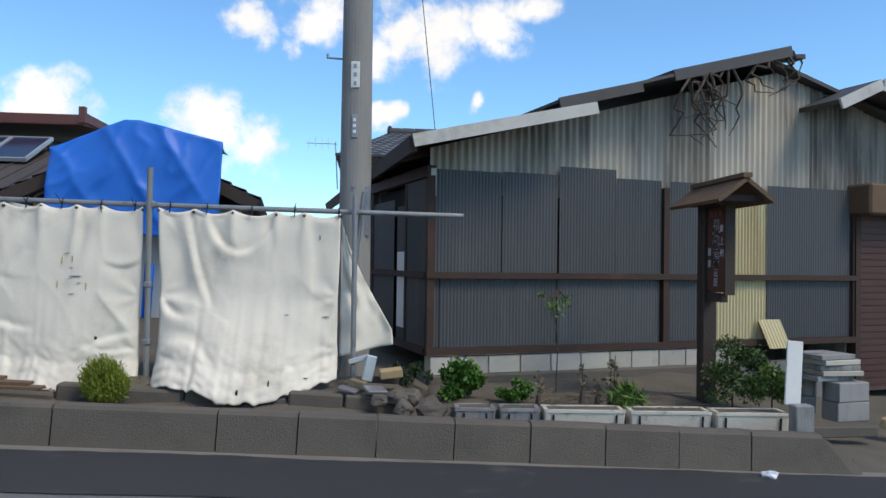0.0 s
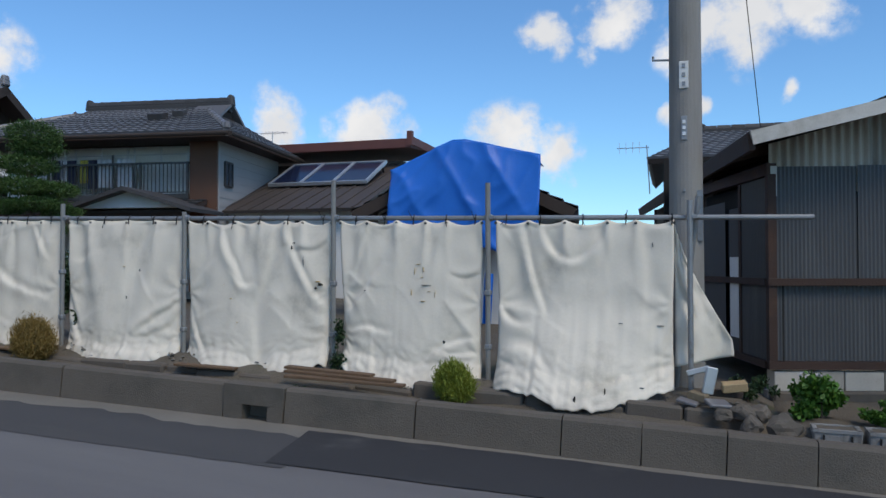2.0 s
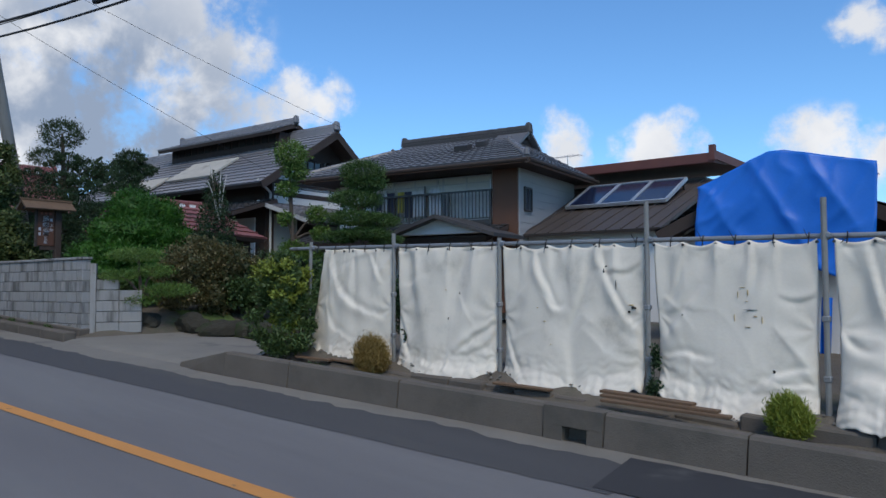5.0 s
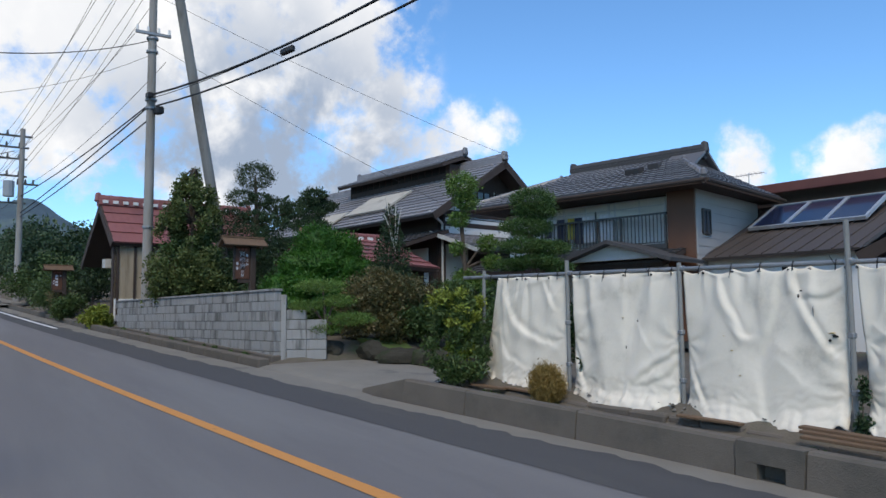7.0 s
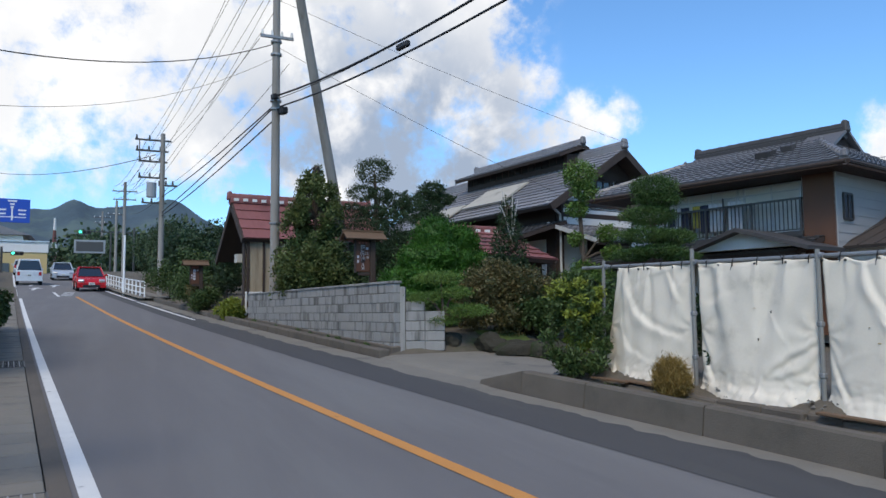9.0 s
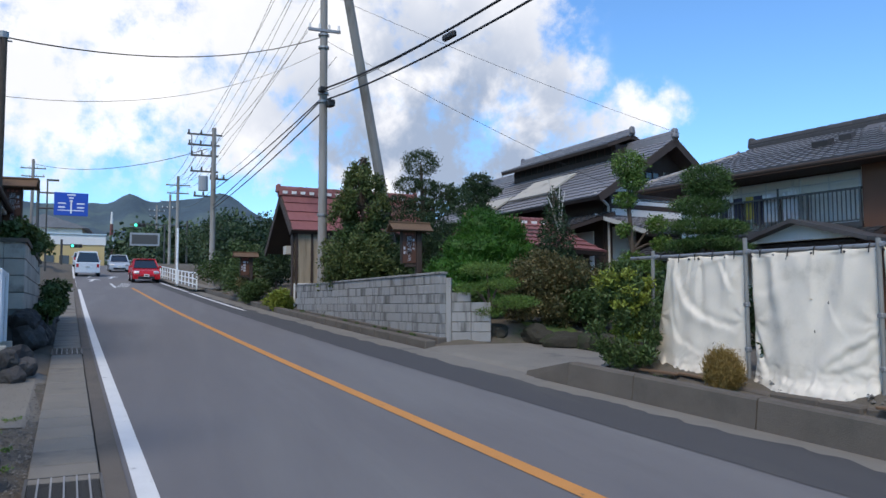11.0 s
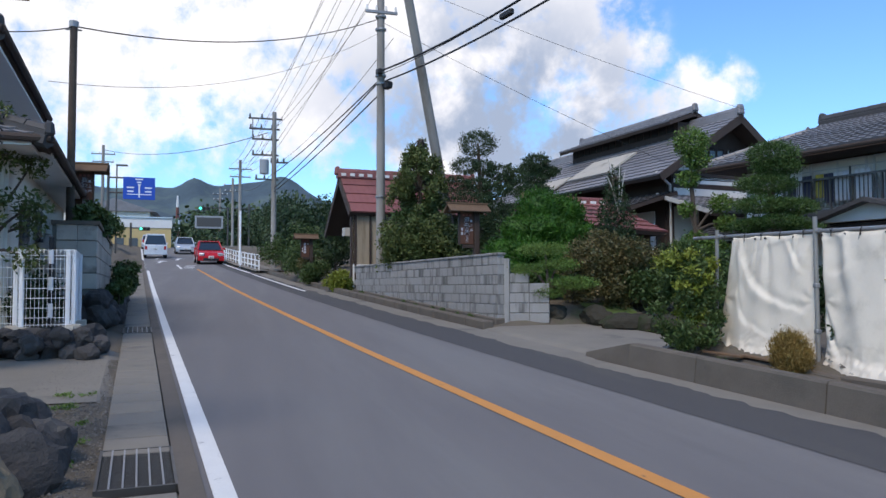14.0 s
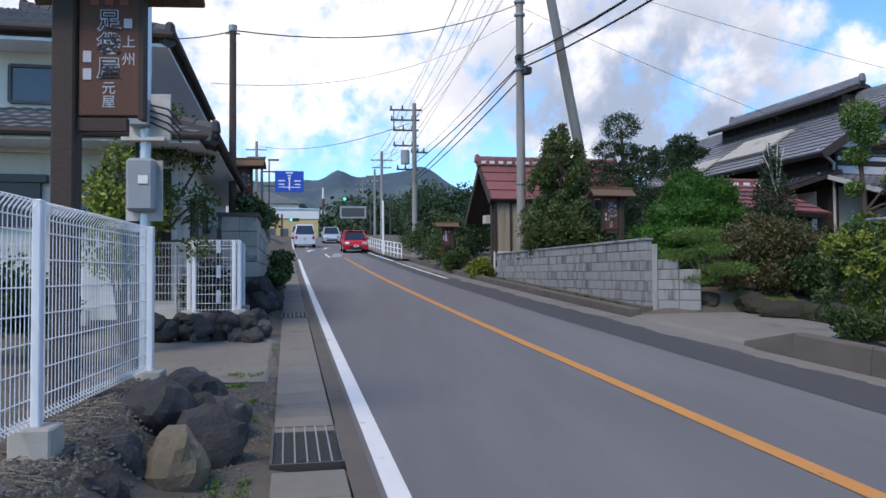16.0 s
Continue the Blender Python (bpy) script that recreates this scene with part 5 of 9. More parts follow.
def build_house_balcony():
    h = thing("house", "two-storey house with grey tiled roof and laundry balcony", "house", -12.63, 15.23, 0.9, 13.0)
    part("wall", boxes(((-0.02, 1.95, 1.95), (0.06, 3.9, 3.9))), "siding_grey", h, "pale grey siding wall")
    part("wall", boxes(((-0.4, 0.03, 1.95), (0.76, 0.06, 3.9))), "brown_panel", h, "brown cladding panel")
    part("wall", boxes(((-3.55, 0.5, 1.95), (5.5, 0.06, 3.9)), ((-6.3, 2.2, 1.95), (0.06, 3.4, 3.9)), ((-3.2, 3.9, 1.95), (6.4, 0.06, 3.9)), ((-0.8, 0.28, 1.95), (0.06, 0.4, 3.9))), "plaster_white", h)
    for i in range(16):
        part("board_joint", boxes(((0.018, 1.95, 0.4 + 0.22 * i), (0.008, 3.88, 0.008))), "siding_grey", h)
    window(h, (0.01, 0.5, 3.0), 0.42, 0.6, "+x")
    for x in (-1.8, -3.5, -5.3):
        window(h, (x, 0.46, 3.1), 1.5, 1.3, "-y", 1, "alu_bright", glass="plaster_white")
    part("lintel", boxes(((-3.55, 0.42, 3.8), (5.5, 0.08, 0.08))), "wood_dark", h)
    # roof with hips and small gables
    z0, z1, yr = 3.92, 5.03, 1.75
    fr, fl, rr, rl = (0.55, -0.7, z0), (-6.9, -0.7, z0), (-1.1, yr, z1), (-4.6, yr, z1)
    br, bl = (0.55, 4.2, z0), (-6.9, 4.2, z0)
    tile_roof("roof", fl, fr, rr, rl, h, "tile_grey")
    tile_roof("roof", br, bl, rl, rr, h, "tile_grey")
    tile_roof("roof", fr, br, (-0.8, 2.15, z1 - 0.25), (-0.8, 1.35, z1 - 0.25), h, "tile_grey")
    tile_roof("roof", bl, fl, (-4.9, 1.35, z1 - 0.25), (-4.9, 2.15, z1 - 0.25), h, "tile_grey")
    part("gable", prism([(1.0, z1 - 0.55), (2.5, z1 - 0.55), (1.75, z1 + 0.05)], "x", -1.4, -0.6), "wood_dark", h)
    bm = bmesh.new()
    slab(bm, (-1.4, 0.75, z1 - 0.52), (-0.44, 0.75, z1 - 0.52), (-0.44, 1.75, z1 + 0.12), (-1.4, 1.75, z1 + 0.12), 0.07)
    slab(bm, (-1.4, 2.75, z1 - 0.52), (-0.44, 2.75, z1 - 0.52), (-0.44, 1.75, z1 + 0.12), (-1.4, 1.75, z1 + 0.12), 0.07)
    part("gable_roof", bm, "tile_grey", h)
    ridge(h, (-4.75, yr, z1 + 0.14), (-0.5, yr, z1 + 0.14), "tile_dark")
    for p in (fr, fl):
        q = Vector((-0.9 if p is fr else -4.9, 1.3, z1 - 0.3))
        ridge(h, Vector(p) + Vector((0, 0, 0.1)), q + Vector((0, 0, 0.1)), "tile_grey", 0.085, True)
    part("soffit", boxes(((-3.17, 1.75, z0 - 0.1), (7.4, 4.85, 0.06))), "wood_dark", h)
    part("gutter", tubes(((0.65, -0.84, z0 - 0.08), (-6.9, -0.84, z0 - 0.08), 0.055), ((0.67, -0.8, z0 - 0.08), (0.67, 4.2, z0 - 0.08), 0.055)), "wood_dark", h)
    part("roof_vent", boxes(((-1.95, 0.5, 4.57), (0.42, 0.3, 0.16), (18, 0, 0)), ((-1.5, 0.8, 4.7), (0.3, 0.24, 0.14), (18, 0, 0))), "tile_dark", h)
    # balcony
    bal = part("balcony", boxes(((-2.75, 0.45, 2.36), (3.9, 1.0, 0.1)), ((-2.75, -0.05, 2.42), (3.95, 0.06, 0.12))), "alu", h, "dark metal balcony")
    part("handrail", boxes(((-2.75, -0.04, 3.26), (3.95, 0.06, 0.05)), ((-2.75, -0.04, 2.52), (3.95, 0.03, 0.03))), "alu", bal)
    for i in range(37):
        part("baluster", boxes(((-4.68 + 0.107 * i, -0.04, 2.88), (0.022, 0.02, 0.74))), "alu", bal)
    for x in (-4.7, -3.4, -2.1, -0.82):
        part("post", boxes(((x, -0.04, 2.84), (0.05, 0.05, 0.9))), "alu", bal)
    part("pole_support", tubes(((-2.9, 0.0, 1.2), (-2.9, 0.0, 3.5), 0.025), ((-4.6, 0.0, 1.2), (-4.6, 0.0, 3.5), 0.025)), "alu", bal)
    # ground floor with pent roof
    tile_roof("pent_roof", (-6.9, -1.3, 1.92), (-0.3, -1.3, 1.92), (-0.3, 0.0, 2.32), (-6.9, 0.0, 2.32), h, "tile_dark")
    part("pent_gable", prism([(-2.9, 2.02), (-0.1, 2.02), (-1.5, 2.45)], "y", -1.5, -1.3), "plaster_white", h)
    bm = bmesh.new()
    slab(bm, (-3.2, -1.8, 1.98), (-3.2, -0.1, 1.98), (-1.5, -0.1, 2.5), (-1.5, -1.8, 2.5), 0.09)
    slab(bm, (0.2, -1.8, 1.98), (0.2, -0.1, 1.98), (-1.5, -0.1, 2.5), (-1.5, -1.8, 2.5), 0.09)
    part("pent_gable_roof", bm, "tile_dark", h)
    # laundry
    for i, (x, w, l, mt) in enumerate([(-4.5, 0.28, 0.5, "cloth_dark"), (-4.1, 0.25, 0.7, "cloth_dark"), (-3.75, 0.2, 0.6, "cloth_yellow"), (-3.5, 0.24, 0.75, "cloth_dark"), (-3.15, 0.42, 0.72, "cloth_pale"), (-4.85, 0.4, 0.5, "cloth_pale"), (-2.6, 0.4, 0.8, "cloth_pale"), (-4.3, 0.22, 0.66, "cloth_pale")]):
        o = thing("laundry", "piece of washing hanging over the balcony", "laundry", group="laundry on the balcony")
        o.matrix_world = h.matrix_world @ pose(x, 0.06, 3.4, 0, 0, 0)
        v, f = corrugated(-w / 2, w / 2, -l, 0.0, 0.14, 0.02, 0.0)
        c = raw("cloth", v, f, mt, o)
        so = c.modifiers.new("thickness", "SOLIDIFY")
        so.thickness = 0.008
        part("hanger", tubes(((-w / 2, 0, 0.01), (w / 2, 0, 0.01), 0.008), ((0, 0, 0), (0, 0, 0.1), 0.005)), "alu_bright", o)
    pole = thing("laundry_pole", "metal laundry pole across the balcony", "pole")
    pole.matrix_world = h.matrix_world @ pose(-2.9, 0.06, 3.5)
    part("rod", tubes(((-2.4, 0, 0), (2.0, 0, 0), 0.016)), "alu_bright", pole)
    # low wing to the right
    part("wing_wall", boxes(((2.6, 3.0, 1.0), (5.0, 0.06, 2.1)), ((5.1, 3.2, 1.0), (0.06, 0.5, 2.1))), "plaster_white", h)
    bm = bmesh.new()
    slab(bm, (-0.1, 1.9, 2.05), (5.4, 1.9, 2.05), (4.7, 4.4, 2.75), (-0.1, 4.4, 2.75), 0.1)
    part("wing_roof", bm, "tile_dark", h)
    for i in range(14):
        bm = bmesh.new()
        slab(bm, (0.1 + 0.39 * i, 1.9, 2.085), (0.16 + 0.39 * i, 1.9, 2.085), (0.16 + 0.36 * i, 4.4, 2.785), (0.1 + 0.36 * i, 4.4, 2.785), 0.03)
        part("roof_batten", bm, "tile_dark", h)
    part("wing_gutter", tubes(((-0.1, 1.86, 2.0), (5.4, 1.86, 2.0), 0.05), ((5.0, 1.9, 1.98), (4.8, 2.9, 1.7), 0.03), ((4.8, 2.9, 1.7), (4.8, 2.9, 0), 0.03)), "wood_dark", h)


build_house_balcony()


def build_house_old():
    h = thing("farmhouse", "old timber farmhouse with grey tiled roof and raised ridge vent", "house", -21.3, 12.9, 1.45, 7.7)
    zr, ze, yr = 5.56, 3.42, 3.05
    part("wall", boxes(((-5.5, 0.6, 1.8), (11, 0.08, 3.6)), ((-0.3, 3.1, 1.8), (0.08, 5.2, 3.6)), ((-11, 3.1, 1.8), (0.08, 5.2, 3.6)), ((-5.5, 5.7, 1.8), (11, 0.08, 3.6))), "wood_dark", h, "dark timber wall")
    gab = part("gable_wall", prism([(0.6, 3.5), (5.4, 3.5), (yr, zr - 0.25)], "x", -0.36, -0.26), "plaster_white", h, "white plaster gable with dark timbers")
    for y, z0, z1 in ((1.9, 3.6, 4.75), (yr, 3.6, 5.4), (4.2, 3.6, 4.75)):
        part("timber", boxes(((-0.24, y, (z0 + z1) / 2), (0.06, 0.16, z1 - z0))), "wood_dark", gab)
    for z, w in ((3.65, 4.9), (4.62, 2.6), (3.25, 5.0)):
        part("timber", boxes(((-0.235, yr, z), (0.06, w, 0.16))), "wood_dark", gab)
    # dark wedge laid under the peak as the roof's shade, in timber colour
    part("gable_shade", prism([(2.0, 4.62), (4.1, 4.62), (yr, 5.55)], "x", -0.27, -0.2), "wood_dark", gab)
    window(h, (-0.2, 2.45, 4.14), 0.95, 0.7, "+x", 2, "wood_dark")
    window(h, (-0.2, 3.65, 4.14), 0.9, 0.7, "+x", 2, "wood_dark")
    fl, fr, rr, rl = (-11.8, -0.3, ze), (0.45, -0.3, ze), (0.45, yr, zr), (-11.8, yr, zr)
    bl, br = (-11.8, 5.8, ze), (0.45, 5.8, ze)
    tile_roof("roof", fl, fr, rr, rl, h, "tile_grey", 0.3, 0.28)
    tile_roof("roof", br, bl, rl, rr, h, "tile_grey", 0.3, 0.28)
    ridge(h, (-11.8, yr, zr + 0.16), (0.45, yr, zr + 0.16), "tile_grey", 0.14)
    bm = bmesh.new()
    slab(bm, (0.46, -0.35, ze + 0.02), (0.52, -0.35, ze + 0.02), (0.52, yr, zr + 0.02), (0.46, yr, zr + 0.02), 0.24)
    slab(bm, (0.46, 5.85, ze + 0.02), (0.52, 5.85, ze + 0.02), (0.52, yr, zr + 0.02), (0.46, yr, zr + 0.02), 0.24)
    part("bargeboard", bm, "wood_dark", h)
    # raised vent over the ridge
    part("vent_wall", boxes(((-5.0, yr, zr - 0.1), (6.5, 1.3, 0.55))), "wood_dark", h)
    # solid black pieces in place of the shaded vent slots
    for i in range(15):
        part("vent_opening", boxes(((-8.0 + 0.42 * i, yr - 0.66, zr - 0.02), (0.34, 0.03, 0.26))), "dark", h)
    vz = zr + 0.12
    tile_roof("vent_roof", (-8.5, yr - 1.15, vz), (-1.6, yr - 1.15, vz), (-1.6, yr, vz + 0.42), (-8.5, yr, vz + 0.42), h, "tile_grey")
    tile_roof("vent_roof", (-1.6, yr + 1.15, vz), (-8.5, yr + 1.15, vz), (-8.5, yr, vz + 0.42), (-1.6, yr, vz + 0.42), h, "tile_grey")
    ridge(h, (-8.5, yr, vz + 0.56), (-1.6, yr, vz + 0.56), "tile_grey", 0.12)
    # solar heater on the slope
    pan = part("roof_panel", boxes(((-4.4, 1.05, 4.42), (2.6, 1.5, 0.07), (32.5, 0, 0)), ((-6.9, 0.35, 3.98), (2.0, 1.0, 0.06), (32.5, 0, 0))), "concrete_pale", h, "grey metal roof panels")
    # pent roof round the gable side
    tile_roof("pent_roof", (2.1, 0.2, 2.15), (2.1, 6.2, 2.15), (-0.25, 6.0, 2.9), (-0.25, 0.4, 2.9), h, "tile_grey")
    part("pent_edge", boxes(((0.95, 0.14, 2.52), (2.45, 0.06, 0.12), (0, 17.7, 0))), "fascia_pale", h)
    tile_roof("front_pent_roof", (-10.5, -1.2, 2.45), (0.2, -1.2, 2.45), (0.2, 0.6, 3.0), (-10.5, 0.6, 3.0), h, "tile_dark")
    part("white_panel", boxes(((-0.24, 3.1, 3.2), (0.05, 4.9, 0.52))), "plaster_white", h)
    part("white_panel", boxes(((-0.24, 1.3, 1.9), (0.05, 1.1, 1.3))), "plaster_white", h)
    part("white_panel", boxes(((-0.24, 3.4, 2.0), (0.05, 0.9, 1.0))), "plaster_white", h)
    part("downpipe", tubes(((0.2, -0.2, 3.55), (0.0, 0.5, 3.2), 0.04), ((0.0, 0.5, 3.2), (0.0, 0.5, 0.5), 0.04)), "fascia_pale", h)
    part("veranda_post", boxes(((-0.3, -1.1, 1.2), (0.14, 0.14, 2.4)), ((-2.6, -1.1, 1.2), (0.14, 0.14, 2.4)), ((-5.2, -1.1, 1.2), (0.14, 0.14, 2.4))), "wood_dark", h)
    part("paper_screen", boxes(((-1.4, 0.54, 1.7), (1.2, 0.05, 1.5))), "plaster_white", h)


build_house_old()


def build_house_solar():
    h = thing("house", "low house with red-brown roof edge and solar heater panels", "house", -10.0, 20.3, 0.7, RZ)
    part("wall", boxes(((-4.5, 0.1, 2.0), (9.0, 0.08, 4.0)), ((0.0, 2.0, 2.0), (0.08, 3.8, 4.0)), ((-4.5, 3.9, 2.0), (9.0, 0.08, 4.0)), ((-9.0, 2.0, 2.0), (0.08, 3.8, 4.0))), "roof_brown", h, "brown metal clad wall")
    bm = bmesh.new()
    slab(bm, (-9.5, -0.6, 4.38), (0.5, -0.6, 4.38), (0.5, 4.4, 4.72), (-9.5, 4.4, 4.72), 0.1)
    part("roof", bm, "roof_redbrown", h)
    part("fascia", boxes(((-4.5, -0.63, 4.42), (10.1, 0.06, 0.26)), ((0.52, 1.9, 4.5), (0.06, 5.1, 0.24)), ((0.5, -0.62, 4.55), (0.16, 0.16, 0.42))), "roof_redbrown", h)
    bm = bmesh.new()
    slab(bm, (-5.4, -4.6, 2.25), (0.6, -4.6, 2.25), (0.6, 0.0, 3.9), (-5.4, 0.0, 3.9), 0.08)
    low = part("lower_roof", bm, "roof_brown", h)
    for i in range(15):
        bm = bmesh.new()
        slab(bm, (-5.2 + 0.4 * i, -4.6, 2.28), (-5.16 + 0.4 * i, -4.6, 2.28), (-5.16 + 0.4 * i, 0.0, 3.93), (-5.2 + 0.4 * i, 0.0, 3.93), 0.03)
        part("seam", bm, "roof_brown", low)
    part("lower_wall", boxes(((-2.4, -4.2, 1.1), (6.0, 0.08, 2.2)), ((0.5, -2.1, 1.1), (0.08, 4.2, 2.2))), "plaster_white", h, "white plaster wall")
    part("wall_vent", boxes(((0.55, -1.9, 2.2), (0.04, 0.12, 0.16)), ((0.55, -1.2, 2.2), (0.04, 0.12, 0.16)), ((-1.2, -4.26, 1.9), (0.14, 0.04, 0.16))), "dark", h)
    # panels lie on the lower roof
    for i in range(3):
        p = thing("solar_panel", "dark blue solar heater panel in a silver frame", "solar panel", group="solar heater panels")
        m = h.matrix_world @ pose(-2.5 + 0.98 * i, -1.8, 3.42, 26, 0, 0)
        p.matrix_world = m
        part("glass", boxes(((0, 0, 0.05), (0.9, 1.6, 0.04))), "solar", p)
        part("frame", boxes(((0.47, 0, 0.05), (0.06, 1.68, 0.09)), ((-0.47, 0, 0.05), (0.06, 1.68, 0.09)), ((0, 0.82, 0.05), (0.94, 0.06, 0.09)), ((0, -0.82, 0.05), (0.94, 0.06, 0.09))), "alu_bright", p)
        part("foot", boxes(((0.4, 0.7, -0.16), (0.05, 0.05, 0.4)), ((-0.4, 0.7, -0.16), (0.05, 0.05, 0.4))), "alu", p)
    a = thing("tv_antenna", "thin television antenna on a roof", "antenna")
    a.matrix_world = h.matrix_world @ pose(-4.6, 0.5, 4.45)
    part("mast", tubes(((0, 0, 0), (0, 0, 0.75), 0.015), seg=6), "alu_bright", a)
    part("boom", tubes(((-0.5, 0, 0.7), (0.5, 0, 0.7), 0.01), *[((-0.45 + 0.15 * i, -0.25, 0.7), (-0.45 + 0.15 * i, 0.25, 0.7), 0.005) for i in range(7)], seg=5), "alu_bright", a)


build_house_solar()


def build_tarped_shed():
    h = thing("storehouse", "dark timber storehouse with its gable under a blue tarpaulin", "storehouse", -4.95, 12.3, 0.4, 12)
    half, ze, zr = 1.95, 2.1, 3.05
    part("wall", boxes(((0, 0.3, 1.1), (3.2, 0.08, 2.2)), ((-1.6, 2.3, 1.1), (0.08, 4.0, 2.2)), ((1.6, 2.3, 1.1), (0.08, 4.0, 2.2)), ((0, 4.2, 1.1), (3.2, 0.08, 2.2))), "plaster_white", h)
    part("gable", prism([(-1.75, 2.0), (1.75, 2.0), (0, zr - 0.08)], "y", 0.25, 0.35), "wood_dark", h)
    tile_roof("roof", (-half, 4.6, ze), (-half, -0.35, ze), (0, -0.35, zr), (0, 4.6, zr), h, "tile_dark", 0.25)
    tile_roof("roof", (half, -0.35, ze), (half, 4.6, ze), (0, 4.6, zr), (0, -0.35, zr), h, "tile_dark", 0.25)
    ridge(h, (0, 0.9, zr + 0.06), (0, 4.6, zr + 0.06), "tile_dark", 0.08, False)
    bm = bmesh.new()
    slab(bm, (-half, -0.4, ze), (-half, -0.34, ze), (0, -0.34, zr), (0, -0.4, zr), 0.2)
    slab(bm, (half, -0.4, ze), (half, -0.34, ze), (0, -0.34, zr), (0, -0.4, zr), 0.2)
    part("bargeboard", bm, "wood_dark", h)
    # blue sheet over ridge and gable
    v, f = [], []
    nx, ny = 60, 60
    for i in range(nx + 1):
        u = i / nx
        x = -1.2 + 2.55 * u
        rid = zr + 0.24 - (abs(x) - 0.12 if abs(x) > 0.12 else 0) * (0.46 if x < 0 else 0.235)
        for j in range(ny + 1):
            w = j / ny
            a = 1.6
            foot = 1.55 - 0.15 * math.exp(-((u - 0.82) / 0.12) ** 2) - 0.12 * u
            if w < 0.35:
                t = w / 0.35
                y, z = -0.5 + a * (1 - t), rid + 0.02 * math.sin(u * 9) * (1 - t)
            else:
                t = (w - 0.35) / 0.65
                y = -0.5 - 0.12 * math.sin(min(1, t * 2) * math.pi / 2) - 0.02 * math.sin(u * 7 + 2 * t) * t - 0.07 * noise.noise((u * 4 + t, t * 3, 5)) * t
                crease = 0.05 * (1 - abs(noise.noise((u * 3.2 - t * 1.2, t * 1.3, 9.0)))) ** 5 + 0.03 * (1 - abs(noise.noise((u * 6 + t * 2.2, t * 2.6, 3.0)))) ** 7
                y -= crease
                z = rid + (foot - rid) * t
            xx = x + 0.04 * noise.noise((0.3, w * 4, 2)) * (1 if 0.02 < u < 0.98 else 2) - 0.06 * (1 - u) * 0
            v.append((xx, y, z))
    m = ny + 1
    for i in range(nx):
        for j in range(ny):
            f.append((i * m + j, i * m + j + 1, (i + 1) * m + j + 1, (i + 1) * m + j))
    o = raw("blue_tarpaulin", v, f, "tarp_blue", None, smooth=True)
    o.matrix_world = h.matrix_world
    so = o.modifiers.new("thickness", "SOLIDIFY")
    so.thickness = 0.006
    tagged(o, "bright blue tarpaulin draped over a storehouse gable", "tarpaulin")
    for i in (2, 20, 40, 58):
        p = v[i * m + ny - 2]
        part("eyelet", tubes(((p[0], p[1] - 0.012, p[2]), (p[0], p[1] + 0.004, p[2]), 0.02), seg=8), "alu_bright", o)


build_tarped_shed()


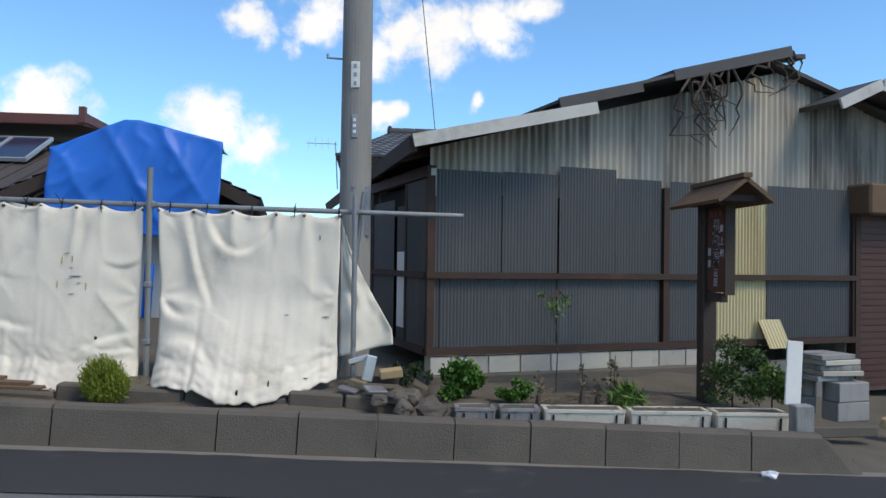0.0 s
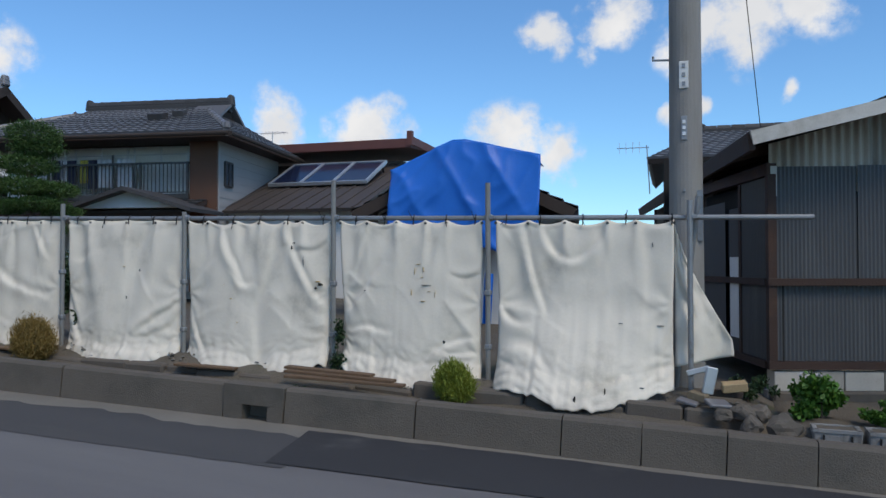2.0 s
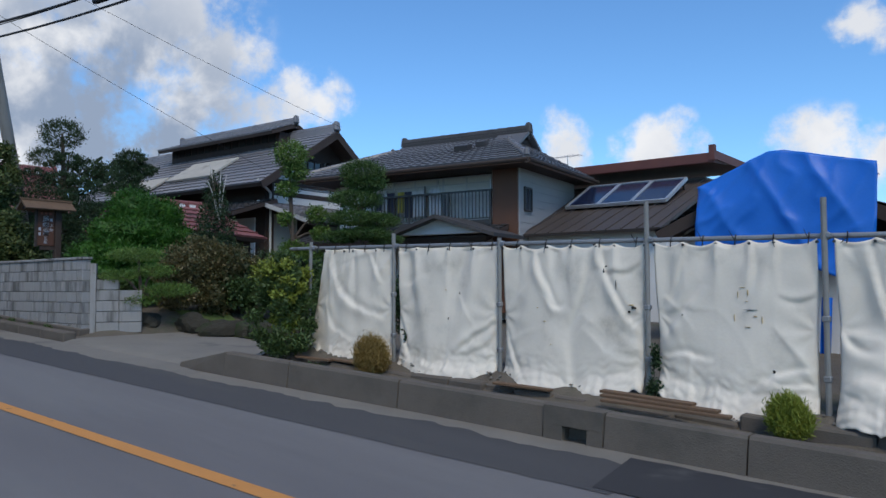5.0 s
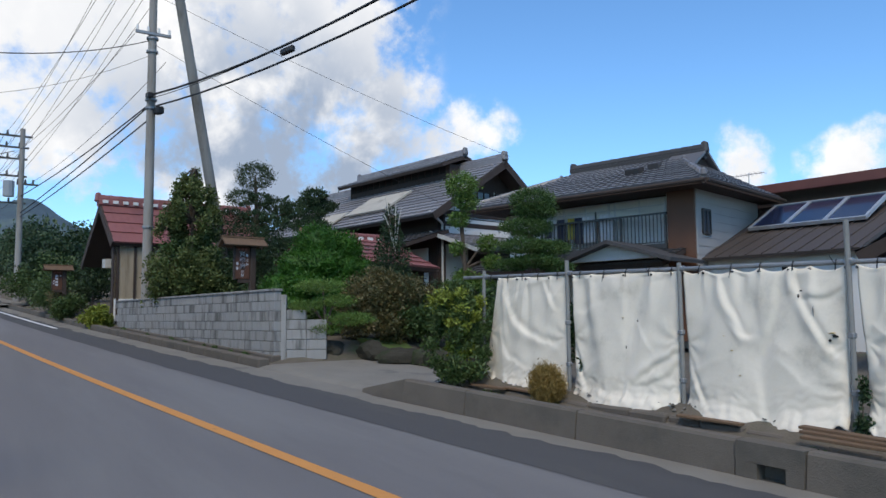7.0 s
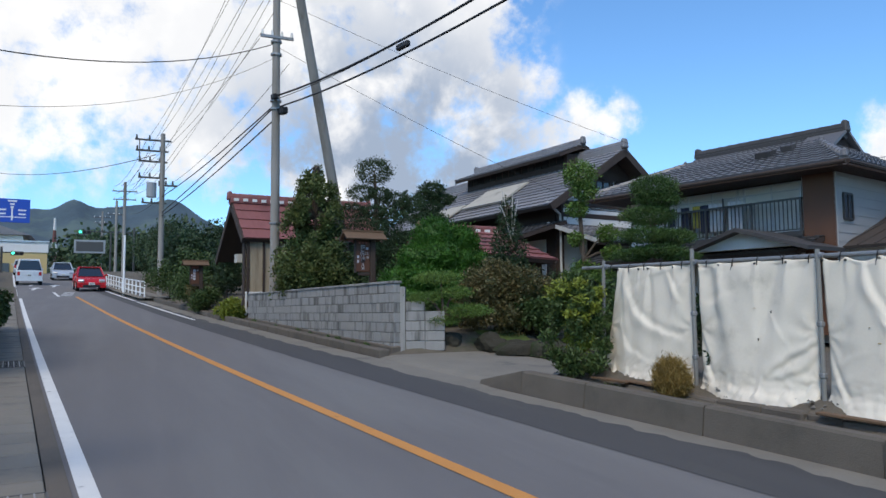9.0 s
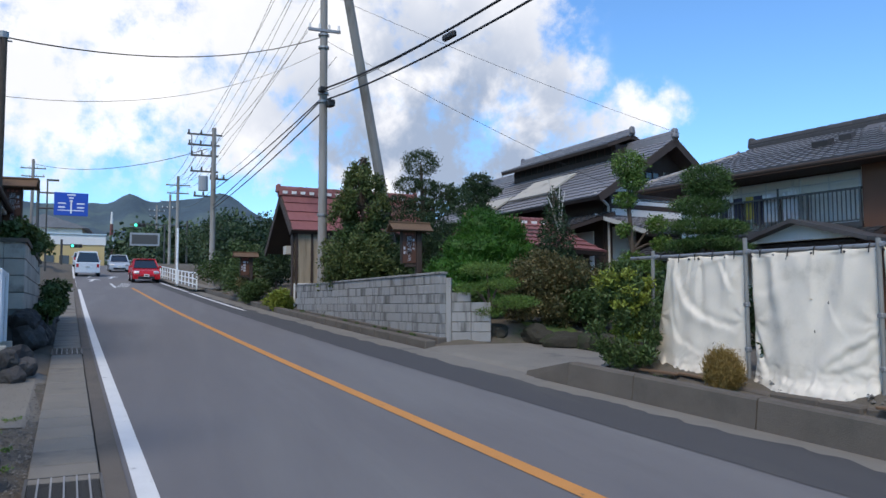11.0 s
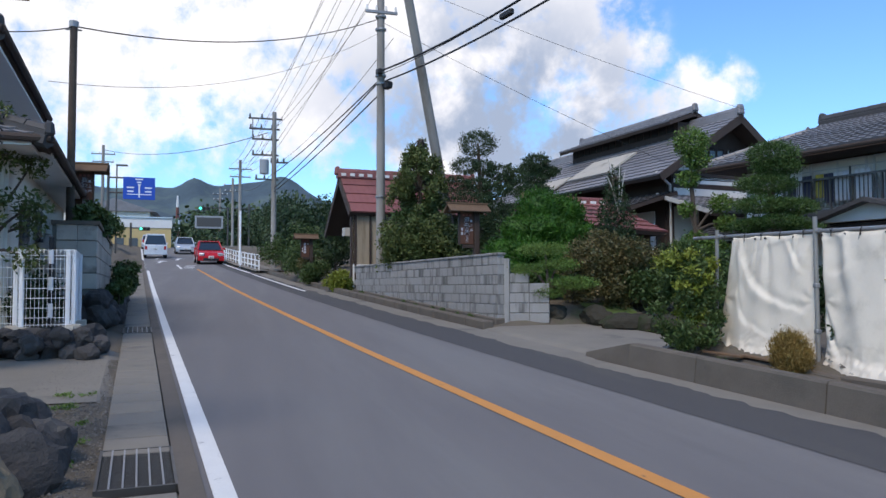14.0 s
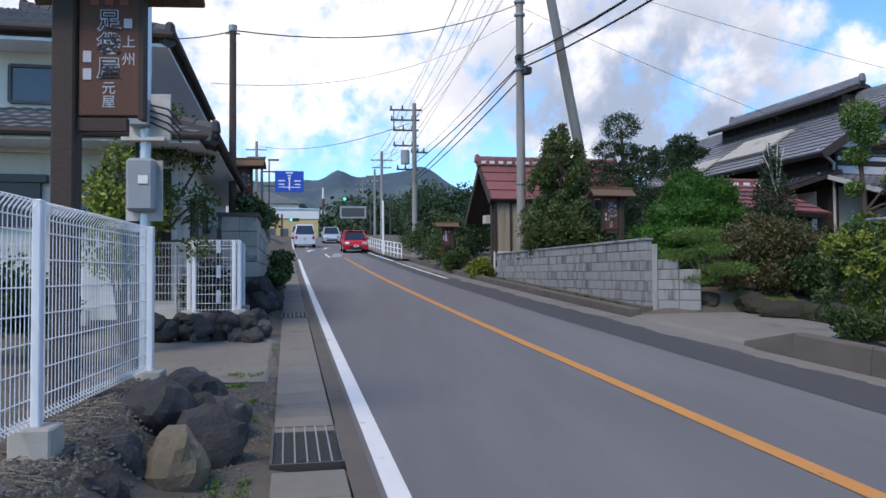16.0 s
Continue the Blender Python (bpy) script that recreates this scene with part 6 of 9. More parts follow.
def build_gate():
    g = thing("gatehouse", "wooden gatehouse with red roof and pale boarded walls", "gatehouse", -28.1, 4.55, 1.5, RZ)
    ze, zr = 2.55, 4.0
    tile_roof("roof", (1.6, -0.6, ze), (1.6, 4.6, ze), (0, 4.6, zr), (0, -0.6, zr), g, "tile_red", 0.22, 0.5, 0.006)
    tile_roof("roof", (-2.2, 4.6, ze - 0.5), (-2.2, -0.6, ze - 0.5), (0, -0.6, zr), (0, 4.6, zr), g, "tile_red", 0.22, 0.5, 0.006)
    ridge(g, (0, -0.7, zr + 0.18), (0, 4.7, zr + 0.18), "tile_red", 0.13)
    for i in range(16):
        part("ridge_tile", boxes(((0.15, -0.5 + 0.33 * i, zr + 0.06), (0.08, 0.17, 0.1))), "plaster_white", g)
    bm = bmesh.new()
    slab(bm, (1.65, -0.66, ze), (1.65, -0.58, ze), (0, -0.58, zr), (0, -0.66, zr), 0.22)
    slab(bm, (-2.25, -0.66, ze - 0.52), (-2.25, -0.58, ze - 0.52), (0, -0.58, zr), (0, -0.66, zr), 0.22)
    part("bargeboard", bm, "wood_dark", g)
    part("gable", prism([(-1.2, ze), (1.2, ze), (0, zr - 0.15)], "y", 0.1, 0.2), "wood_dark", g)
    wall = part("wall", boxes(((1.36, 1.2, 1.2), (0.08, 3.4, 2.5))), "board_tan", g, "tan boarded wall")
    part("wall", boxes(((-1.05, 1.6, 1.2), (0.08, 2.6, 2.5))), "board_tan", g)
    for i in range(7):
        part("batten", boxes(((1.42, -0.4 + 0.54 * i, 1.2), (0.05, 0.07, 2.5))), "wood_dark", wall)
    part("plinth", boxes(((1.41, 1.2, 0.35), (0.03, 3.38, 0.8))), "plaster_white", wall)
    for px, py in ((1.3, -0.44), (-1.05, 0.2), (1.3, 3.0)):
        part("post", boxes(((px, py, 1.25), (0.2, 0.2, 2.6))), "wood_dark", g)
    part("beam", boxes(((0, 0.2, 2.45), (2.6, 0.22, 0.22))), "wood_dark", g)
    part("door", boxes(((0, 1.4, 1.2), (2.0, 0.08, 2.3))), "wood_dark", g)
    part("lantern", boxes(((-0.4, -0.2, 2.0), (0.4, 0.3, 0.3))), "fascia_pale", g)
    a = thing("annex", "long low annex with a red tiled roof behind the garden", "annex", -19.6, 5.58, 1.58, RZ)
    tile_roof("roof", (1.5, 2.2, 1.52), (1.5, 5.85, 1.36), (0, 5.0, 2.26), (0, 2.2, 2.26), a, "tile_red", 0.25, 0.3, 0.012)
    tile_roof("roof", (-1.5, 5.85, 1.36), (-1.5, 2.2, 1.52), (0, 2.2, 2.26), (0, 5.0, 2.26), a, "tile_red", 0.25, 0.3, 0.012)
    tile_roof("roof", (1.5, 5.85, 1.36), (-1.5, 5.85, 1.36), (0, 5.0, 2.26), (0, 5.0, 2.26), a, "tile_red", 0.25, 0.3, 0.012)
    ridge(a, (0, 2.2, 2.34), (0, 5.0, 2.34), "tile_red", 0.08)
    for i in range(8):
        part("ridge_tile", boxes(((0.1, 2.4 + 0.33 * i, 2.26), (0.06, 0.17, 0.08))), "plaster_white", a)
    part("wall", boxes(((1.1, 3.9, 0.6), (0.08, 3.3, 1.7)), ((0, 5.5, 0.6), (2.2, 0.08, 1.7)), ((0, 2.35, 0.6), (2.2, 0.08, 1.7))), "wood_dark", a)


build_gate()


# ---- garden wall of concrete blocks ----
def build_block_wall():
    w = thing("block_wall", "garden wall of weathered grey concrete blocks with level top", "wall", kind="structure")
    x0, x1 = -14.9, -25.6
    top = 2.12
    me = {}
    for ln in (0.388, 0.19):
        m = bpy.data.meshes.new("block")
        bm = boxes(((0, 0, 0), (ln, 0.15, 0.188), (0, 0, 0), 0.006))
        bm.to_mesh(m)
        bm.free()
        m.materials.append(M["block_grey"])
        me[ln] = m
    def wy(x):
        return 5.25 + 0.1 * (x + 14.9)
    n = 27
    for c in range(7):
        z = top - 0.1 - 0.2 * c
        for i in range(n):
            s = 0.2 if c % 2 else 0.0
            xc = x0 - 0.2 - 0.4 * i - s
            if xc < x1 or z < Z(xc) + 0.05:
                continue
            ob = new("block", me[0.388])
            ob.parent = w
            ob.matrix_world = pose(xc, wy(xc), z, 0, 0, RZ)
        if c % 2 and z > Z(x0) + 0.05:
            ob = new("block", me[0.19])
            ob.parent = w
            ob.matrix_world = pose(x0 - 0.1, wy(x0 - 0.1), z, 0, 0, RZ)
    part("mortar_core", prism([(x0 - 0.01, 0.5), (x0 - 0.01, top - 0.01), (x1 + 0.1, top - 0.01), (x1 + 0.1, 0.9)], "y", -0.06, 0.06), "mortar", w).matrix_world = Matrix.Translation((0, 5.25, 0)) @ Matrix.Translation((x0, 0, 0)) @ pose(0, 0, 0, 0, 0, RZ) @ Matrix.Translation((-x0, 0, 0))
    part("cap", boxes(((0, 0, 0), (10.8, 0.2, 0.05), (0, 0, 0), 0.01)), "block_grey", w).matrix_world = pose((x0 + x1) / 2, wy((x0 + x1) / 2), top + 0.02, 0, 0, RZ)
    part("foot", boxes(((0, 0, 0), (10.8, 0.24, 0.5), (0, 0, 0), 0.02)), "concrete", w).matrix_world = pose((x0 + x1) / 2, wy((x0 + x1) / 2) - 0.02, Z(-20) - 0.07, 0, 2.9, RZ)
    # return walls beside the drive
    r = thing("return_wall", "short block wall turning into the garden", "wall", -14.95, 5.4, 0.75, 62, kind="structure")
    for c in range(5):
        for i in range(2 if c < 4 else 1):
            ob = new("block", me[0.388])
            ob.parent = r
            ob.matrix_local = pose(0.25 + 0.4 * i, 0, 0.1 + 0.2 * c)
    part("mortar_core", boxes(((0.43, 0, 0.4), (0.76, 0.11, 0.79))), "mortar", r)
    part("end_pier", boxes(((0.0, 0, 0.62), (0.1, 0.2, 1.35))), "block_grey", r)


build_block_wall()


# ---- garden plants ----
def tree(name, label, x, y, z, trunk, clumps, count, size, leaf, seed, category="tree", shell=0.45, long=1.6, limbs=True, up=0.0, group=""):
    """trunk: rows of (dx, dy, z, radius); clumps: (dx, dy, z, rx, ry, rz), all from the foot."""
    t = thing(name, label, category, x, y, z, group=group)
    bm = bmesh.new()
    for (ax, ay, az, ar), (bx, by, bz, br) in zip(trunk, trunk[1:]):
        tube(bm, (ax, ay, az), (bx, by, bz), ar, br, 8)
    if trunk:
        part("trunk", bm, "bark", t)
    if limbs and trunk:
        pts = [Vector(p[:3]) for p in trunk]
        for c in clumps:
            e = Vector(c[:3])
            s = min(pts, key=lambda p: (p - e).length + max(0, p.z - e.z) * 2)
            if (s - e).length > 0.12:
                bm = bmesh.new()
                m = s.lerp(e, 0.5) + Vector((0, 0, 0.08))
                limb(bm, [s, m, e], 0.035, 0.012, 5)
                part("limb", bm, "bark", t)
    foliage("crown", clumps, count, size, leaf, t, seed, shell, long, up=up)
    return t


def scatter(seed, n, cx, cy, cz, rx, ry, rz, r0, r1):
    rng = random.Random(seed)
    out = []
    while len(out) < n:
        p = Vector((rng.uniform(-1, 1), rng.uniform(-1, 1), rng.uniform(-1, 1)))
        if p.length < 1:
            r = rng.uniform(r0, r1)
            out.append((cx + p.x * rx, cy + p.y * ry, cz + p.z * rz, r, r, r * 0.85))
    return out


# broadleaf tree behind the block wall
rng = random.Random(21)
cl = []
for i in range(120):
    h = rng.random() ** 0.9
    w = 1.5 * (1 - 0.82 * h ** 1.1)
    a = rng.uniform(0, 6.28)
    q = (0.25 + 0.75 * rng.random() ** 0.5) * w
    r = 0.25 * (1.25 - 0.6 * h) * rng.uniform(0.7, 1.25)
    cl.append((math.cos(a) * q, max(-0.95, math.sin(a) * q), 0.7 + 3.7 * h, r, r, r * rng.uniform(1.0, 1.7)))
gt = tree("garden_tree", "loose olive green broadleaf tree behind the block wall", -22.3, 5.45, 1.35, [(0, 0, -0.3, 0.1), (0.05, 0.0, 1.4, 0.07), (0.0, 0.05, 3.0, 0.045), (0.05, 0.1, 4.5, 0.012)], cl, 32000, 0.085, "leaf_olive", 31, shell=0.0, long=1.9, up=0.4)
foliage("inner_leaves", scatter(23, 24, 0, 0.15, 1.7, 0.8, 0.8, 1.3, 0.3, 0.42), 9000, 0.09, "leaf", gt, 24, 0.1, 1.8)

# pruned pines
tree("garden_pine", "tall pruned pine with dark cloud-shaped pads", -22.8, 7.6, 1.3, [(0, 0, -0.3, 0.13), (0.1, -0.2, 1.5, 0.11), (-0.05, 0.0, 3.0, 0.08), (0.0, -0.1, 4.5, 0.04)],
     [(0, -0.12, 4.62, 0.6, 0.56, 0.4), (-0.2, -0.45, 3.95, 0.45, 0.45, 0.26), (0.1, 0.05, 3.9, 0.4, 0.4, 0.2), (0.05, 0.6, 3.72, 0.5, 0.5, 0.26), (0.2, 1.05, 3.62, 0.42, 0.42, 0.26), (-0.3, -0.75, 3.35, 0.5, 0.5, 0.28), (0.1, -0.1, 3.35, 0.45, 0.45, 0.2), (0.1, 0.45, 3.15, 0.5, 0.5, 0.24), (0.2, -0.5, 2.7, 0.7, 0.7, 0.4), (0, 0.4, 2.4, 0.8, 0.8, 0.5), (0.3, -0.3, 1.8, 0.8, 0.8, 0.6)], 30000, 0.07, "leaf_dark", 32, shell=0.72, long=3.0, up=0.6)
tree("garden_pine", "smaller pruned pine in front of the farmhouse roof", -25.9, 10.8, 1.4, [(0, 0, -0.3, 0.1), (0.1, 0.1, 2.0, 0.08), (0, 0, 4.5, 0.03)],
     [(0, 0, 4.6, 0.45, 0.5, 0.28), (0.05, -0.3, 4.35, 0.4, 0.4, 0.2), (0, 0.45, 4.25, 0.45, 0.45, 0.22), (0.05, -0.1, 3.95, 0.5, 0.5, 0.24), (0, -0.2, 3.5, 0.7, 0.7, 0.28), (0, 0, 2.6, 0.8, 0.8, 0.5)], 14000, 0.095, "leaf_dark", 33, shell=0.6, long=3.0, up=0.6)
tree("garden_pine", "small low pine with layered pads beside the wall", -14.65, 6.1, 0.8, [(0, 0, -0.2, 0.05), (0.05, 0.05, 0.6, 0.04), (0, 0, 1.4, 0.02)],
     [(0, -0.05, 1.42, 0.42, 0.5, 0.14), (0.1, 0.25, 1.12, 0.4, 0.42, 0.13), (-0.1, -0.3, 1.02, 0.32, 0.34, 0.12), (0.2, 0.5, 0.75, 0.45, 0.5, 0.14), (0, 0.05, 0.55, 0.3, 0.35, 0.12)], 12000, 0.045, "leaf_bright", 34, long=3.0, up=0.7)

# clipped evergreen mass
cl = [(0.1, -0.5, 1.18, 0.42, 0.42, 0.34), (0.05, 0.05, 1.75, 0.5, 0.55, 0.42), (0.1, 0.72, 1.62, 0.42, 0.42, 0.4), (0.15, -0.95, 0.62, 0.42, 0.44, 0.32), (0.5, -0.05, 1.22, 0.42, 0.46, 0.34), (0.4, 0.6, 1.08, 0.4, 0.4, 0.34), (0.6, -0.5, 0.68, 0.42, 0.44, 0.32), (0.65, 0.25, 0.6, 0.44, 0.46, 0.32), (0.2, 1.12, 1.05, 0.38, 0.38, 0.36), (0.4, 1.0, 0.5, 0.42, 0.42, 0.36), (0.5, -0.9, 0.2, 0.4, 0.42, 0.3), (0.7, -0.1, 0.15, 0.45, 0.5, 0.3), (-0.4, 0.0, 1.0, 0.6, 0.7, 0.6)]
clipped = tree("clipped_conifer", "deep green clipped conifer in rounded lobes", -17.75, 7.3, 1.65, [(0, 0, -0.4, 0.08), (0, 0, 1.0, 0.05)], cl, 52000, 0.075, "leaf_fir", 35, shell=0.9, long=3.0, limbs=False, up=0.6)
for i, (dx, dy, dz, rx, ry, rz) in enumerate(cl):
    part("inner_growth", rock(bmesh.new(), (dx, dy, dz), (rx * 1.66, ry * 1.66, rz * 1.66), 60 + i, 0.2, 3), "leaf_fir", clipped, "dense shaded inner growth")
tree("azalea_bush", "large rounded bush with reddish brown leaf tips", -15.35, 7.85, 0.85, [(0, 0, -0.2, 0.06), (0, 0, 0.8, 0.04)],
     scatter(41, 36, 0, 0, 1.02, 0.8, 1.1, 0.66, 0.26, 0.42), 30000, 0.06, "leaf_azalea", 36, "bush", long=1.7, limbs=False)
tree("green_bush", "leafy green bush below the azalea", -14.9, 8.6, 0.85, [(0, 0, -0.2, 0.05), (0, 0, 0.6, 0.03)], scatter(42, 12, 0, 0, 0.6, 0.5, 0.6, 0.45, 0.25, 0.4), 6000, 0.07, "leaf", 37, "bush", limbs=False)

# nandina at the end of the fence
cl = []
rng = random.Random(44)
for i in range(48):
    a, h = rng.uniform(0, 6.28), rng.random()
    w = 0.48 * (1 - 0.75 * h * h)
    cl.append((math.cos(a) * w * rng.random() ** 0.5, math.sin(a) * w * rng.random() ** 0.5, 0.1 + 1.32 * h, 0.16, 0.16, 0.13))
tree("nandina_bush", "dense nandina bush with yellow-green tips by the driveway", -9.55, 5.9, 0.62, [(0, 0, -0.2, 0.03), (0.02, 0, 0.9, 0.02)], cl, 12000, 0.07, "leaf", 38, "bush", shell=0.1, long=3.2, limbs=False, up=0.3)
tree("nandina_shoots", "yellow-green upper shoots of the nandina bush", -9.5, 5.95, 1.2, [(0, 0, -0.7, 0.012), (0, 0, 0.6, 0.006)], scatter(45, 26, -0.02, -0.05, 0.35, 0.36, 0.36, 0.5, 0.1, 0.17), 5500, 0.06, "leaf_yellow", 39, "bush", shell=0.2, long=2.6, limbs=False)

# pompom tree, cloud topiary, small conifer
tree("pompom_tree", "slim tree clipped into leafy pompoms on bare stems", -15.2, 9.95, 0.9, [(0, 0, -0.3, 0.06), (0, 0.05, 1.8, 0.05), (0.05, -0.1, 3.7, 0.02)],
     [(0.1, -0.1, 3.75, 0.36, 0.42, 0.34), (0.1, 0.05, 3.4, 0.3, 0.32, 0.24), (0, -0.1, 2.98, 0.24, 0.26, 0.22), (-0.1, -0.1, 2.3, 0.2, 0.22, 0.18), (0.3, 0.5, 2.4, 0.24, 0.26, 0.22), (0.35, 0.6, 1.95, 0.25, 0.25, 0.2), (-0.05, 0.1, 1.6, 0.3, 0.3, 0.22), (0.3, 0.3, 1.45, 0.3, 0.3, 0.2)], 9000, 0.06, "leaf_bright", 46, long=1.8)
tree("cloud_topiary", "evergreen clipped into stacked green cushions above the fence", -13.45, 10.6, 0.8, [(0, 0, -0.3, 0.07), (0.05, 0, 2.0, 0.05), (0, 0, 3.3, 0.03)],
     [(0.05, 0, 3.35, 0.46, 0.5, 0.26), (0.05, 0.1, 3.1, 0.42, 0.48, 0.18), (-0.05, -0.1, 2.75, 0.5, 0.58, 0.2), (0.0, -0.2, 2.32, 0.55, 0.6, 0.17), (0.15, 0.35, 2.28, 0.45, 0.5, 0.17), (0.1, 0.0, 1.98, 0.45, 0.62, 0.14), (0.25, 0.5, 1.85, 0.35, 0.4, 0.13), (-0.2, -0.4, 1.9, 0.36, 0.4, 0.14), (0, 0, 1.5, 0.6, 0.7, 0.16)], 36000, 0.055, "leaf_pine", 47, shell=0.7, long=3.0, up=0.5)
tree("young_conifer", "sparse young conifer with bare upper twigs", -16.1, 8.5, 1.0, [(0, 0, -0.3, 0.06), (0, 0, 3.0, 0.01)],
     [(math.cos(i * 2.4) * 0.45 * (1 - i / 30), math.sin(i * 2.4) * 0.45 * (1 - i / 30), 1.2 + i * 0.075, 0.28 * (1.1 - i / 32), 0.28 * (1.1 - i / 32), 0.2) for i in range(26)], 7000, 0.07, "leaf_dark", 48, long=2.6)
twigs = thing("bare_twigs", "pale bare twigs standing above a young conifer", "twigs", -16.0, 8.55, 3.5)
bm = bmesh.new()
for dx, dy, h in ((-0.1, -0.2, 0.9), (0.05, 0.0, 0.8), (0.1, 0.12, 0.65), (0, -0.3, 0.5)):
    limb(bm, [(0, 0, -0.4), (dx * 0.6, dy * 0.6, h * 0.5), (dx, dy, h)], 0.02, 0.008, 5)
part("twig", bm, "fascia_pale", twigs)

# under-storey of the garden and farther hedges
rng = random.Random(52)
k = 0
for x, y, z, w, h, lf, lab in [
        (-16.9, 10.3, 1.0, 0.9, 0.9, "leaf_dark", "dark evergreen shrub in the garden"), 
        (-23.6, 9.4, 1.3, 1.4, 1.2, "leaf_dark", "dark evergreen shrub in the garden"), (-12.6, 9.3, 0.8, 0.9, 0.85, "leaf", "low green shrub behind the fence"),
        (-14.0, 10.0, 0.8, 1.0, 0.9, "leaf_dark", "dark evergreen shrub in the garden"), (-11.2, 9.4, 0.7, 0.8, 0.75, "leaf_dark", "low dark shrub behind the fence"),
        (-21.7, 6.6, 1.3, 0.9, 1.3, "leaf_dark", "dark shrub behind the wooden signpost"), (-19.2, 6.6, 1.2, 0.9, 0.95, "leaf", "green shrub behind the wall"),
        (-16.4, 6.3, 1.0, 0.55, 0.55, "leaf", "small green shrub behind the wall"), (-23.3, 5.6, 1.4, 0.8, 1.1, "leaf", "green shrub beside the gatehouse"),
        (-26.6, 3.75, 1.35, 0.62, 0.42, "leaf_yellow", "low yellow-green clipped shrub by the kerb"), (-30.2, 3.3, 1.6, 0.7, 0.6, "leaf", "low shrub along the roadside bank"),
        (-31.8, 3.4, 1.75, 0.8, 0.55, "leaf_azalea", "low russet shrub along the roadside bank"), (-33.4, 3.1, 1.9, 0.9, 0.7, "leaf", "shrub along the roadside bank"),
        (-33.6, 4.6, 2.0, 1.2, 1.5, "leaf_dark", "rounded dark hedge beyond the gatehouse"), (-36.0, 3.3, 2.0, 1.2, 1.55, "leaf", "rounded green hedge beside the road"),
        (-38.8, 4.2, 2.2, 1.7, 2.0, "leaf_dark", "rounded dark hedge beside the road"), (-41.5, 2.9, 2.3, 1.2, 1.3, "leaf", "green hedge beside the road"),
        (-45.5, 5.0, 2.6, 2.2, 2.6, "leaf_dark", "dark trees beyond the hedge"), (-50.0, 4.2, 2.8, 2.4, 2.8, "leaf_hill", "trees beside the far road"),
        (-56.0, 4.5, 3.2, 2.6, 2.9, "leaf_dark", "trees beside the far road"), (-35.0, 7.5, 2.0, 2.0, 2.4, "leaf", "green trees behind the gatehouse"),
        (-40.0, 8.0, 2.2, 2.4, 2.6, "leaf", "green trees behind the gatehouse"), (-30.5, 9.0, 1.8, 1.6, 1.9, "leaf_dark", "dark trees behind the gatehouse"),
        (-65.0, 5.5, 4.0, 3.0, 2.6, "leaf_hill", "row of far roadside trees"), (-75.0, 4.8, 4.6, 3.2, 2.6, "leaf_hill", "row of far roadside trees")]:
    k += 1
    big = w > 1.5
    tree("shrub" if w < 1.5 else "hedge_tree", lab, x, y, z, [(0, 0, -0.3, 0.05), (0, 0, h * 0.6, 0.03)], scatter(60 + k, 14 if w < 1 else 22, 0, 0, h * 0.85, w * 0.72, w * 0.72, h * 0.62, w * 0.3, w * 0.46),
         4500 if not big else 7000, 0.075 if w < 1 else (0.1 if not big else 0.17), lf, 100 + k, "shrub" if w < 1.5 else "tree", limbs=False, group="garden shrubs" if w < 1.5 else "roadside trees")

# wood at the end of the road
wood = []
rng = random.Random(5)
for i in range(60):
    x = -rng.uniform(100, 170)
    wood.append((x, rng.uniform(7, 45) + 0.1 * x, Z(x) + rng.uniform(1, 4.0), rng.uniform(2.5, 5), rng.uniform(2.5, 5), rng.uniform(2, 4.5)))
tagged(foliage("far_wood", wood, 36000, 0.7, "leaf_hill", None, 9, 0.5, 1.4), "distant band of mixed green trees", "woods", kind="stuff")
wood = [(-rng.uniform(30, 100), rng.uniform(12, 40), rng.uniform(3, 6), rng.uniform(2, 4), rng.uniform(2, 4), rng.uniform(1.5, 3)) for _ in range(40)]
tagged(foliage("far_wood", wood, 30000, 0.4, "leaf_hill", None, 10, 0.5, 1.4), "band of green trees behind the houses", "woods", kind="stuff")


# garden edge stones and driveway soil
def stones(name, label, items, group, mat="stone", seed=0):
    for i, (x, y, z, sx, sy, sz) in enumerate(items):
        bm = rock(bmesh.new(), (0, 0, 0), (sx, sy, sz), seed + i * 1.7 + 0.4)
        o = part(name, bm, mat, None)
        o.matrix_world = pose(x, y, z, 0, 0, (seed + i) * 47 % 180)
        tagged(o, label, "stone", group)


rng = random.Random(17)
edge = [(-15.0 + 0.62 * i, 6.45 + 0.1 * i + 0.55 * (i > 0), 0.86 - 0.03 * i, 0.8, 0.5, 0.5 - 0.02 * i) for i in range(2)]
stones("garden_stone", "large rounded dark stone edging the garden", edge + [(-13.6, 7.25, 0.76, 0.9, 0.5, 0.42)], "garden edge stones", "stone_mossy", seed=3)
low = thing("garden_curb", "low dark mossy stone curb round the garden bed", "curb", -12.2, 7.55, 0.62, RZ, kind="structure")
for i in range(6):
    o = part("curb_stone", rock(bmesh.new(), (0, 0, 0), (0.74, 0.3, 0.4), 30 + i * 2.3, 0.2), "stone_mossy", low)
    o.matrix_local = pose(-1.6 + 0.62 * i, 0.05 * (i % 2), 0.12)


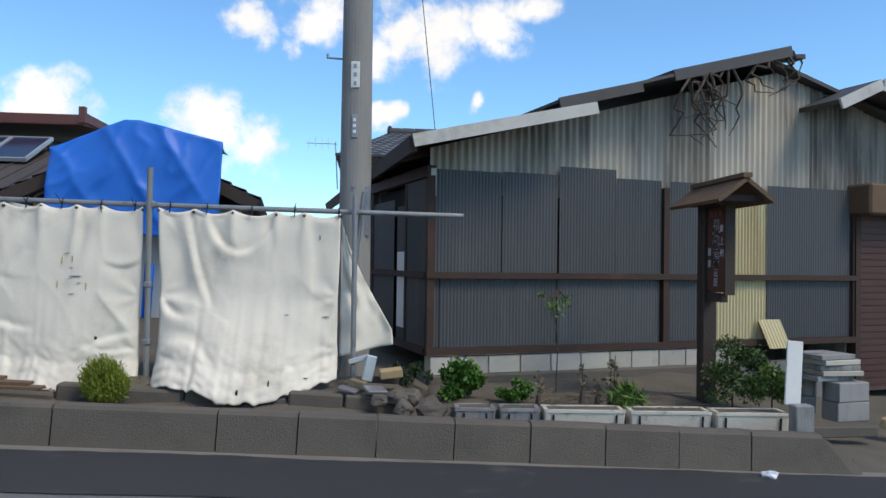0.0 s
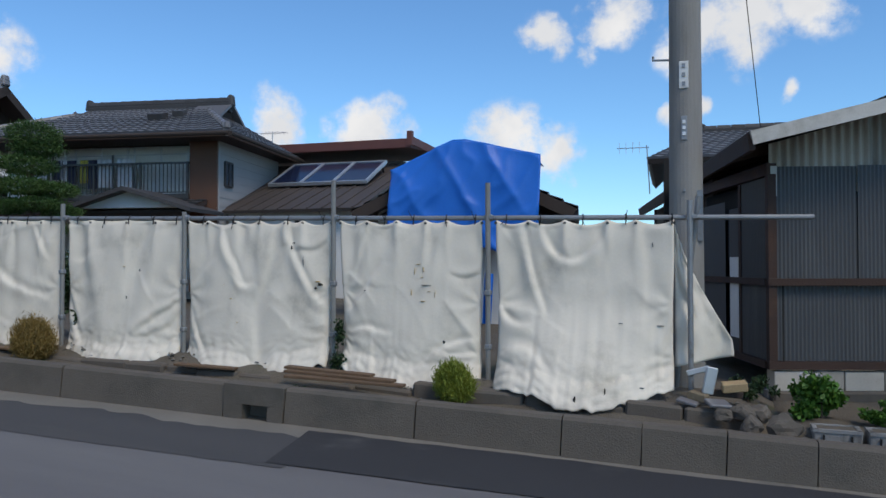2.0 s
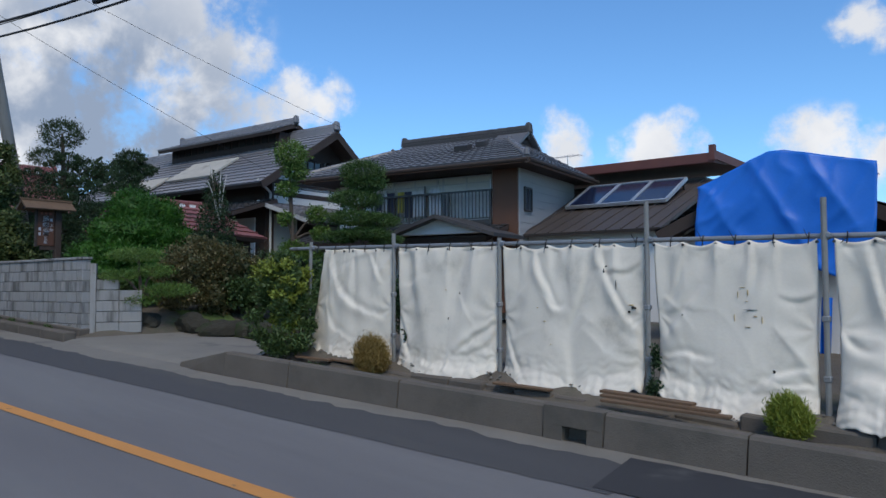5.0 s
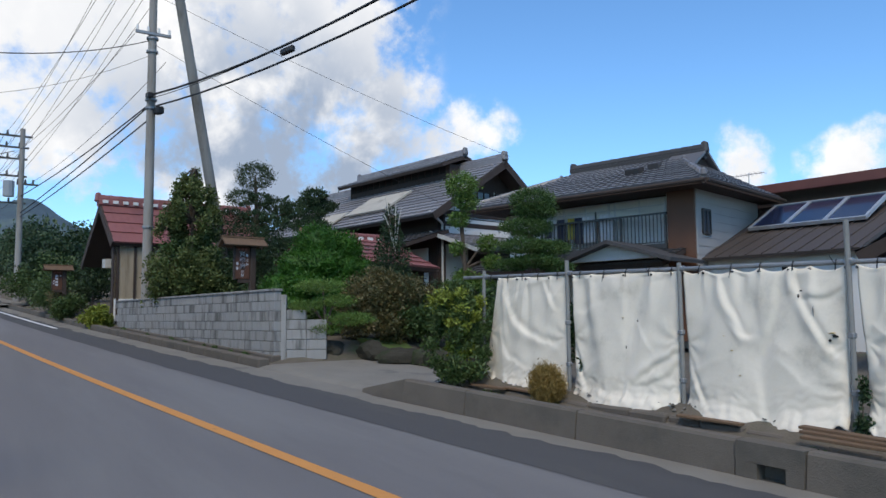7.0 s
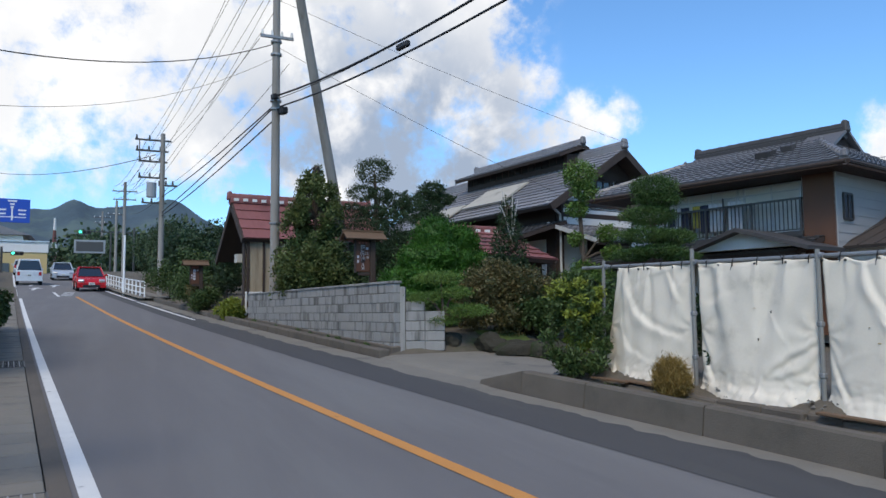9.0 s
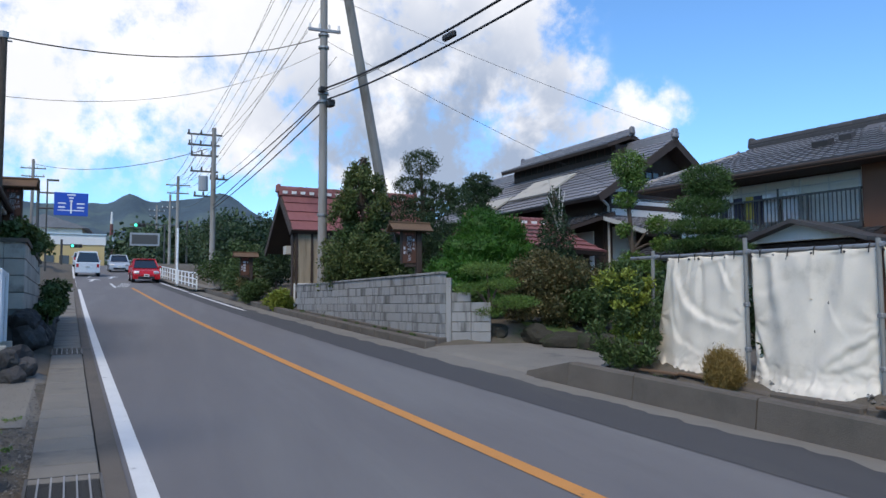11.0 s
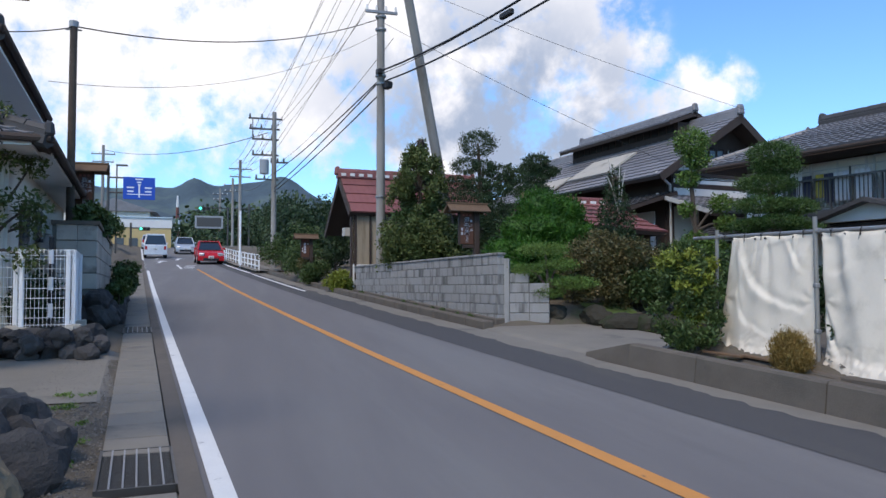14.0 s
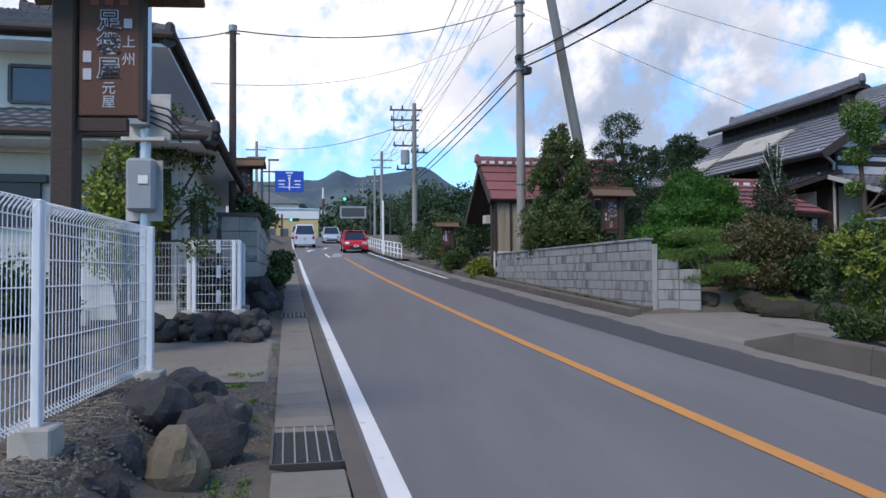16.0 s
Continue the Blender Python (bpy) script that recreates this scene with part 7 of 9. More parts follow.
# ---- wooden signposts with small roofs ----
def signpost(x, y, z, rz, scale, label, text, deep=0.0):
    s = thing("wooden_signpost", label, "signpost", x, y, z, rz, "wooden shop signposts")
    s.scale = (scale,) * 3
    part("post", boxes(((0, 0, 0.9 - deep / 2), (0.14, 0.14, 2.1 + deep), (0, 0, 0), 0.012)), "wood_dark", s)
    b = part("board", boxes(((0, -0.265, 1.42), (0.07, 0.37, 0.78), (0, 0, 0), 0.008)), "wood_sign", s)
    part("lower_arm", boxes(((0, -0.2, 0.98), (0.06, 0.34, 0.08))), "wood_dark", s)
    part("side_strip", boxes(((0, -0.46, 1.42), (0.09, 0.03, 0.82))), "wood_dark", s)
    bm = bmesh.new()
    slab(bm, (-0.26, 0.3, 1.84), (-0.26, -0.78, 1.84), (0.0, -0.78, 2.04), (0.0, 0.3, 2.04), 0.035)
    slab(bm, (0.26, 0.3, 1.84), (0.26, -0.78, 1.84), (0.0, -0.78, 2.04), (0.0, 0.3, 2.04), 0.035)
    part("roof", bm, "wood_brown", s, "small weathered wooden roof")
    part("ridge_board", boxes(((0, -0.24, 2.05), (0.08, 1.1, 0.04))), "wood_brown", s)
    part("rafters", boxes(((0, -0.66, 1.86), (0.4, 0.05, 0.05)), ((0, 0.16, 1.86), (0.4, 0.05, 0.05))), "wood_dark", s)
    for side in (1, -1):
        def glyph(ch, dy, dz, size, mat, lift, fat=0.0):
            cu = bpy.data.curves.new("letter", "FONT")
            cu.body, cu.size, cu.align_x, cu.align_y, cu.extrude = ch, size, "CENTER", "CENTER", 0.002
            cu.offset = fat
            cu.materials.append(M[mat])
            o = new("letter", cu)
            o.parent = b
            o.matrix_local = pose(side * (0.037 + lift), -0.265 + side * dy, 1.42 + dz, 90, 0, 90 * side)
        if text:
            for i, ch in enumerate("足袋屋"):
                glyph(ch, 0.0, 0.2 - 0.15 * i, 0.14, "ink_edge", 0.0, 0.006)
                glyph(ch, 0.0, 0.2 - 0.15 * i, 0.14, "ink_dark", 0.003)
            for i, ch in enumerate("元屋"):
                glyph(ch, 0.0, -0.22 - 0.085 * i, 0.085, "ink_edge", 0.0)
            for i, ch in enumerate("上州"):
                glyph(ch, 0.12, 0.07 - 0.11 * i, 0.085, "ink_edge", 0.0)
        else:
            for i in range(4):
                part("mark", boxes(((side * 0.037, -0.29, 1.6 - 0.12 * i), (0.006, 0.1, 0.09))), "ink_edge", b)
        # writing that cannot be read
        for yy, zz, sy, sz, mt in ((-0.13 * side, -0.02, 0.05, 0.07, "ink_edge"), (-0.13 * side, -0.13, 0.05, 0.07, "ink_edge"), (0.115 * side, 0.19, 0.05, 0.06, "ink_edge"),
                                   (-0.09, 0.33, 0.05, 0.05, "ink_red"), (0.0, 0.33, 0.05, 0.05, "ink_red"), (0.09, 0.33, 0.05, 0.05, "ink_red")):
            part("mark", boxes(((side * 0.037, -0.265 + yy, 1.42 + zz), (0.006, sy, sz))), mt, b)


signpost(2.69, 7.55, 0.2, 5, 1.05, "dark wooden shop signpost with small roof beside planters", True)
signpost(-18.5, 5.95, 1.5, 5, 1.0, "dark wooden shop signpost with small roof behind the wall", True)
signpost(-5.86, -2.23, 1.45, 178, 1.07, "tall dark wooden shop signpost beside the white fence", True, 1.0)
signpost(-19.2, -3.4, 2.35, 178, 0.95, "dark wooden shop signpost on the retaining wall", True)
signpost(-31.4, 3.3, 1.75, 5, 0.9, "small wooden signpost with roof among roadside shrubs", False)


# ---- poles and cables ----
def pole(name, label, x, y, z0, z1, r0, r1, lean=(0, 0), mat="pole_concrete"):
    p = thing(name, label, "utility pole", x, y, z0)
    part("shaft", tubes(((0, 0, -0.3), (lean[0], lean[1], z1 - z0), r0, r1), seg=16), mat, p)
    return p


def arms(p, items, mat="steel"):
    for z, l, off in items:
        a = part("crossarm", boxes(((off, 0, z), (0.08, l, 0.08))), mat, p)
        for e in (-0.45, -0.15, 0.15, 0.45):
            part("insulator", tubes(((off, l * e, z + 0.04), (off, l * e, z + 0.2), 0.05, 0.03), seg=6), "plaster_white", a)


p = pole("utility_pole", "tall concrete utility pole behind the garden wall", -23.3, 4.5, 1.2, 13.2, 0.15, 0.105)
arms(p, [(8.75, 1.0, 0.1), (11.2, 1.8, 0.1), (11.9, 1.8, 0.1)])
for zc in (6.5, 6.75, 8.2, 8.6, 3.0):
    part("band", tubes(((0, 0, zc), (0, 0, zc + 0.06), 0.17), seg=12), "steel", p)
part("cable_box", boxes(((0.3, 0.15, 6.42), (0.6, 0.2, 0.22), (0, 10, 0), 0.04), ((0.25, -0.1, 6.85), (0.4, 0.16, 0.16), (0, 10, 0), 0.03)), "wire", p)
pole("brace_pole", "leaning concrete brace pole beside the utility pole", -24.3, 7.45, 1.3, 13.0, 0.17, 0.13, (2.8, -3.1))
p = pole("utility_pole", "far utility pole with crossarms and transformer", -44.7, 2.65, 2.4, 11.5, 0.17, 0.12)
for zc, l, oy in ((8.7, 1.9, -0.5), (8.1, 1.7, -0.55), (7.5, 1.5, -0.5), (6.6, 1.5, -0.5), (5.2, 1.3, -0.4), (6.2, 1.0, 0.3)):
    a = part("crossarm", boxes(((0, oy, zc), (0.09, l, 0.09))), "alu", p)
    for e in (-0.45, -0.1, 0.25):
        part("insulator", tubes(((0, oy + l * e, zc + 0.04), (0, oy + l * e, zc + 0.26), 0.06, 0.04), seg=6), "alu", a)
for zc in (7.8, 8.4):
    part("bracket_frame", tubes(((0, -0.05, zc - 0.3), (0, -1.2, zc - 0.25), 0.03), ((0, -1.2, zc - 0.3), (0, -1.2, zc + 0.3), 0.03), seg=5), "alu", p)
part("transformer", tubes(((0.1, -0.55, 5.5), (0.1, -0.55, 6.3), 0.26), seg=12), "grey_plastic", p, "grey transformer can")
for x, y, z0, z1 in ((-69.7, 1.3, 4.0, 12.7), (-88, 0.9, 5.4, 13.6), (-105, -0.5, 6.5, 14.5), (-73.8, -10.5, 4.4, 14.2)):
    p = pole("utility_pole", "distant utility pole with crossarms beside the road", x, y, z0, z1, 0.16, 0.12)
    arms(p, [(z1 - z0 - 0.8, 2.0, 0), (z1 - z0 - 1.5, 1.8, 0)], "alu")
p = pole("thin_pole", "slim weathered wooden pole beside the retaining wall", -17.0, -3.05, 1.2, 6.75, 0.085, 0.07, mat="bark")
part("cap", tubes(((0, 0, 5.5), (0, 0, 5.62), 0.09), ((0, -0.15, 5.45), (0, 0.15, 5.45), 0.02), seg=8), "steel", p)


def cable(label, p, q, sag, r=0.012, n=14, mat="wire", group="overhead cables"):
    p, q = Vector(p), Vector(q)
    cu = bpy.data.curves.new("overhead_cable", "CURVE")
    cu.dimensions, cu.bevel_depth, cu.bevel_resolution = "3D", r, 1
    sp = cu.splines.new("POLY")
    sp.points.add(n)
    for i in range(n + 1):
        u = i / n
        v = p.lerp(q, u) - Vector((0, 0, 4 * sag * u * (1 - u)))
        sp.points[i].co = (*v, 1)
    cu.materials.append(M[mat])
    tagged(new("overhead_cable", cu), label, "cable", group)


cable("thick black cable strung between utility poles", (-23.1, 4.5, 8.1), (-0.9, 7.9, 8.2), 0.75, 0.028)
cable("thick black cable strung between utility poles", (-22.9, 4.55, 7.72), (-0.9, 7.9, 7.6), 0.62, 0.024)
cable("thin cable twisted along a thick cable", (-23.1, 4.5, 8.0), (-0.9, 7.9, 8.28), 0.72, 0.01)
for z, w, s in ((7.85, 7.97, 0.15), (7.8, 7.1, 0.1), (7.4, 6.9, 0.12)):
    cable("black cable running to the far utility pole", (-23.3, 4.45, z), (-44.7, 2.65, w), s, 0.022)
for y0, z0, z1 in ((-0.8, 12.4, 11.0), (-0.3, 12.5, 11.1), (0.3, 12.5, 11.1), (0.8, 12.4, 11.0), (-0.7, 13.1, 10.4), (0.0, 13.2, 10.4), (0.7, 13.1, 10.4), (-0.5, 9.9, 10.0), (0.4, 9.2, 8.7)):
    cable("thin power line between utility poles", (-23.3, 4.5 + y0, z0), (-44.7, 2.65 + y0 * 1.1, z1), 0.35, 0.009)
    cable("thin power line along the far poles", (-44.7, 2.65 + y0 * 1.1, z1), (-69.7, 1.3 + y0, z1 + 1.3), 0.5, 0.012)
cable("black service cable crossing the road", (-17.0, -3.05, 6.72), (-23.3, 4.4, 9.75), 0.5, 0.014)
cable("thin service wire crossing the road", (-17.5, -3.6, 5.7), (-23.3, 4.4, 9.3), 0.7, 0.006)
cable("service cable from the house to the slim pole", (-14.0, -4.5, 5.6), (-17.0, -3.05, 6.7), 0.1, 0.012)
cable("far cable crossing over the road", (-73.8, -10.5, 13.8), (-44.7, 2.3, 10.3), 0.8, 0.02)
cable("thin wire from pole to farmhouse", (-23.3, 4.5, 9.7), (-20.4, 12.6, 5.2), 0.1, 0.006)
cable("thin wire from pole to house", (-23.3, 4.5, 11.2), (-20.9, 15.9, 7.1), 0.15, 0.006)
bx = thing("cable_closure", "black cable junction closure hanging on the cables", "cable box", -15.6, 5.68, 7.34)
part("case", boxes(((0, 0, 0), (0.5, 0.12, 0.14), (0, 3, 8), 0.03)), "wire", bx)


# ---- near side: white mesh fences, stones, service pole ----
def mesh_fence(label, x, y, z, rz, length, height, posts, pitch=0.05):
    f = thing("mesh_fence", label, "fence", x, y, z, rz, "white mesh fences")
    v, fc = [], []

    def bar(p, q, r):
        p, q = Vector(p), Vector(q)
        d = (q - p).normalized()
        s = d.cross(Vector((0, 1, 0) if abs(d.y) < 0.9 else (1, 0, 0))).normalized() * r
        t = d.cross(s).normalized() * r
        k = len(v)
        for e in (p, q):
            for w in (s, t, -s, -t):
                v.append(e + w)
        for i in range(4):
            fc.append((k + i, k + (i + 1) % 4, k + 4 + (i + 1) % 4, k + 4 + i))
    n = int(length / pitch)
    for i in range(n + 1):
        xx = length * i / n
        pts = [(xx, -0.045, 0.07), (xx, 0.0, 0.03), (xx, 0, height - 0.06), (xx, 0.045, height), (xx, 0.0, height + 0.01), (xx, -0.04, height - 0.04)]
        for a, b in zip(pts, pts[1:]):
            bar(a, b, 0.0026)
    raw("wire_mesh", v, fc, "white_paint", f)
    for j, zz in enumerate([0.06, 0.16, 0.3, 0.44, 0.58, 0.72, 0.86, 1.0, height - 0.08, height]):
        for dy in (0.0,):
            v, fc = [], []
            bar((0, dy - 0.006, zz), (length, dy - 0.006, zz), 0.004)
            raw("horizontal_wire", v, fc, "white_paint", f)
    for px in posts:
        po = part("post", boxes(((px, 0.03, height / 2), (0.06, 0.045, height + 0.02), (0, 0, 0), 0.006)), "white_paint", f)
        part("footing", boxes(((px, 0.03, -0.08), (0.2, 0.2, 0.22), (0, 0, 0), 0.01)), "concrete_pale", po, "pale concrete footing")
    return f


mesh_fence("white welded mesh fence on concrete footings above stones", -6.83, -1.97, 0.72, 1.3, 5.2, 1.15, (0.03, 2.22, 5.1))
mesh_fence("white mesh fence across the neighbouring plot", -12.78, -6.3, 0.92, 90, 3.4, 1.08, (0.05, 1.7, 3.3))
mesh_fence("short white mesh fence panel above the low stone wall", -12.6, -2.92, 0.9, 90, 0.7, 1.13, (0.04, 0.64))
mesh_fence("short return of white mesh fence beside the drain covers", -14.3, -2.42, 0.93, 6.5, 1.7, 1.1, (0.05, 1.64), 0.03)

big = [(-5.95, -1.66, 0.6, 0.5, 0.42, 0.36), (-6.75, -1.62, 0.56, 0.42, 0.4, 0.4), (-5.15, -1.72, 0.42, 0.42, 0.36, 0.36), (-5.75, -1.3, 0.38, 0.5, 0.26, 0.42), (-6.45, -1.32, 0.42, 0.42, 0.3, 0.34),
       (-4.9, -2.02, 0.36, 0.3, 0.26, 0.2), (-6.15, -1.45, 0.4, 0.4, 0.34, 0.44), (-7.15, -1.65, 0.5, 0.38, 0.34, 0.3), (-4.6, -1.6, 0.36, 0.36, 0.3, 0.26), (-4.2, -1.75, 0.34, 0.4, 0.34, 0.28), (-3.6, -1.7, 0.3, 0.45, 0.36, 0.3)]
stones("field_stone", "dark rough volcanic stone piled below the white fence", big, "stones below the white fence", seed=11)
stones("field_stone", "tan flat-faced stone set among dark stones", [(-5.25, -1.38, 0.36, 0.34, 0.3, 0.5)], "stones below the white fence", "stone_tan", 23)
far_st = []
rng = random.Random(71)
for i in range(20):
    far_st.append((-11.7 - rng.uniform(0, 0.5), -3.4 + 0.085 * i, 0.6 + 0.11 * (i % 3) + rng.uniform(-0.03, 0.04), rng.uniform(0.22, 0.36), rng.uniform(0.2, 0.32), rng.uniform(0.18, 0.28)))
far_st += [(-12.3, -1.95, 0.74, 0.6, 0.46, 0.44), (-12.2, -3.6, 0.74, 0.8, 0.5, 0.42), (-12.5, -2.7, 0.78, 0.5, 0.4, 0.3)]
stones("field_stone", "dark rounded stone in the low wall under the fence", far_st, "stones below the far fence", seed=37)


def gravel(name, label, x0, x1, y0, y1, n, lo, hi, seed, mat="gravel"):
    rng = random.Random(seed)
    v, f = [], []
    for _ in range(n):
        x, y = rng.uniform(x0, x1), rng.uniform(y0, y1)
        z = ground_z(x, y) + 0.004
        s = rng.uniform(lo, hi)
        k = len(v)
        a = rng.uniform(0, 6.28)
        for j in range(5):
            t = a + j * 1.2566
            v.append((x + math.cos(t) * s * rng.uniform(0.7, 1.1), y + math.sin(t) * s * rng.uniform(0.6, 1.0), z))
        v.append((x, y, z + s * rng.uniform(0.5, 0.9)))
        f += [(k + j, k + (j + 1) % 5, k + 5) for j in range(5)]
    tagged(raw(name, v, f, mat), label, "gravel", kind="stuff")


gravel("gravel", "loose grey gravel and chips beside the drain covers", -11.5, -3.6, -2.1, -0.95, 5000, 0.006, 0.02, 5)
gravel("gravel", "loose gravel under the white fence", -8.5, -3.6, -3.4, -1.6, 7000, 0.006, 0.022, 6)
gravel("rubble", "small rubble and chips along the fence foot", -10, -0.3, 5.6, 7.2, 1800, 0.008, 0.035, 7)
gravel("rubble", "small rubble on the earth before the shed", 0.0, 6, 6.4, 8.6, 1500, 0.008, 0.03, 8)


def build_service_pole():
    p = thing("service_pole", "galvanised service pole carrying an electricity meter box", "service pole", -7.35, -2.14, 0.5)
    part("pipe", tubes(((0, 0, -0.2), (0, 0, 3.6), 0.045), seg=14), "alu_bright", p)
    part("black_sleeve", tubes(((-0.02, -0.08, -0.1), (-0.02, -0.08, 1.6), 0.035), ((-0.04, -0.08, 1.6), (-0.04, -0.08, 3.4), 0.016), seg=10), "wire", p)
    m = part("meter_box", boxes(((0.1, 0.0, 1.76), (0.14, 0.23, 0.45), (0, 0, 0), 0.025)), "grey_plastic", p, "grey electricity meter box")
    part("back_plate", boxes(((0.02, 0.0, 1.72), (0.03, 0.3, 0.52))), "fascia_pale", m)
    part("meter_window", boxes(((0.175, 0.03, 1.8), (0.012, 0.08, 0.07))), "plaster_white", m)
    u = part("upper_box", boxes(((0.08, -0.03, 2.38), (0.12, 0.17, 0.24), (0, 0, 0), 0.015)), "grey_plastic", p)
    part("upper_plate", boxes(((0.0, 0.04, 2.36), (0.03, 0.34, 0.4)), ((0.02, 0.0, 2.16), (0.14, 0.36, 0.03))), "fascia_pale", u)
    for i in range(4):
        bm = bmesh.new()
        limb(bm, [(0.08, 0.06, 2.45 - 0.05 * i), (0.06, 0.2, 2.42 - 0.06 * i), (0.0, 0.3, 2.3 - 0.05 * i)], 0.008, 0.008, 5)
        part("cable", bm, "wire", u)


build_service_pole()


def build_house_cream():
    h = thing("house", "cream plaster two-storey house with grey tiled hip roofs", "house", -13.0, -3.95, 0.85, RZ)
    # lower storey, nearer the road
    part("wall", boxes(((-0.1, -3.45, 1.3), (0.1, 8.3, 2.7)), ((-4.6, 0.7, 1.3), (9.0, 0.1, 2.7)), ((-9.1, -3.6, 1.3), (0.1, 8.0, 2.7)), ((-4.6, -7.6, 1.3), (9.0, 0.1, 2.7))), "plaster", h, "cream plaster wall")
    part("upper_wall", boxes(((0.0, -4.0, 3.5), (0.1, 7.6, 1.9)), ((-2.7, -0.15, 3.5), (5.5, 0.1, 1.9)), ((-5.4, -4.0, 3.5), (0.1, 7.6, 1.9)), ((-2.7, -7.7, 3.5), (5.5, 0.1, 1.9))), "plaster", h)
    ze, zr = 4.28, 5.5
    a, b, c, d = (0.75, 0.7, ze), (-5.4, 0.7, ze), (-5.4, -8.4, ze), (0.75, -8.4, ze)
    r0, r1 = (-2.3, -2.3, zr), (-2.3, -5.4, zr)
    tile_roof("roof", d, a, r0, r1, h, "tile_grey")
    tile_roof("roof", a, b, r0, r0, h, "tile_grey")
    tile_roof("roof", b, c, r1, r0, h, "tile_grey")
    ridge(h, Vector(a) + Vector((0, 0, 0.06)), Vector(r0) + Vector((0, 0, 0.1)), "tile_dark", 0.09)
    part("soffit", boxes(((-2.3, -3.85, ze - 0.15), (6.0, 9.0, 0.05))), "white_paint", h)
    part("gutter", tubes(((0.8, 0.75, ze - 0.02), (-5.4, 0.75, ze - 0.02), 0.06), ((0.8, 0.75, ze - 0.02), (0.8, -8.4, ze - 0.02), 0.06)), "wood_dark", h)
    zl = 2.75
    tile_roof("pent_roof", (0.9, -8.6, zl), (0.9, 1.35, zl), (-0.05, 0.0, zl + 0.5), (-0.05, -7.6, zl + 0.5), h, "tile_grey")
    tile_roof("pent_roof", (0.9, 1.35, zl), (-9.8, 1.35, zl), (-9.2, -0.1, zl + 0.55), (-0.05, -0.1, zl + 0.55), h, "tile_grey")
    ridge(h, (0.95, 1.38, zl + 0.08), (-0.05, -0.05, zl + 0.58), "tile_dark", 0.09)
    part("pent_soffit", boxes(((0.4, -3.7, zl - 0.1), (0.95, 9.7, 0.05)), ((-4.9, 0.9, zl - 0.1), (9.8, 0.85, 0.05))), "white_paint", h)
    part("pent_gutter", tubes(((0.95, 1.4, zl - 0.03), (-9.8, 1.4, zl - 0.03), 0.06), ((0.95, 1.4, zl - 0.03), (0.95, -8.6, zl - 0.03), 0.06)), "wood_dark", h)
    window(h, (0.06, -1.42, 3.6), 0.62, 0.56, "+x", 0, "alu")
    window(h, (-0.05, -0.62, 1.75), 0.34, 0.75, "+x", 0, "wood_dark")
    sh = part("shutter_window", boxes(((0.0, -1.95, 1.75), (0.08, 1.3, 0.7)), ((0.02, -1.95, 2.15), (0.14, 1.5, 0.12))), "alu", h, "grey rolling shutter over a window")
    part("door_recess", boxes(((-0.04, 0.3, 1.3), (0.06, 0.62, 2.1))), "wood_dark", h, "dark wooden sliding door")
    for x, w, hh, z in ((-1.7, 0.9, 0.9, 1.5), (-3.6, 0.6, 0.5, 1.8)):
        o = part("window", boxes(((x, 0.77, z), (w, 0.05, hh)), ((x, 0.78, z + hh / 2), (w + 0.1, 0.1, 0.06)), ((x, 0.78, z - hh / 2), (w + 0.1, 0.1, 0.06))), "alu", h)
        part("pane", boxes(((x, 0.8, z), (w - 0.1, 0.02, hh - 0.1))), "glass", o)
    part("vent_hood", boxes(((-5.0, 0.82, 1.9), (0.3, 0.15, 0.3))), "alu_bright", h)


build_house_cream()
cl = []
rng = random.Random(81)
for i in range(26):
    h = rng.random()
    cl.append((rng.uniform(-0.6, 0.6), rng.uniform(-0.85, 0.85) * (1 - 0.35 * h), 0.9 + 2.3 * h, 0.28, 0.28, 0.24))
tree("house_tree", "loose olive green tree before the cream house", -13.2, -3.55, 0.8, [(0, 0, -0.2, 0.05), (0.1, 0, 1.2, 0.04), (0, 0.1, 3.0, 0.012)], cl, 6500, 0.085, "leaf_olive", 82, shell=0.2, long=2.2)
tree("house_shrub", "olive green shrub before the cream house", -10.6, -3.3, 0.7, [(0, 0, -0.2, 0.05), (0.0, 0, 1.5, 0.03)], scatter(83, 14, 0, 0, 1.5, 0.5, 0.45, 0.9, 0.2, 0.35), 2600, 0.085, "leaf_yellow", 84, "bush", shell=0.2, long=2.2)

for i, (x, y, w, h, lf) in enumerate([(-13.6, -2.9, 0.6, 0.75, "leaf_dark"), (-13.5, -3.9, 0.7, 0.8, "leaf"), (-13.5, -5.0, 0.7, 0.8, "leaf_dark"), (-9.3, -3.9, 0.6, 0.6, "leaf_dark"), (-8.0, -4.3, 0.7, 0.6, "leaf_dark"), (-10.2, -4.7, 0.7, 0.8, "leaf")]):
    tree("shrub", "dark green shrub growing behind the white mesh fence", x, y, 0.75, [(0, 0, -0.3, 0.03), (0, 0, h * 0.6, 0.02)], scatter(600 + i, 12, 0, 0, h * 0.7, w * 0.7, w * 0.7, h * 0.5, w * 0.3, w * 0.45), 3000, 0.07, lf, 620 + i, "shrub", limbs=False, group="shrubs behind the mesh fence")

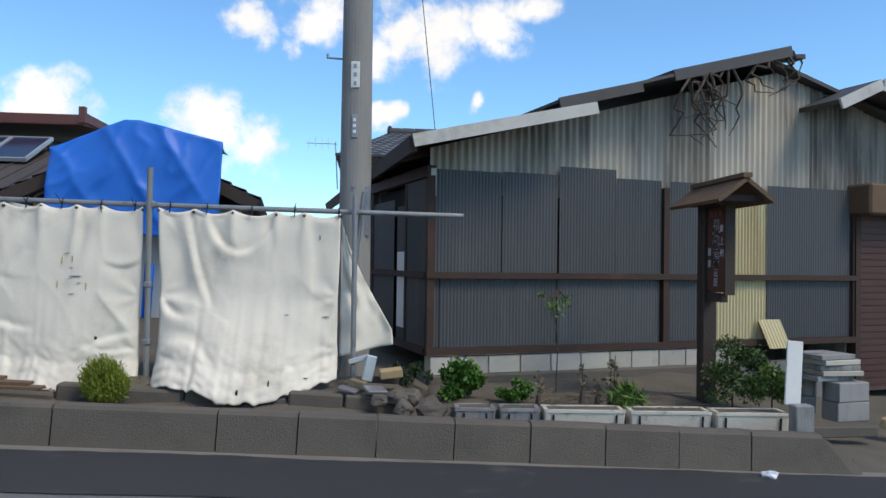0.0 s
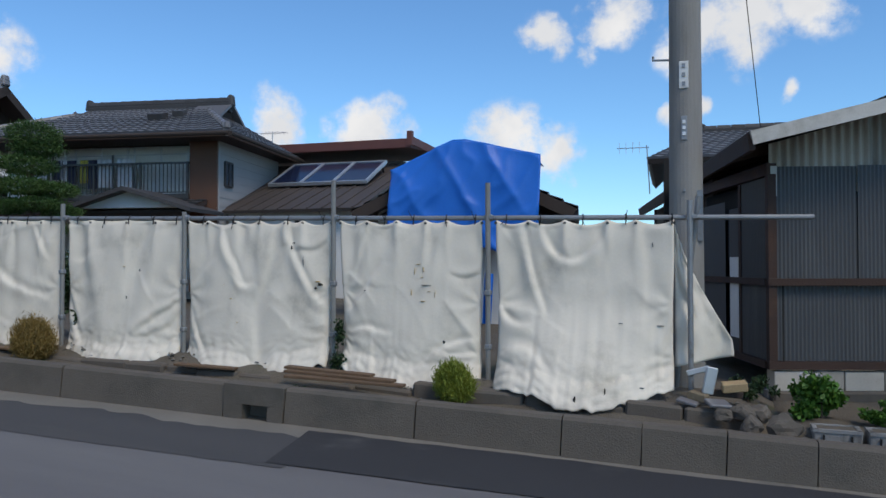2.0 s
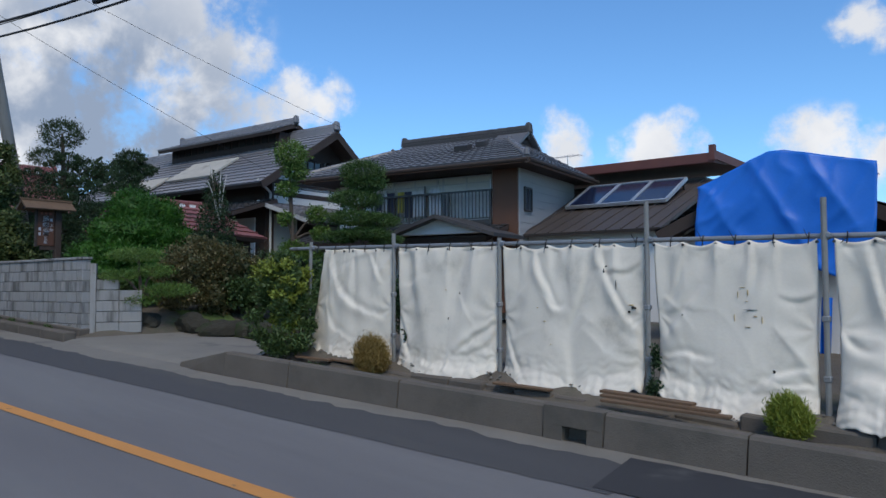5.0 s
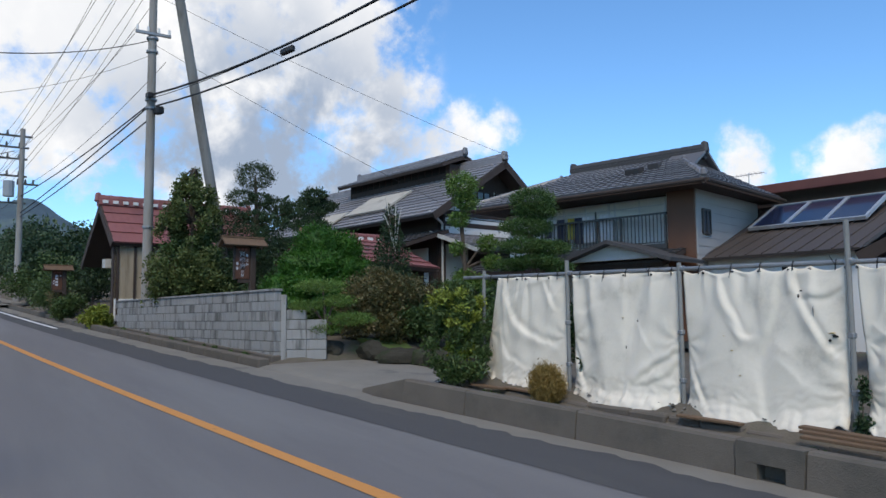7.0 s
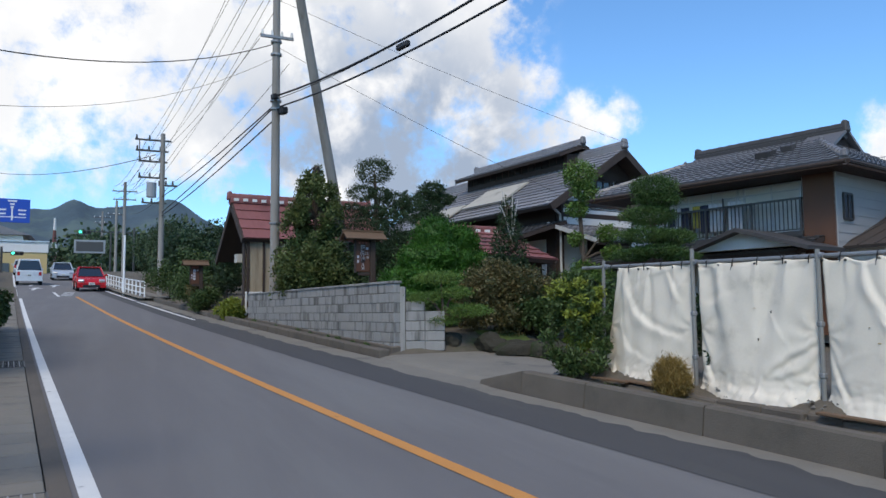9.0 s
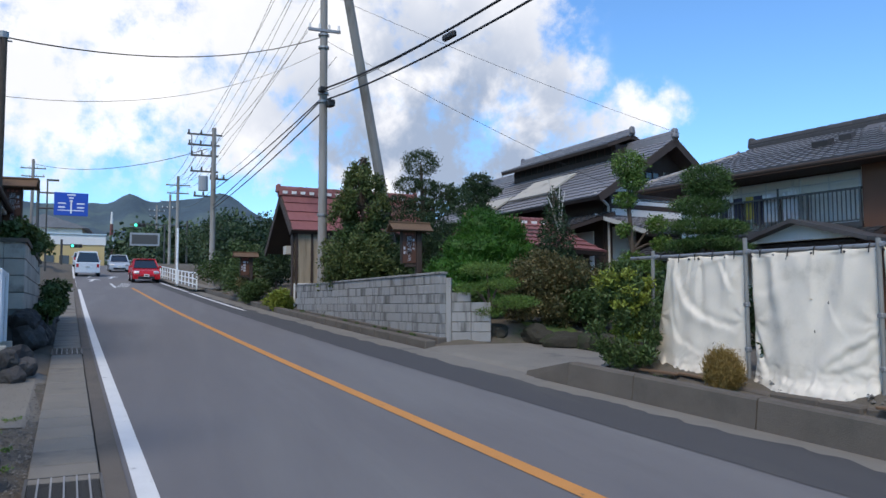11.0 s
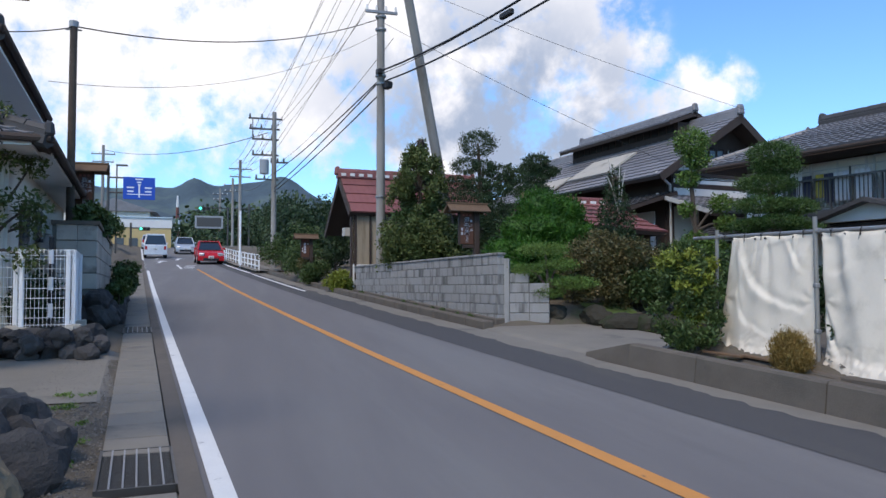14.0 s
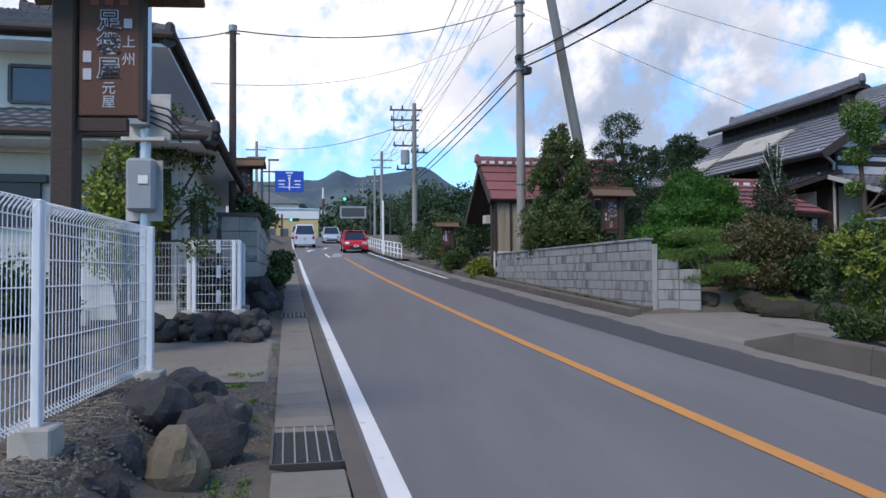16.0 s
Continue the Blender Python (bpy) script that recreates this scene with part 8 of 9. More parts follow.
# retaining wall with shrubs
w = thing("retaining_wall", "old concrete block retaining wall with plants on top", "wall", -15.9, -2.35, 1.0, RZ, kind="structure")
part("core", boxes(((-4.0, -0.12, 1.0), (8.0, 0.16, 1.3)), ((-0.02, -0.42, 1.0), (0.16, 0.72, 1.3))), "mortar", w)
for c in range(4):
    for i in range(20):
        o = part("block", boxes(((-0.2 - 0.4 * i, -0.12, 0.6 + 0.3 * c), (0.39, 0.19, 0.285), (0, 0, 0), 0.008)), "concrete_pale", w)
    for i in range(2):
        part("block", boxes(((0.0, -0.2 - 0.34 * i, 0.6 + 0.3 * c), (0.19, 0.335, 0.285), (0, 0, 0), 0.008)), "concrete_pale", w)
part("cap", boxes(((-4.0, -0.12, 1.68), (8.1, 0.26, 0.07)), ((0, -0.4, 1.68), (0.28, 0.8, 0.07))), "concrete", w)
st = []
rng = random.Random(91)
for i in range(14):
    st.append((-15.6 - 0.6 * i, -2.2 - 0.06 * i + rng.uniform(-0.08, 0.08), Z(-15.6 - 0.6 * i) + 0.25, 0.6, 0.45, rng.uniform(0.45, 0.6)))
st += [(-15.7, -2.7, 0.95, 0.6, 0.5, 0.6), (-15.6, -2.3, 1.25, 0.5, 0.4, 0.4)]
stones("wall_stone", "dark boulder at the foot of the retaining wall", st, "boulders under the retaining wall", seed=51)
for i, (x, y, z, r) in enumerate([(-16.6, -2.75, 2.65, 0.34), (-17.6, -2.7, 2.65, 0.45), (-18.8, -2.8, 2.7, 0.4), (-20.3, -2.9, 2.7, 0.5), (-22.2, -3.0, 2.8, 0.5), (-16.4, -2.05, 1.25, 0.28), (-18.3, -2.2, 1.4, 0.35), (-20.5, -2.4, 1.5, 0.4), (-23.0, -2.7, 1.7, 0.5)]):
    tree("wall_plant", "leafy green plant growing on the retaining wall", x, y, z, [(0, 0, -0.3, 0.02), (0, 0, r * 0.6, 0.01)], scatter(200 + i, 8, 0, 0, r * 0.5, r * 0.8, r * 0.6, r * 0.7, r * 0.3, r * 0.5), 1100, 0.09, "leaf", 300 + i, "plant", limbs=False, group="plants on the retaining wall")
pm = thing("marker_post", "slim black and white striped marker post", "marker post", -13.2, -2.62, 0.85)
for i in range(7):
    part("band", tubes(((0, 0, 0.2 * i), (0, 0, 0.2 * i + 0.2), 0.035), seg=10), "white_paint" if i % 2 else "wire", pm)


# ---- far end of the road ----
def build_blue_sign():
    s = thing("road_sign", "blue overhead direction sign on a steel mast", "road sign", -60.2, -8.2, 4.0, 6)
    part("mast", tubes(((0, 0, -0.5), (0, 0, 6.4), 0.12, 0.09), seg=12), "alu", s)
    part("arm", tubes(((0, 0, 5.5), (0, 3.0, 5.5), 0.06), ((0, 0, 4.4), (0, 3.0, 4.4), 0.06), seg=8), "alu", s)
    b = part("sign_board", boxes(((0.1, 2.1, 4.75), (0.06, 2.2, 1.65), (0, 0, 0), 0.02)), "sign_blue", s, "blue sign with white arrows")
    part("arrow", boxes(((0.14, 2.1, 4.55), (0.01, 0.1, 0.95)), ((0.14, 2.1, 4.3), (0.01, 1.7, 0.06)), ((0.14, 2.1, 5.0), (0.01, 0.2, 0.12))), "ink_white", b)
    for y, z, wd in ((2.1, 5.42, 0.55), (1.5, 4.8, 0.5), (2.72, 4.8, 0.5), (2.1, 5.2, 0.3), (1.5, 4.52, 0.45), (2.72, 4.52, 0.45)):
        part("text_bar", boxes(((0.14, y, z), (0.01, wd, 0.1))), "ink_white", b)
    l = thing("street_lamp", "tall thin street lamp beside the road", "street lamp", -61.5, -7.8, 4.2)
    part("mast", tubes(((0, 0, -0.5), (0, 0, 6.4), 0.07, 0.05), seg=8), "alu", l)
    part("head", boxes(((0, 0.35, 6.4), (0.2, 0.8, 0.12))), "alu", l)


build_blue_sign()


def signal(x, y, z, side):
    s = thing("traffic_light", "horizontal traffic light on a steel arm", "traffic light", x, y, z, 6, "traffic lights")
    part("mast", tubes(((0, side, -0.5), (0, side, 6.0), 0.12), seg=8), "alu", s)
    part("arm", tubes(((0, side, 5.4), (0, 0, 5.4), 0.06), seg=6), "alu", s)
    c = part("housing", boxes(((0.1, 0, 5.3), (0.2, 1.25, 0.42), (0, 0, 0), 0.05)), "alu", s)
    for i in range(3):
        part("lens", tubes(((0.2, -0.4 + 0.4 * i, 5.3), (0.26, -0.4 + 0.4 * i, 5.3), 0.16), seg=12), ("signal_green" if i == 0 else "dark"), c)


def glow(name, colour, strength):
    m = bpy.data.materials.new(name)
    m.use_nodes = True
    b = m.node_tree.nodes["Principled BSDF"]
    b.inputs["Base Color"].default_value = (*colour, 1)
    b.inputs["Emission Color"].default_value = (*colour, 1)
    b.inputs["Emission Strength"].default_value = strength
    M[name] = m


glow("signal_green", (0.05, 0.8, 0.5), 1.6)
signal(-90, -2.2, 5.0, 5.0)
signal(-96, -9.0, 3.0, -1.5)
g = thing("direction_board", "pale framed direction board over the far road", "road sign", -88, -1.8, 5.0)
part("mast", tubes(((0, 2.2, -0.5), (0, 2.2, 5.2), 0.1), seg=8), "alu", g)
part("board", boxes(((0, 0.2, 3.6), (0.08, 3.0, 1.4))), "grey_plastic", g)
part("rim", boxes(((0.06, 0.2, 3.6), (0.02, 2.6, 1.0))), "alu", g)

b = thing("roadside_building", "low building with beige and white walls at the crossing", "building", -112, -11.0, 5.9, 6)
part("wall", boxes(((0, 0, 1.6), (10, 7.5, 3.6))), "beige", b, "beige lower wall")
part("upper_wall", boxes(((0, 0, 4.0), (10.2, 7.7, 1.3))), "plaster_white", b)
for i in range(4):
    part("window", boxes(((5.05, -2.6 + 1.7 * i, 1.3), (0.1, 1.1, 1.3))), "glass", b)
part("roof", boxes(((0, 0, 4.72), (10.5, 8.0, 0.15))), "alu_bright", b)
for x, y, z, w, h in ((-95, -17, 5, 7, 4.5), (-130, -16, 7, 10, 6), (-72, -14, 4, 7, 4)):
    o = thing("far_house", "distant low house beyond the crossing", "house", x, y, z)
    part("wall", boxes(((0, 0, h / 2), (w, w, h))), "plaster", o)
    part("roof", prism([(-w * 0.6, h), (w * 0.6, h), (0, h + 2)], "x", -w * 0.55, w * 0.55), "tile_grey", o)
t = thing("lattice_tower", "red and white lattice tower far up the valley", "tower", -300, -16.5, 9.2)
for i in range(6):
    part("section", tubes(((0, 0, 4.4 * i), (0, 0, 4.4 * i + 4.35), 1.6 - 0.22 * i, 1.4 - 0.22 * i), seg=4), "plaster_white" if i % 2 else "roof_redbrown", t)

# guard rail on the far right
gr = thing("guard_rail", "white pipe guard railing beside the climbing road", "railing", -42.3, 1.75, Z(-42.3))
n = 12
for i in range(n + 1):
    u = i / n
    x, y = -18.2 * u, -1.75 * u
    zz = Z(-42.3 + x) - Z(-42.3)
    part("post", boxes(((x, y, zz + 0.45), (0.07, 0.07, 1.0))), "white_paint", gr)
    if i < n:
        x2, y2 = -18.2 * (u + 1 / n), -1.75 * (u + 1 / n)
        z2 = Z(-42.3 + x2) - Z(-42.3)
        for h in (0.92, 0.62, 0.32):
            part("rail", tubes(((x, y, zz + h), (x2, y2, z2 + h), 0.032), seg=6), "white_paint", gr)
wp = thing("white_post", "slim white roadside post", "post", -48.5, 0.9, Z(-48.5))
part("pole", tubes(((0, 0, -0.2), (0, 0, 3.5), 0.06), seg=8), "white_paint", wp)
strip("far_pavement", -95, -41, 2.45, 4.6, 0.14, "gutter", "grey pavement with kerb beside the guard railing", "pavement")
strip("splitter_mark", -52, -46.2, -0.9, -0.75, 0.008, "line_white", "white painted edge of the hatched road island", "road marking")
for i in range(5):
    m = raw("hatch_mark", [(-46.8 - i * 1.1, centre(-47) - 0.15, Z(-46.8 - i * 1.1) + 0.012), (-47.2 - i * 1.1, centre(-47) - 0.15, Z(-47.2 - i * 1.1) + 0.012), (-47.8 - i * 1.1, centre(-47) - 0.72, Z(-47.8 - i * 1.1) + 0.012), (-47.4 - i * 1.1, centre(-47) - 0.72, Z(-47.4 - i * 1.1) + 0.012)], [(0, 1, 2, 3)], "line_white")
    m.data.flip_normals() if m.data.polygons[0].normal.z < 0 else None
    tagged(m, "white hatch stripe painted on the road", "road marking", kind="structure")
for x, o in ((-55, -1.9), (-62, -1.9), (-60, -0.5)):
    m = raw("arrow_mark", [(x, centre(x) + o - 0.1, Z(x) + 0.012), (x, centre(x) + o + 0.1, Z(x) + 0.012), (x - 2.6, centre(x) + o + 0.1, Z(x - 2.6) + 0.012), (x - 2.6, centre(x) + o + 0.45, Z(x - 2.6) + 0.012),
                           (x - 4, centre(x) + o, Z(x - 4) + 0.012), (x - 2.6, centre(x) + o - 0.45, Z(x - 2.6) + 0.012), (x - 2.6, centre(x) + o - 0.1, Z(x - 2.6) + 0.012)], [tuple(range(7))], "line_white")
    m.data.flip_normals() if m.data.polygons[0].normal.z < 0 else None
    tagged(m, "white arrow painted on the road", "road marking", kind="structure")


# ---- vehicles ----
def car(name, label, x, off, rz, paint, prof, width, seed):
    c = thing(name, label, "car", x, centre(x) + off, Z(x), rz, "cars on the road")
    slope = math.degrees(math.atan((Z(x - 1) - Z(x + 1)) / 2))
    c.matrix_world = pose(x, centre(x) + off, Z(x), 0, slope if abs(rz) < 90 else -slope, rz)
    lower, cabin = prof
    bm = bmesh.new()
    half = width / 2
    n = len(lower)
    rings = []
    for k, (f, in_) in enumerate(((-1, 0.06), (-1, 0.0), (1, 0.0), (1, 0.06))):
        rings.append([bm.verts.new((px * (1 - in_ * 0.3), f * (half - in_), pz)) for px, pz in lower])
    bm.faces.new(rings[0][::-1])
    bm.faces.new(rings[3])
    for a, b in zip(rings, rings[1:]):
        for i in range(n):
            bm.faces.new((a[i], a[(i + 1) % n], b[(i + 1) % n], b[i]))
    bmesh.ops.recalc_face_normals(bm, faces=bm.faces)
    bmesh.ops.bevel(bm, geom=list(bm.edges), offset=0.03, segments=2, affect="EDGES", profile=0.6)
    part("body", bm, paint, c)
    bm = bmesh.new()
    zb = cabin[0][1]
    lo = [bm.verts.new((px, f * (half - 0.06 - 0.16 * ((pz - zb) / 0.6)), pz)) for f in (-1, 1) for px, pz in cabin]
    m = len(cabin)
    bm.faces.new(lo[:m])
    bm.faces.new(lo[m:][::-1])
    for i in range(m):
        bm.faces.new((lo[i], lo[(i + 1) % m], lo[m + (i + 1) % m], lo[m + i]))
    bmesh.ops.recalc_face_normals(bm, faces=bm.faces)
    part("cabin_glass", bm, "car_glass", c)
    (r0, rz0), (r1, rz1) = cabin[1], cabin[-2] if len(cabin) > 4 else cabin[2]
    top = max(p[1] for p in cabin)
    tops = [p for p in cabin if p[1] > top - 0.05]
    xa, xb = min(p[0] for p in tops), max(p[0] for p in tops)
    part("roof", boxes((((xa + xb) / 2, 0, top + 0.01), (xb - xa + 0.1, width - 0.36, 0.06), (0, 0, 0), 0.025)), paint, c)
    for f in (-1, 1):
        part("pillar", tubes(((cabin[0][0], f * (half - 0.07), zb), (tops[0][0], f * (half - 0.22), top), 0.04), ((cabin[-1][0], f * (half - 0.07), zb), (tops[-1][0], f * (half - 0.22), top), 0.05), (((xa + xb) / 2, f * (half - 0.06), zb), ((xa + xb) / 2, f * (half - 0.2), top), 0.035), seg=6), paint, c)
    front = max(p[0] for p in lower)
    back = min(p[0] for p in lower)
    for f in (-1, 1):
        part("headlight", boxes(((front - 0.1, f * (half - 0.25), 0.68), (0.22, 0.34, 0.16), (0, 20, f * 14), 0.03)), "alu_bright", c, "clear headlight")
        part("tail_light", boxes(((back + 0.06, f * (half - 0.16), 0.85), (0.12, 0.2, 0.3), (0, 0, 0), 0.02)), "tail_red", c, "red tail light")
        part("mirror", boxes(((cabin[-1][0] - 0.35, f * (half + 0.08), zb + 0.08), (0.12, 0.18, 0.12), (0, 0, 0), 0.03)), paint, c)
        for wx in (front - 0.85, back + 0.75):
            wheel = part("wheel", tubes(((wx, f * (half - 0.2), 0.3), (wx, f * (half + 0.005), 0.3), 0.3), seg=20), "rubber", c)
            part("rim", tubes(((wx, f * (half - 0.02), 0.3), (wx, f * (half + 0.015), 0.3), 0.19), seg=14), "alu_bright", wheel)
    part("grille", boxes(((front - 0.02, 0, 0.35), (0.06, 1.0, 0.18), (0, 0, 0), 0.02)), "car_glass", c)
    for px, pz, f in ((front, 0.5, 1), (back, 0.75, -1)):
        plate = part("number_plate", boxes(((px + 0.005 * f, 0, pz), (0.03, 0.33, 0.16))), "plaster_white", c)
        part("plate_bar", boxes(((px + 0.022 * f, 0, pz - 0.01), (0.006, 0.22, 0.06))), "sheet_dark", plate)


glow("tail_red", (0.35, 0.01, 0.01), 0.15)
HATCH = ([(-1.95, 0.25), (-1.98, 0.9), (-1.9, 1.0), (0.95, 0.98), (1.75, 0.78), (1.97, 0.55), (1.95, 0.25)], [(-1.88, 0.95), (-1.45, 1.42), (-0.3, 1.5), (0.25, 1.46), (1.2, 0.95)])
VAN = ([(-2.35, 0.3), (-2.38, 1.05), (-2.3, 1.1), (1.5, 1.1), (2.2, 0.9), (2.35, 0.6), (2.32, 0.3)], [(-2.32, 1.05), (-2.15, 1.82), (-0.5, 1.88), (0.8, 1.82), (1.75, 1.05)])
car("hatchback_car", "glossy red hatchback driving down the road", -55.0, 1.35, RZ, "car_red", HATCH, 1.7, 1)
car("minivan", "white minivan seen from behind on the road", -66.0, -1.9, 180 + RZ, "car_white", VAN, 1.72, 2)
car("hatchback_car", "silver car driving down the far road", -76.0, 0.9, RZ, "car_silver", HATCH, 1.7, 3)
car("hatchback_car", "pale car waiting near the crossing", -88.0, -2.0, 180 + RZ, "car_silver", HATCH, 1.7, 4)


# ---- hills ----
def hills():
    v, f = [], []
    n, m, dist = 160, 16, 1500.0
    def crest(az):
        e = 7.3 + 0.35 * math.sin(az * 0.31) + 0.5 * noise.noise((az * 0.16, 3.1, 0)) + 0.2 * noise.noise((az * 0.7, 1.1, 0))
        e += 0.6 * math.exp(-((az - 92.0) / 0.8) ** 2) + 0.4 * math.exp(-((az - 85.6) / 1.2) ** 2) - 1.2 * step(az, 86, 82) - 2.5 * step(az, 82, 66)
        return e
    for i in range(n + 1):
        az = 55 + 75 * i / n
        for j in range(m + 1):
            u = j / m
            el = crest(az) * u ** 0.85
            d = dist * (0.62 + 0.38 * u) * (1 + 0.03 * noise.noise((az * 0.5, u * 3, 7)))
            a = radians(az)
            v.append((-math.sin(a) * d, math.cos(a) * d, math.tan(radians(el)) * d + (8 * noise.noise((az * 0.9, u * 5, 2)) * (u < 0.95) * (u > 0.02))))
    for i in range(n):
        for j in range(m):
            k = i * (m + 1) + j
            f.append((k, k + 1, k + m + 2, k + m + 1))
    # the ridge carries its air haze in the base colour
    tagged(raw("hills", v, f, "mountain", smooth=True), "wooded mountain ridge behind the town, coloured with blue distance haze", "mountains", kind="structure")


hills()


# ---- bed, planters and clutter before the shed ----
def soil_bed():
    xs, ys = np.linspace(-0.2, 3.3, 30), np.linspace(0, 1, 12)
    v, f = [], []
    for x in xs:
        y0, y1 = 6.72, 8.15 + 0.36 * x
        for u in ys:
            v.append((x, y0 + (y1 - y0) * u, 0.17 + 0.05 * noise.noise((x * 2, u * 3, 4)) + 0.05 * u - 0.25 * (u < 0.01) - 0.2 * (x < -0.1 or x > 3.25)))
    m = len(ys)
    for i in range(len(xs) - 1):
        for j in range(m - 1):
            f.append((i * m + j, (i + 1) * m + j, (i + 1) * m + j + 1, i * m + j + 1))
    tagged(raw("soil_bed", v, f, "earth", smooth=True), "bare brown soil bed between planters and shed", "soil", kind="structure")


soil_bed()


def planter(x0, x1, y, mat, label):
    w = x1 - x0 - 0.02
    p = thing("planter", label, "planter", (x0 + x1) / 2, y, 0.03, 1.5, "trough planters")
    bm = bmesh.new()
    box(bm, (0, 0, 0.1), (w, 0.24, 0.2), (0, 0, 0), 0.012)
    for vert in bm.verts:
        if vert.co.z < 0.1:
            vert.co.x *= 0.97
            vert.co.y *= 0.88
    part("trough", bm, mat, p)
    part("rim", boxes(((0, -0.11, 0.2), (w, 0.035, 0.025)), ((0, 0.11, 0.2), (w, 0.035, 0.025)), ((-w / 2 + 0.02, 0, 0.2), (0.035, 0.24, 0.025)), ((w / 2 - 0.02, 0, 0.2), (0.035, 0.24, 0.025))), mat, p)
    part("soil", boxes(((0, 0, 0.196), (w - 0.06, 0.18, 0.02))), "earth", p)
    for s in (-1, 1):
        part("groove", boxes(((s * (w / 2 - 0.08), -0.116, 0.1), (0.014, 0.02, 0.14), (6, 0, 0))), "dark", p)


planter(0.16, 0.54, 6.83, "block_grey", "short grey concrete trough planter with weeds")
planter(0.56, 0.94, 6.83, "block_grey", "short grey concrete trough planter with dry soil")
planter(0.95, 1.69, 6.81, "planter", "long pale trough planter with dry stems")
planter(1.71, 2.45, 6.8, "planter", "long pale trough planter with dry soil")
planter(2.46, 3.13, 6.78, "planter", "long pale stained trough planter beside a shrub")

tree("weed_bush", "lush green weed bush with small white flowers", 0.28, 7.3, 0.18, [(0, 0, -0.1, 0.012), (0, 0, 0.2, 0.006)], scatter(401, 14, 0, 0, 0.2, 0.26, 0.2, 0.17, 0.08, 0.14), 2600, 0.05, "leaf_round", 402, "weed", shell=0.2, long=1.3, limbs=False)
foliage("flowers", scatter(403, 7, 0.2, 7.25, 0.58, 0.14, 0.1, 0.05, 0.02, 0.035), 90, 0.02, "flower", None, 5)
tagged(bpy.context.scene.objects["flowers"], "small pale flowers on a green weed", "flowers", kind="stuff")
tree("weed_bush", "small bright green weed at the shed footing", 0.75, 7.3, 0.18, [(0, 0, -0.1, 0.01), (0, 0, 0.15, 0.005)], scatter(404, 8, 0, 0, 0.13, 0.14, 0.12, 0.1, 0.05, 0.09), 900, 0.045, "leaf_round", 405, "weed", shell=0.2, limbs=False)
tree("shrub", "airy green shrub beside the wooden signpost", 2.78, 7.1, 0.18, [(0, 0, -0.1, 0.012), (0, 0, 0.4, 0.006)], scatter(406, 22, 0, 0, 0.34, 0.4, 0.25, 0.26, 0.08, 0.15), 3600, 0.04, "leaf", 407, "shrub", shell=0.15, long=2.0, limbs=False)
tree("shrub", "leafy green shrub behind a pale planter", 3.1, 6.98, 0.18, [(0, 0, -0.1, 0.012), (0, 0, 0.3, 0.006)], scatter(408, 14, 0, 0, 0.26, 0.2, 0.16, 0.2, 0.07, 0.12), 2000, 0.04, "leaf_bright", 409, "shrub", shell=0.15, long=2.0, limbs=False)
tree("lily_plant", "strappy green plant with yellowing leaves", 1.78, 7.0, 0.2, [], scatter(410, 7, 0, 0, 0.1, 0.14, 0.1, 0.07, 0.07, 0.11), 260, 0.17, "leaf_bright", 411, "plant", shell=0.1, long=7.0, limbs=False, up=0.4)
tree("weed_bush", "straggly weeds in the corner beside the pole", -0.3, 7.75, 0.2, [], scatter(412, 9, 0, 0, 0.14, 0.25, 0.2, 0.14, 0.06, 0.1), 700, 0.05, "leaf_dark", 413, "weed", shell=0.1, long=2.0, limbs=False)
tree("tall_weed", "tall thin weed standing before the shed wall", 1.25, 7.95, 0.22, [(0, 0, -0.1, 0.008), (0.02, 0, 0.5, 0.006), (-0.05, 0, 0.95, 0.003)], [(0, 0, 0.85, 0.14, 0.1, 0.1), (0.1, 0, 0.95, 0.1, 0.08, 0.06), (-0.15, 0, 0.98, 0.08, 0.06, 0.06)], 130, 0.04, "leaf_bright", 414, "weed", shell=0.2)
for i, (x, h) in enumerate([(1.36, 0.42), (1.62, 0.38), (1.66, 0.5), (0.95, 0.3), (1.5, 0.25)]):
    tree("dry_stem", "dry brown stem standing in a planter", x, 7.1, 0.18, [(0, 0, -0.08, 0.008), (0.02, 0, h, 0.004)], [(0, 0, h * 0.8, 0.05, 0.04, 0.1), (0.03, 0, h * 0.5, 0.04, 0.04, 0.08)], 34, 0.05, "dry", 420 + i, "weed", shell=0.1, group="dry stems in the bed")
bm = bmesh.new()
rng = random.Random(31)
for i in range(70):
    x, y = rng.uniform(0.9, 2.4), rng.uniform(6.95, 7.7)
    a = rng.uniform(0, 6.28)
    l = rng.uniform(0.08, 0.3)
    tube(bm, (x, y, 0.24), (x + l * math.cos(a), y + l * math.sin(a), 0.24 + rng.uniform(-0.02, 0.05)), 0.005, 0.003, 4)
o = part("dead_stalks", bm, "dry", None)
tagged(o, "flattened dead stalks lying on the soil bed", "dead stalks", kind="stuff")

# clipped summer cypress balls at the fence
def ball_bush(x, y, z, r, mat, seed, label):
    tree("summer_cypress", label, x, y, z, [(0, 0, -0.1, 0.01), (0, 0, r, 0.006)], [(0, 0, r, r * 0.86, r * 0.8, r * 0.9), (0.03, 0, r * 0.7, r * 0.9, r * 0.8, r * 0.7)], 13000, 0.05, mat, seed, "bush", shell=0.7, long=7.0, limbs=False, up=0.9, group="feathery round bushes")


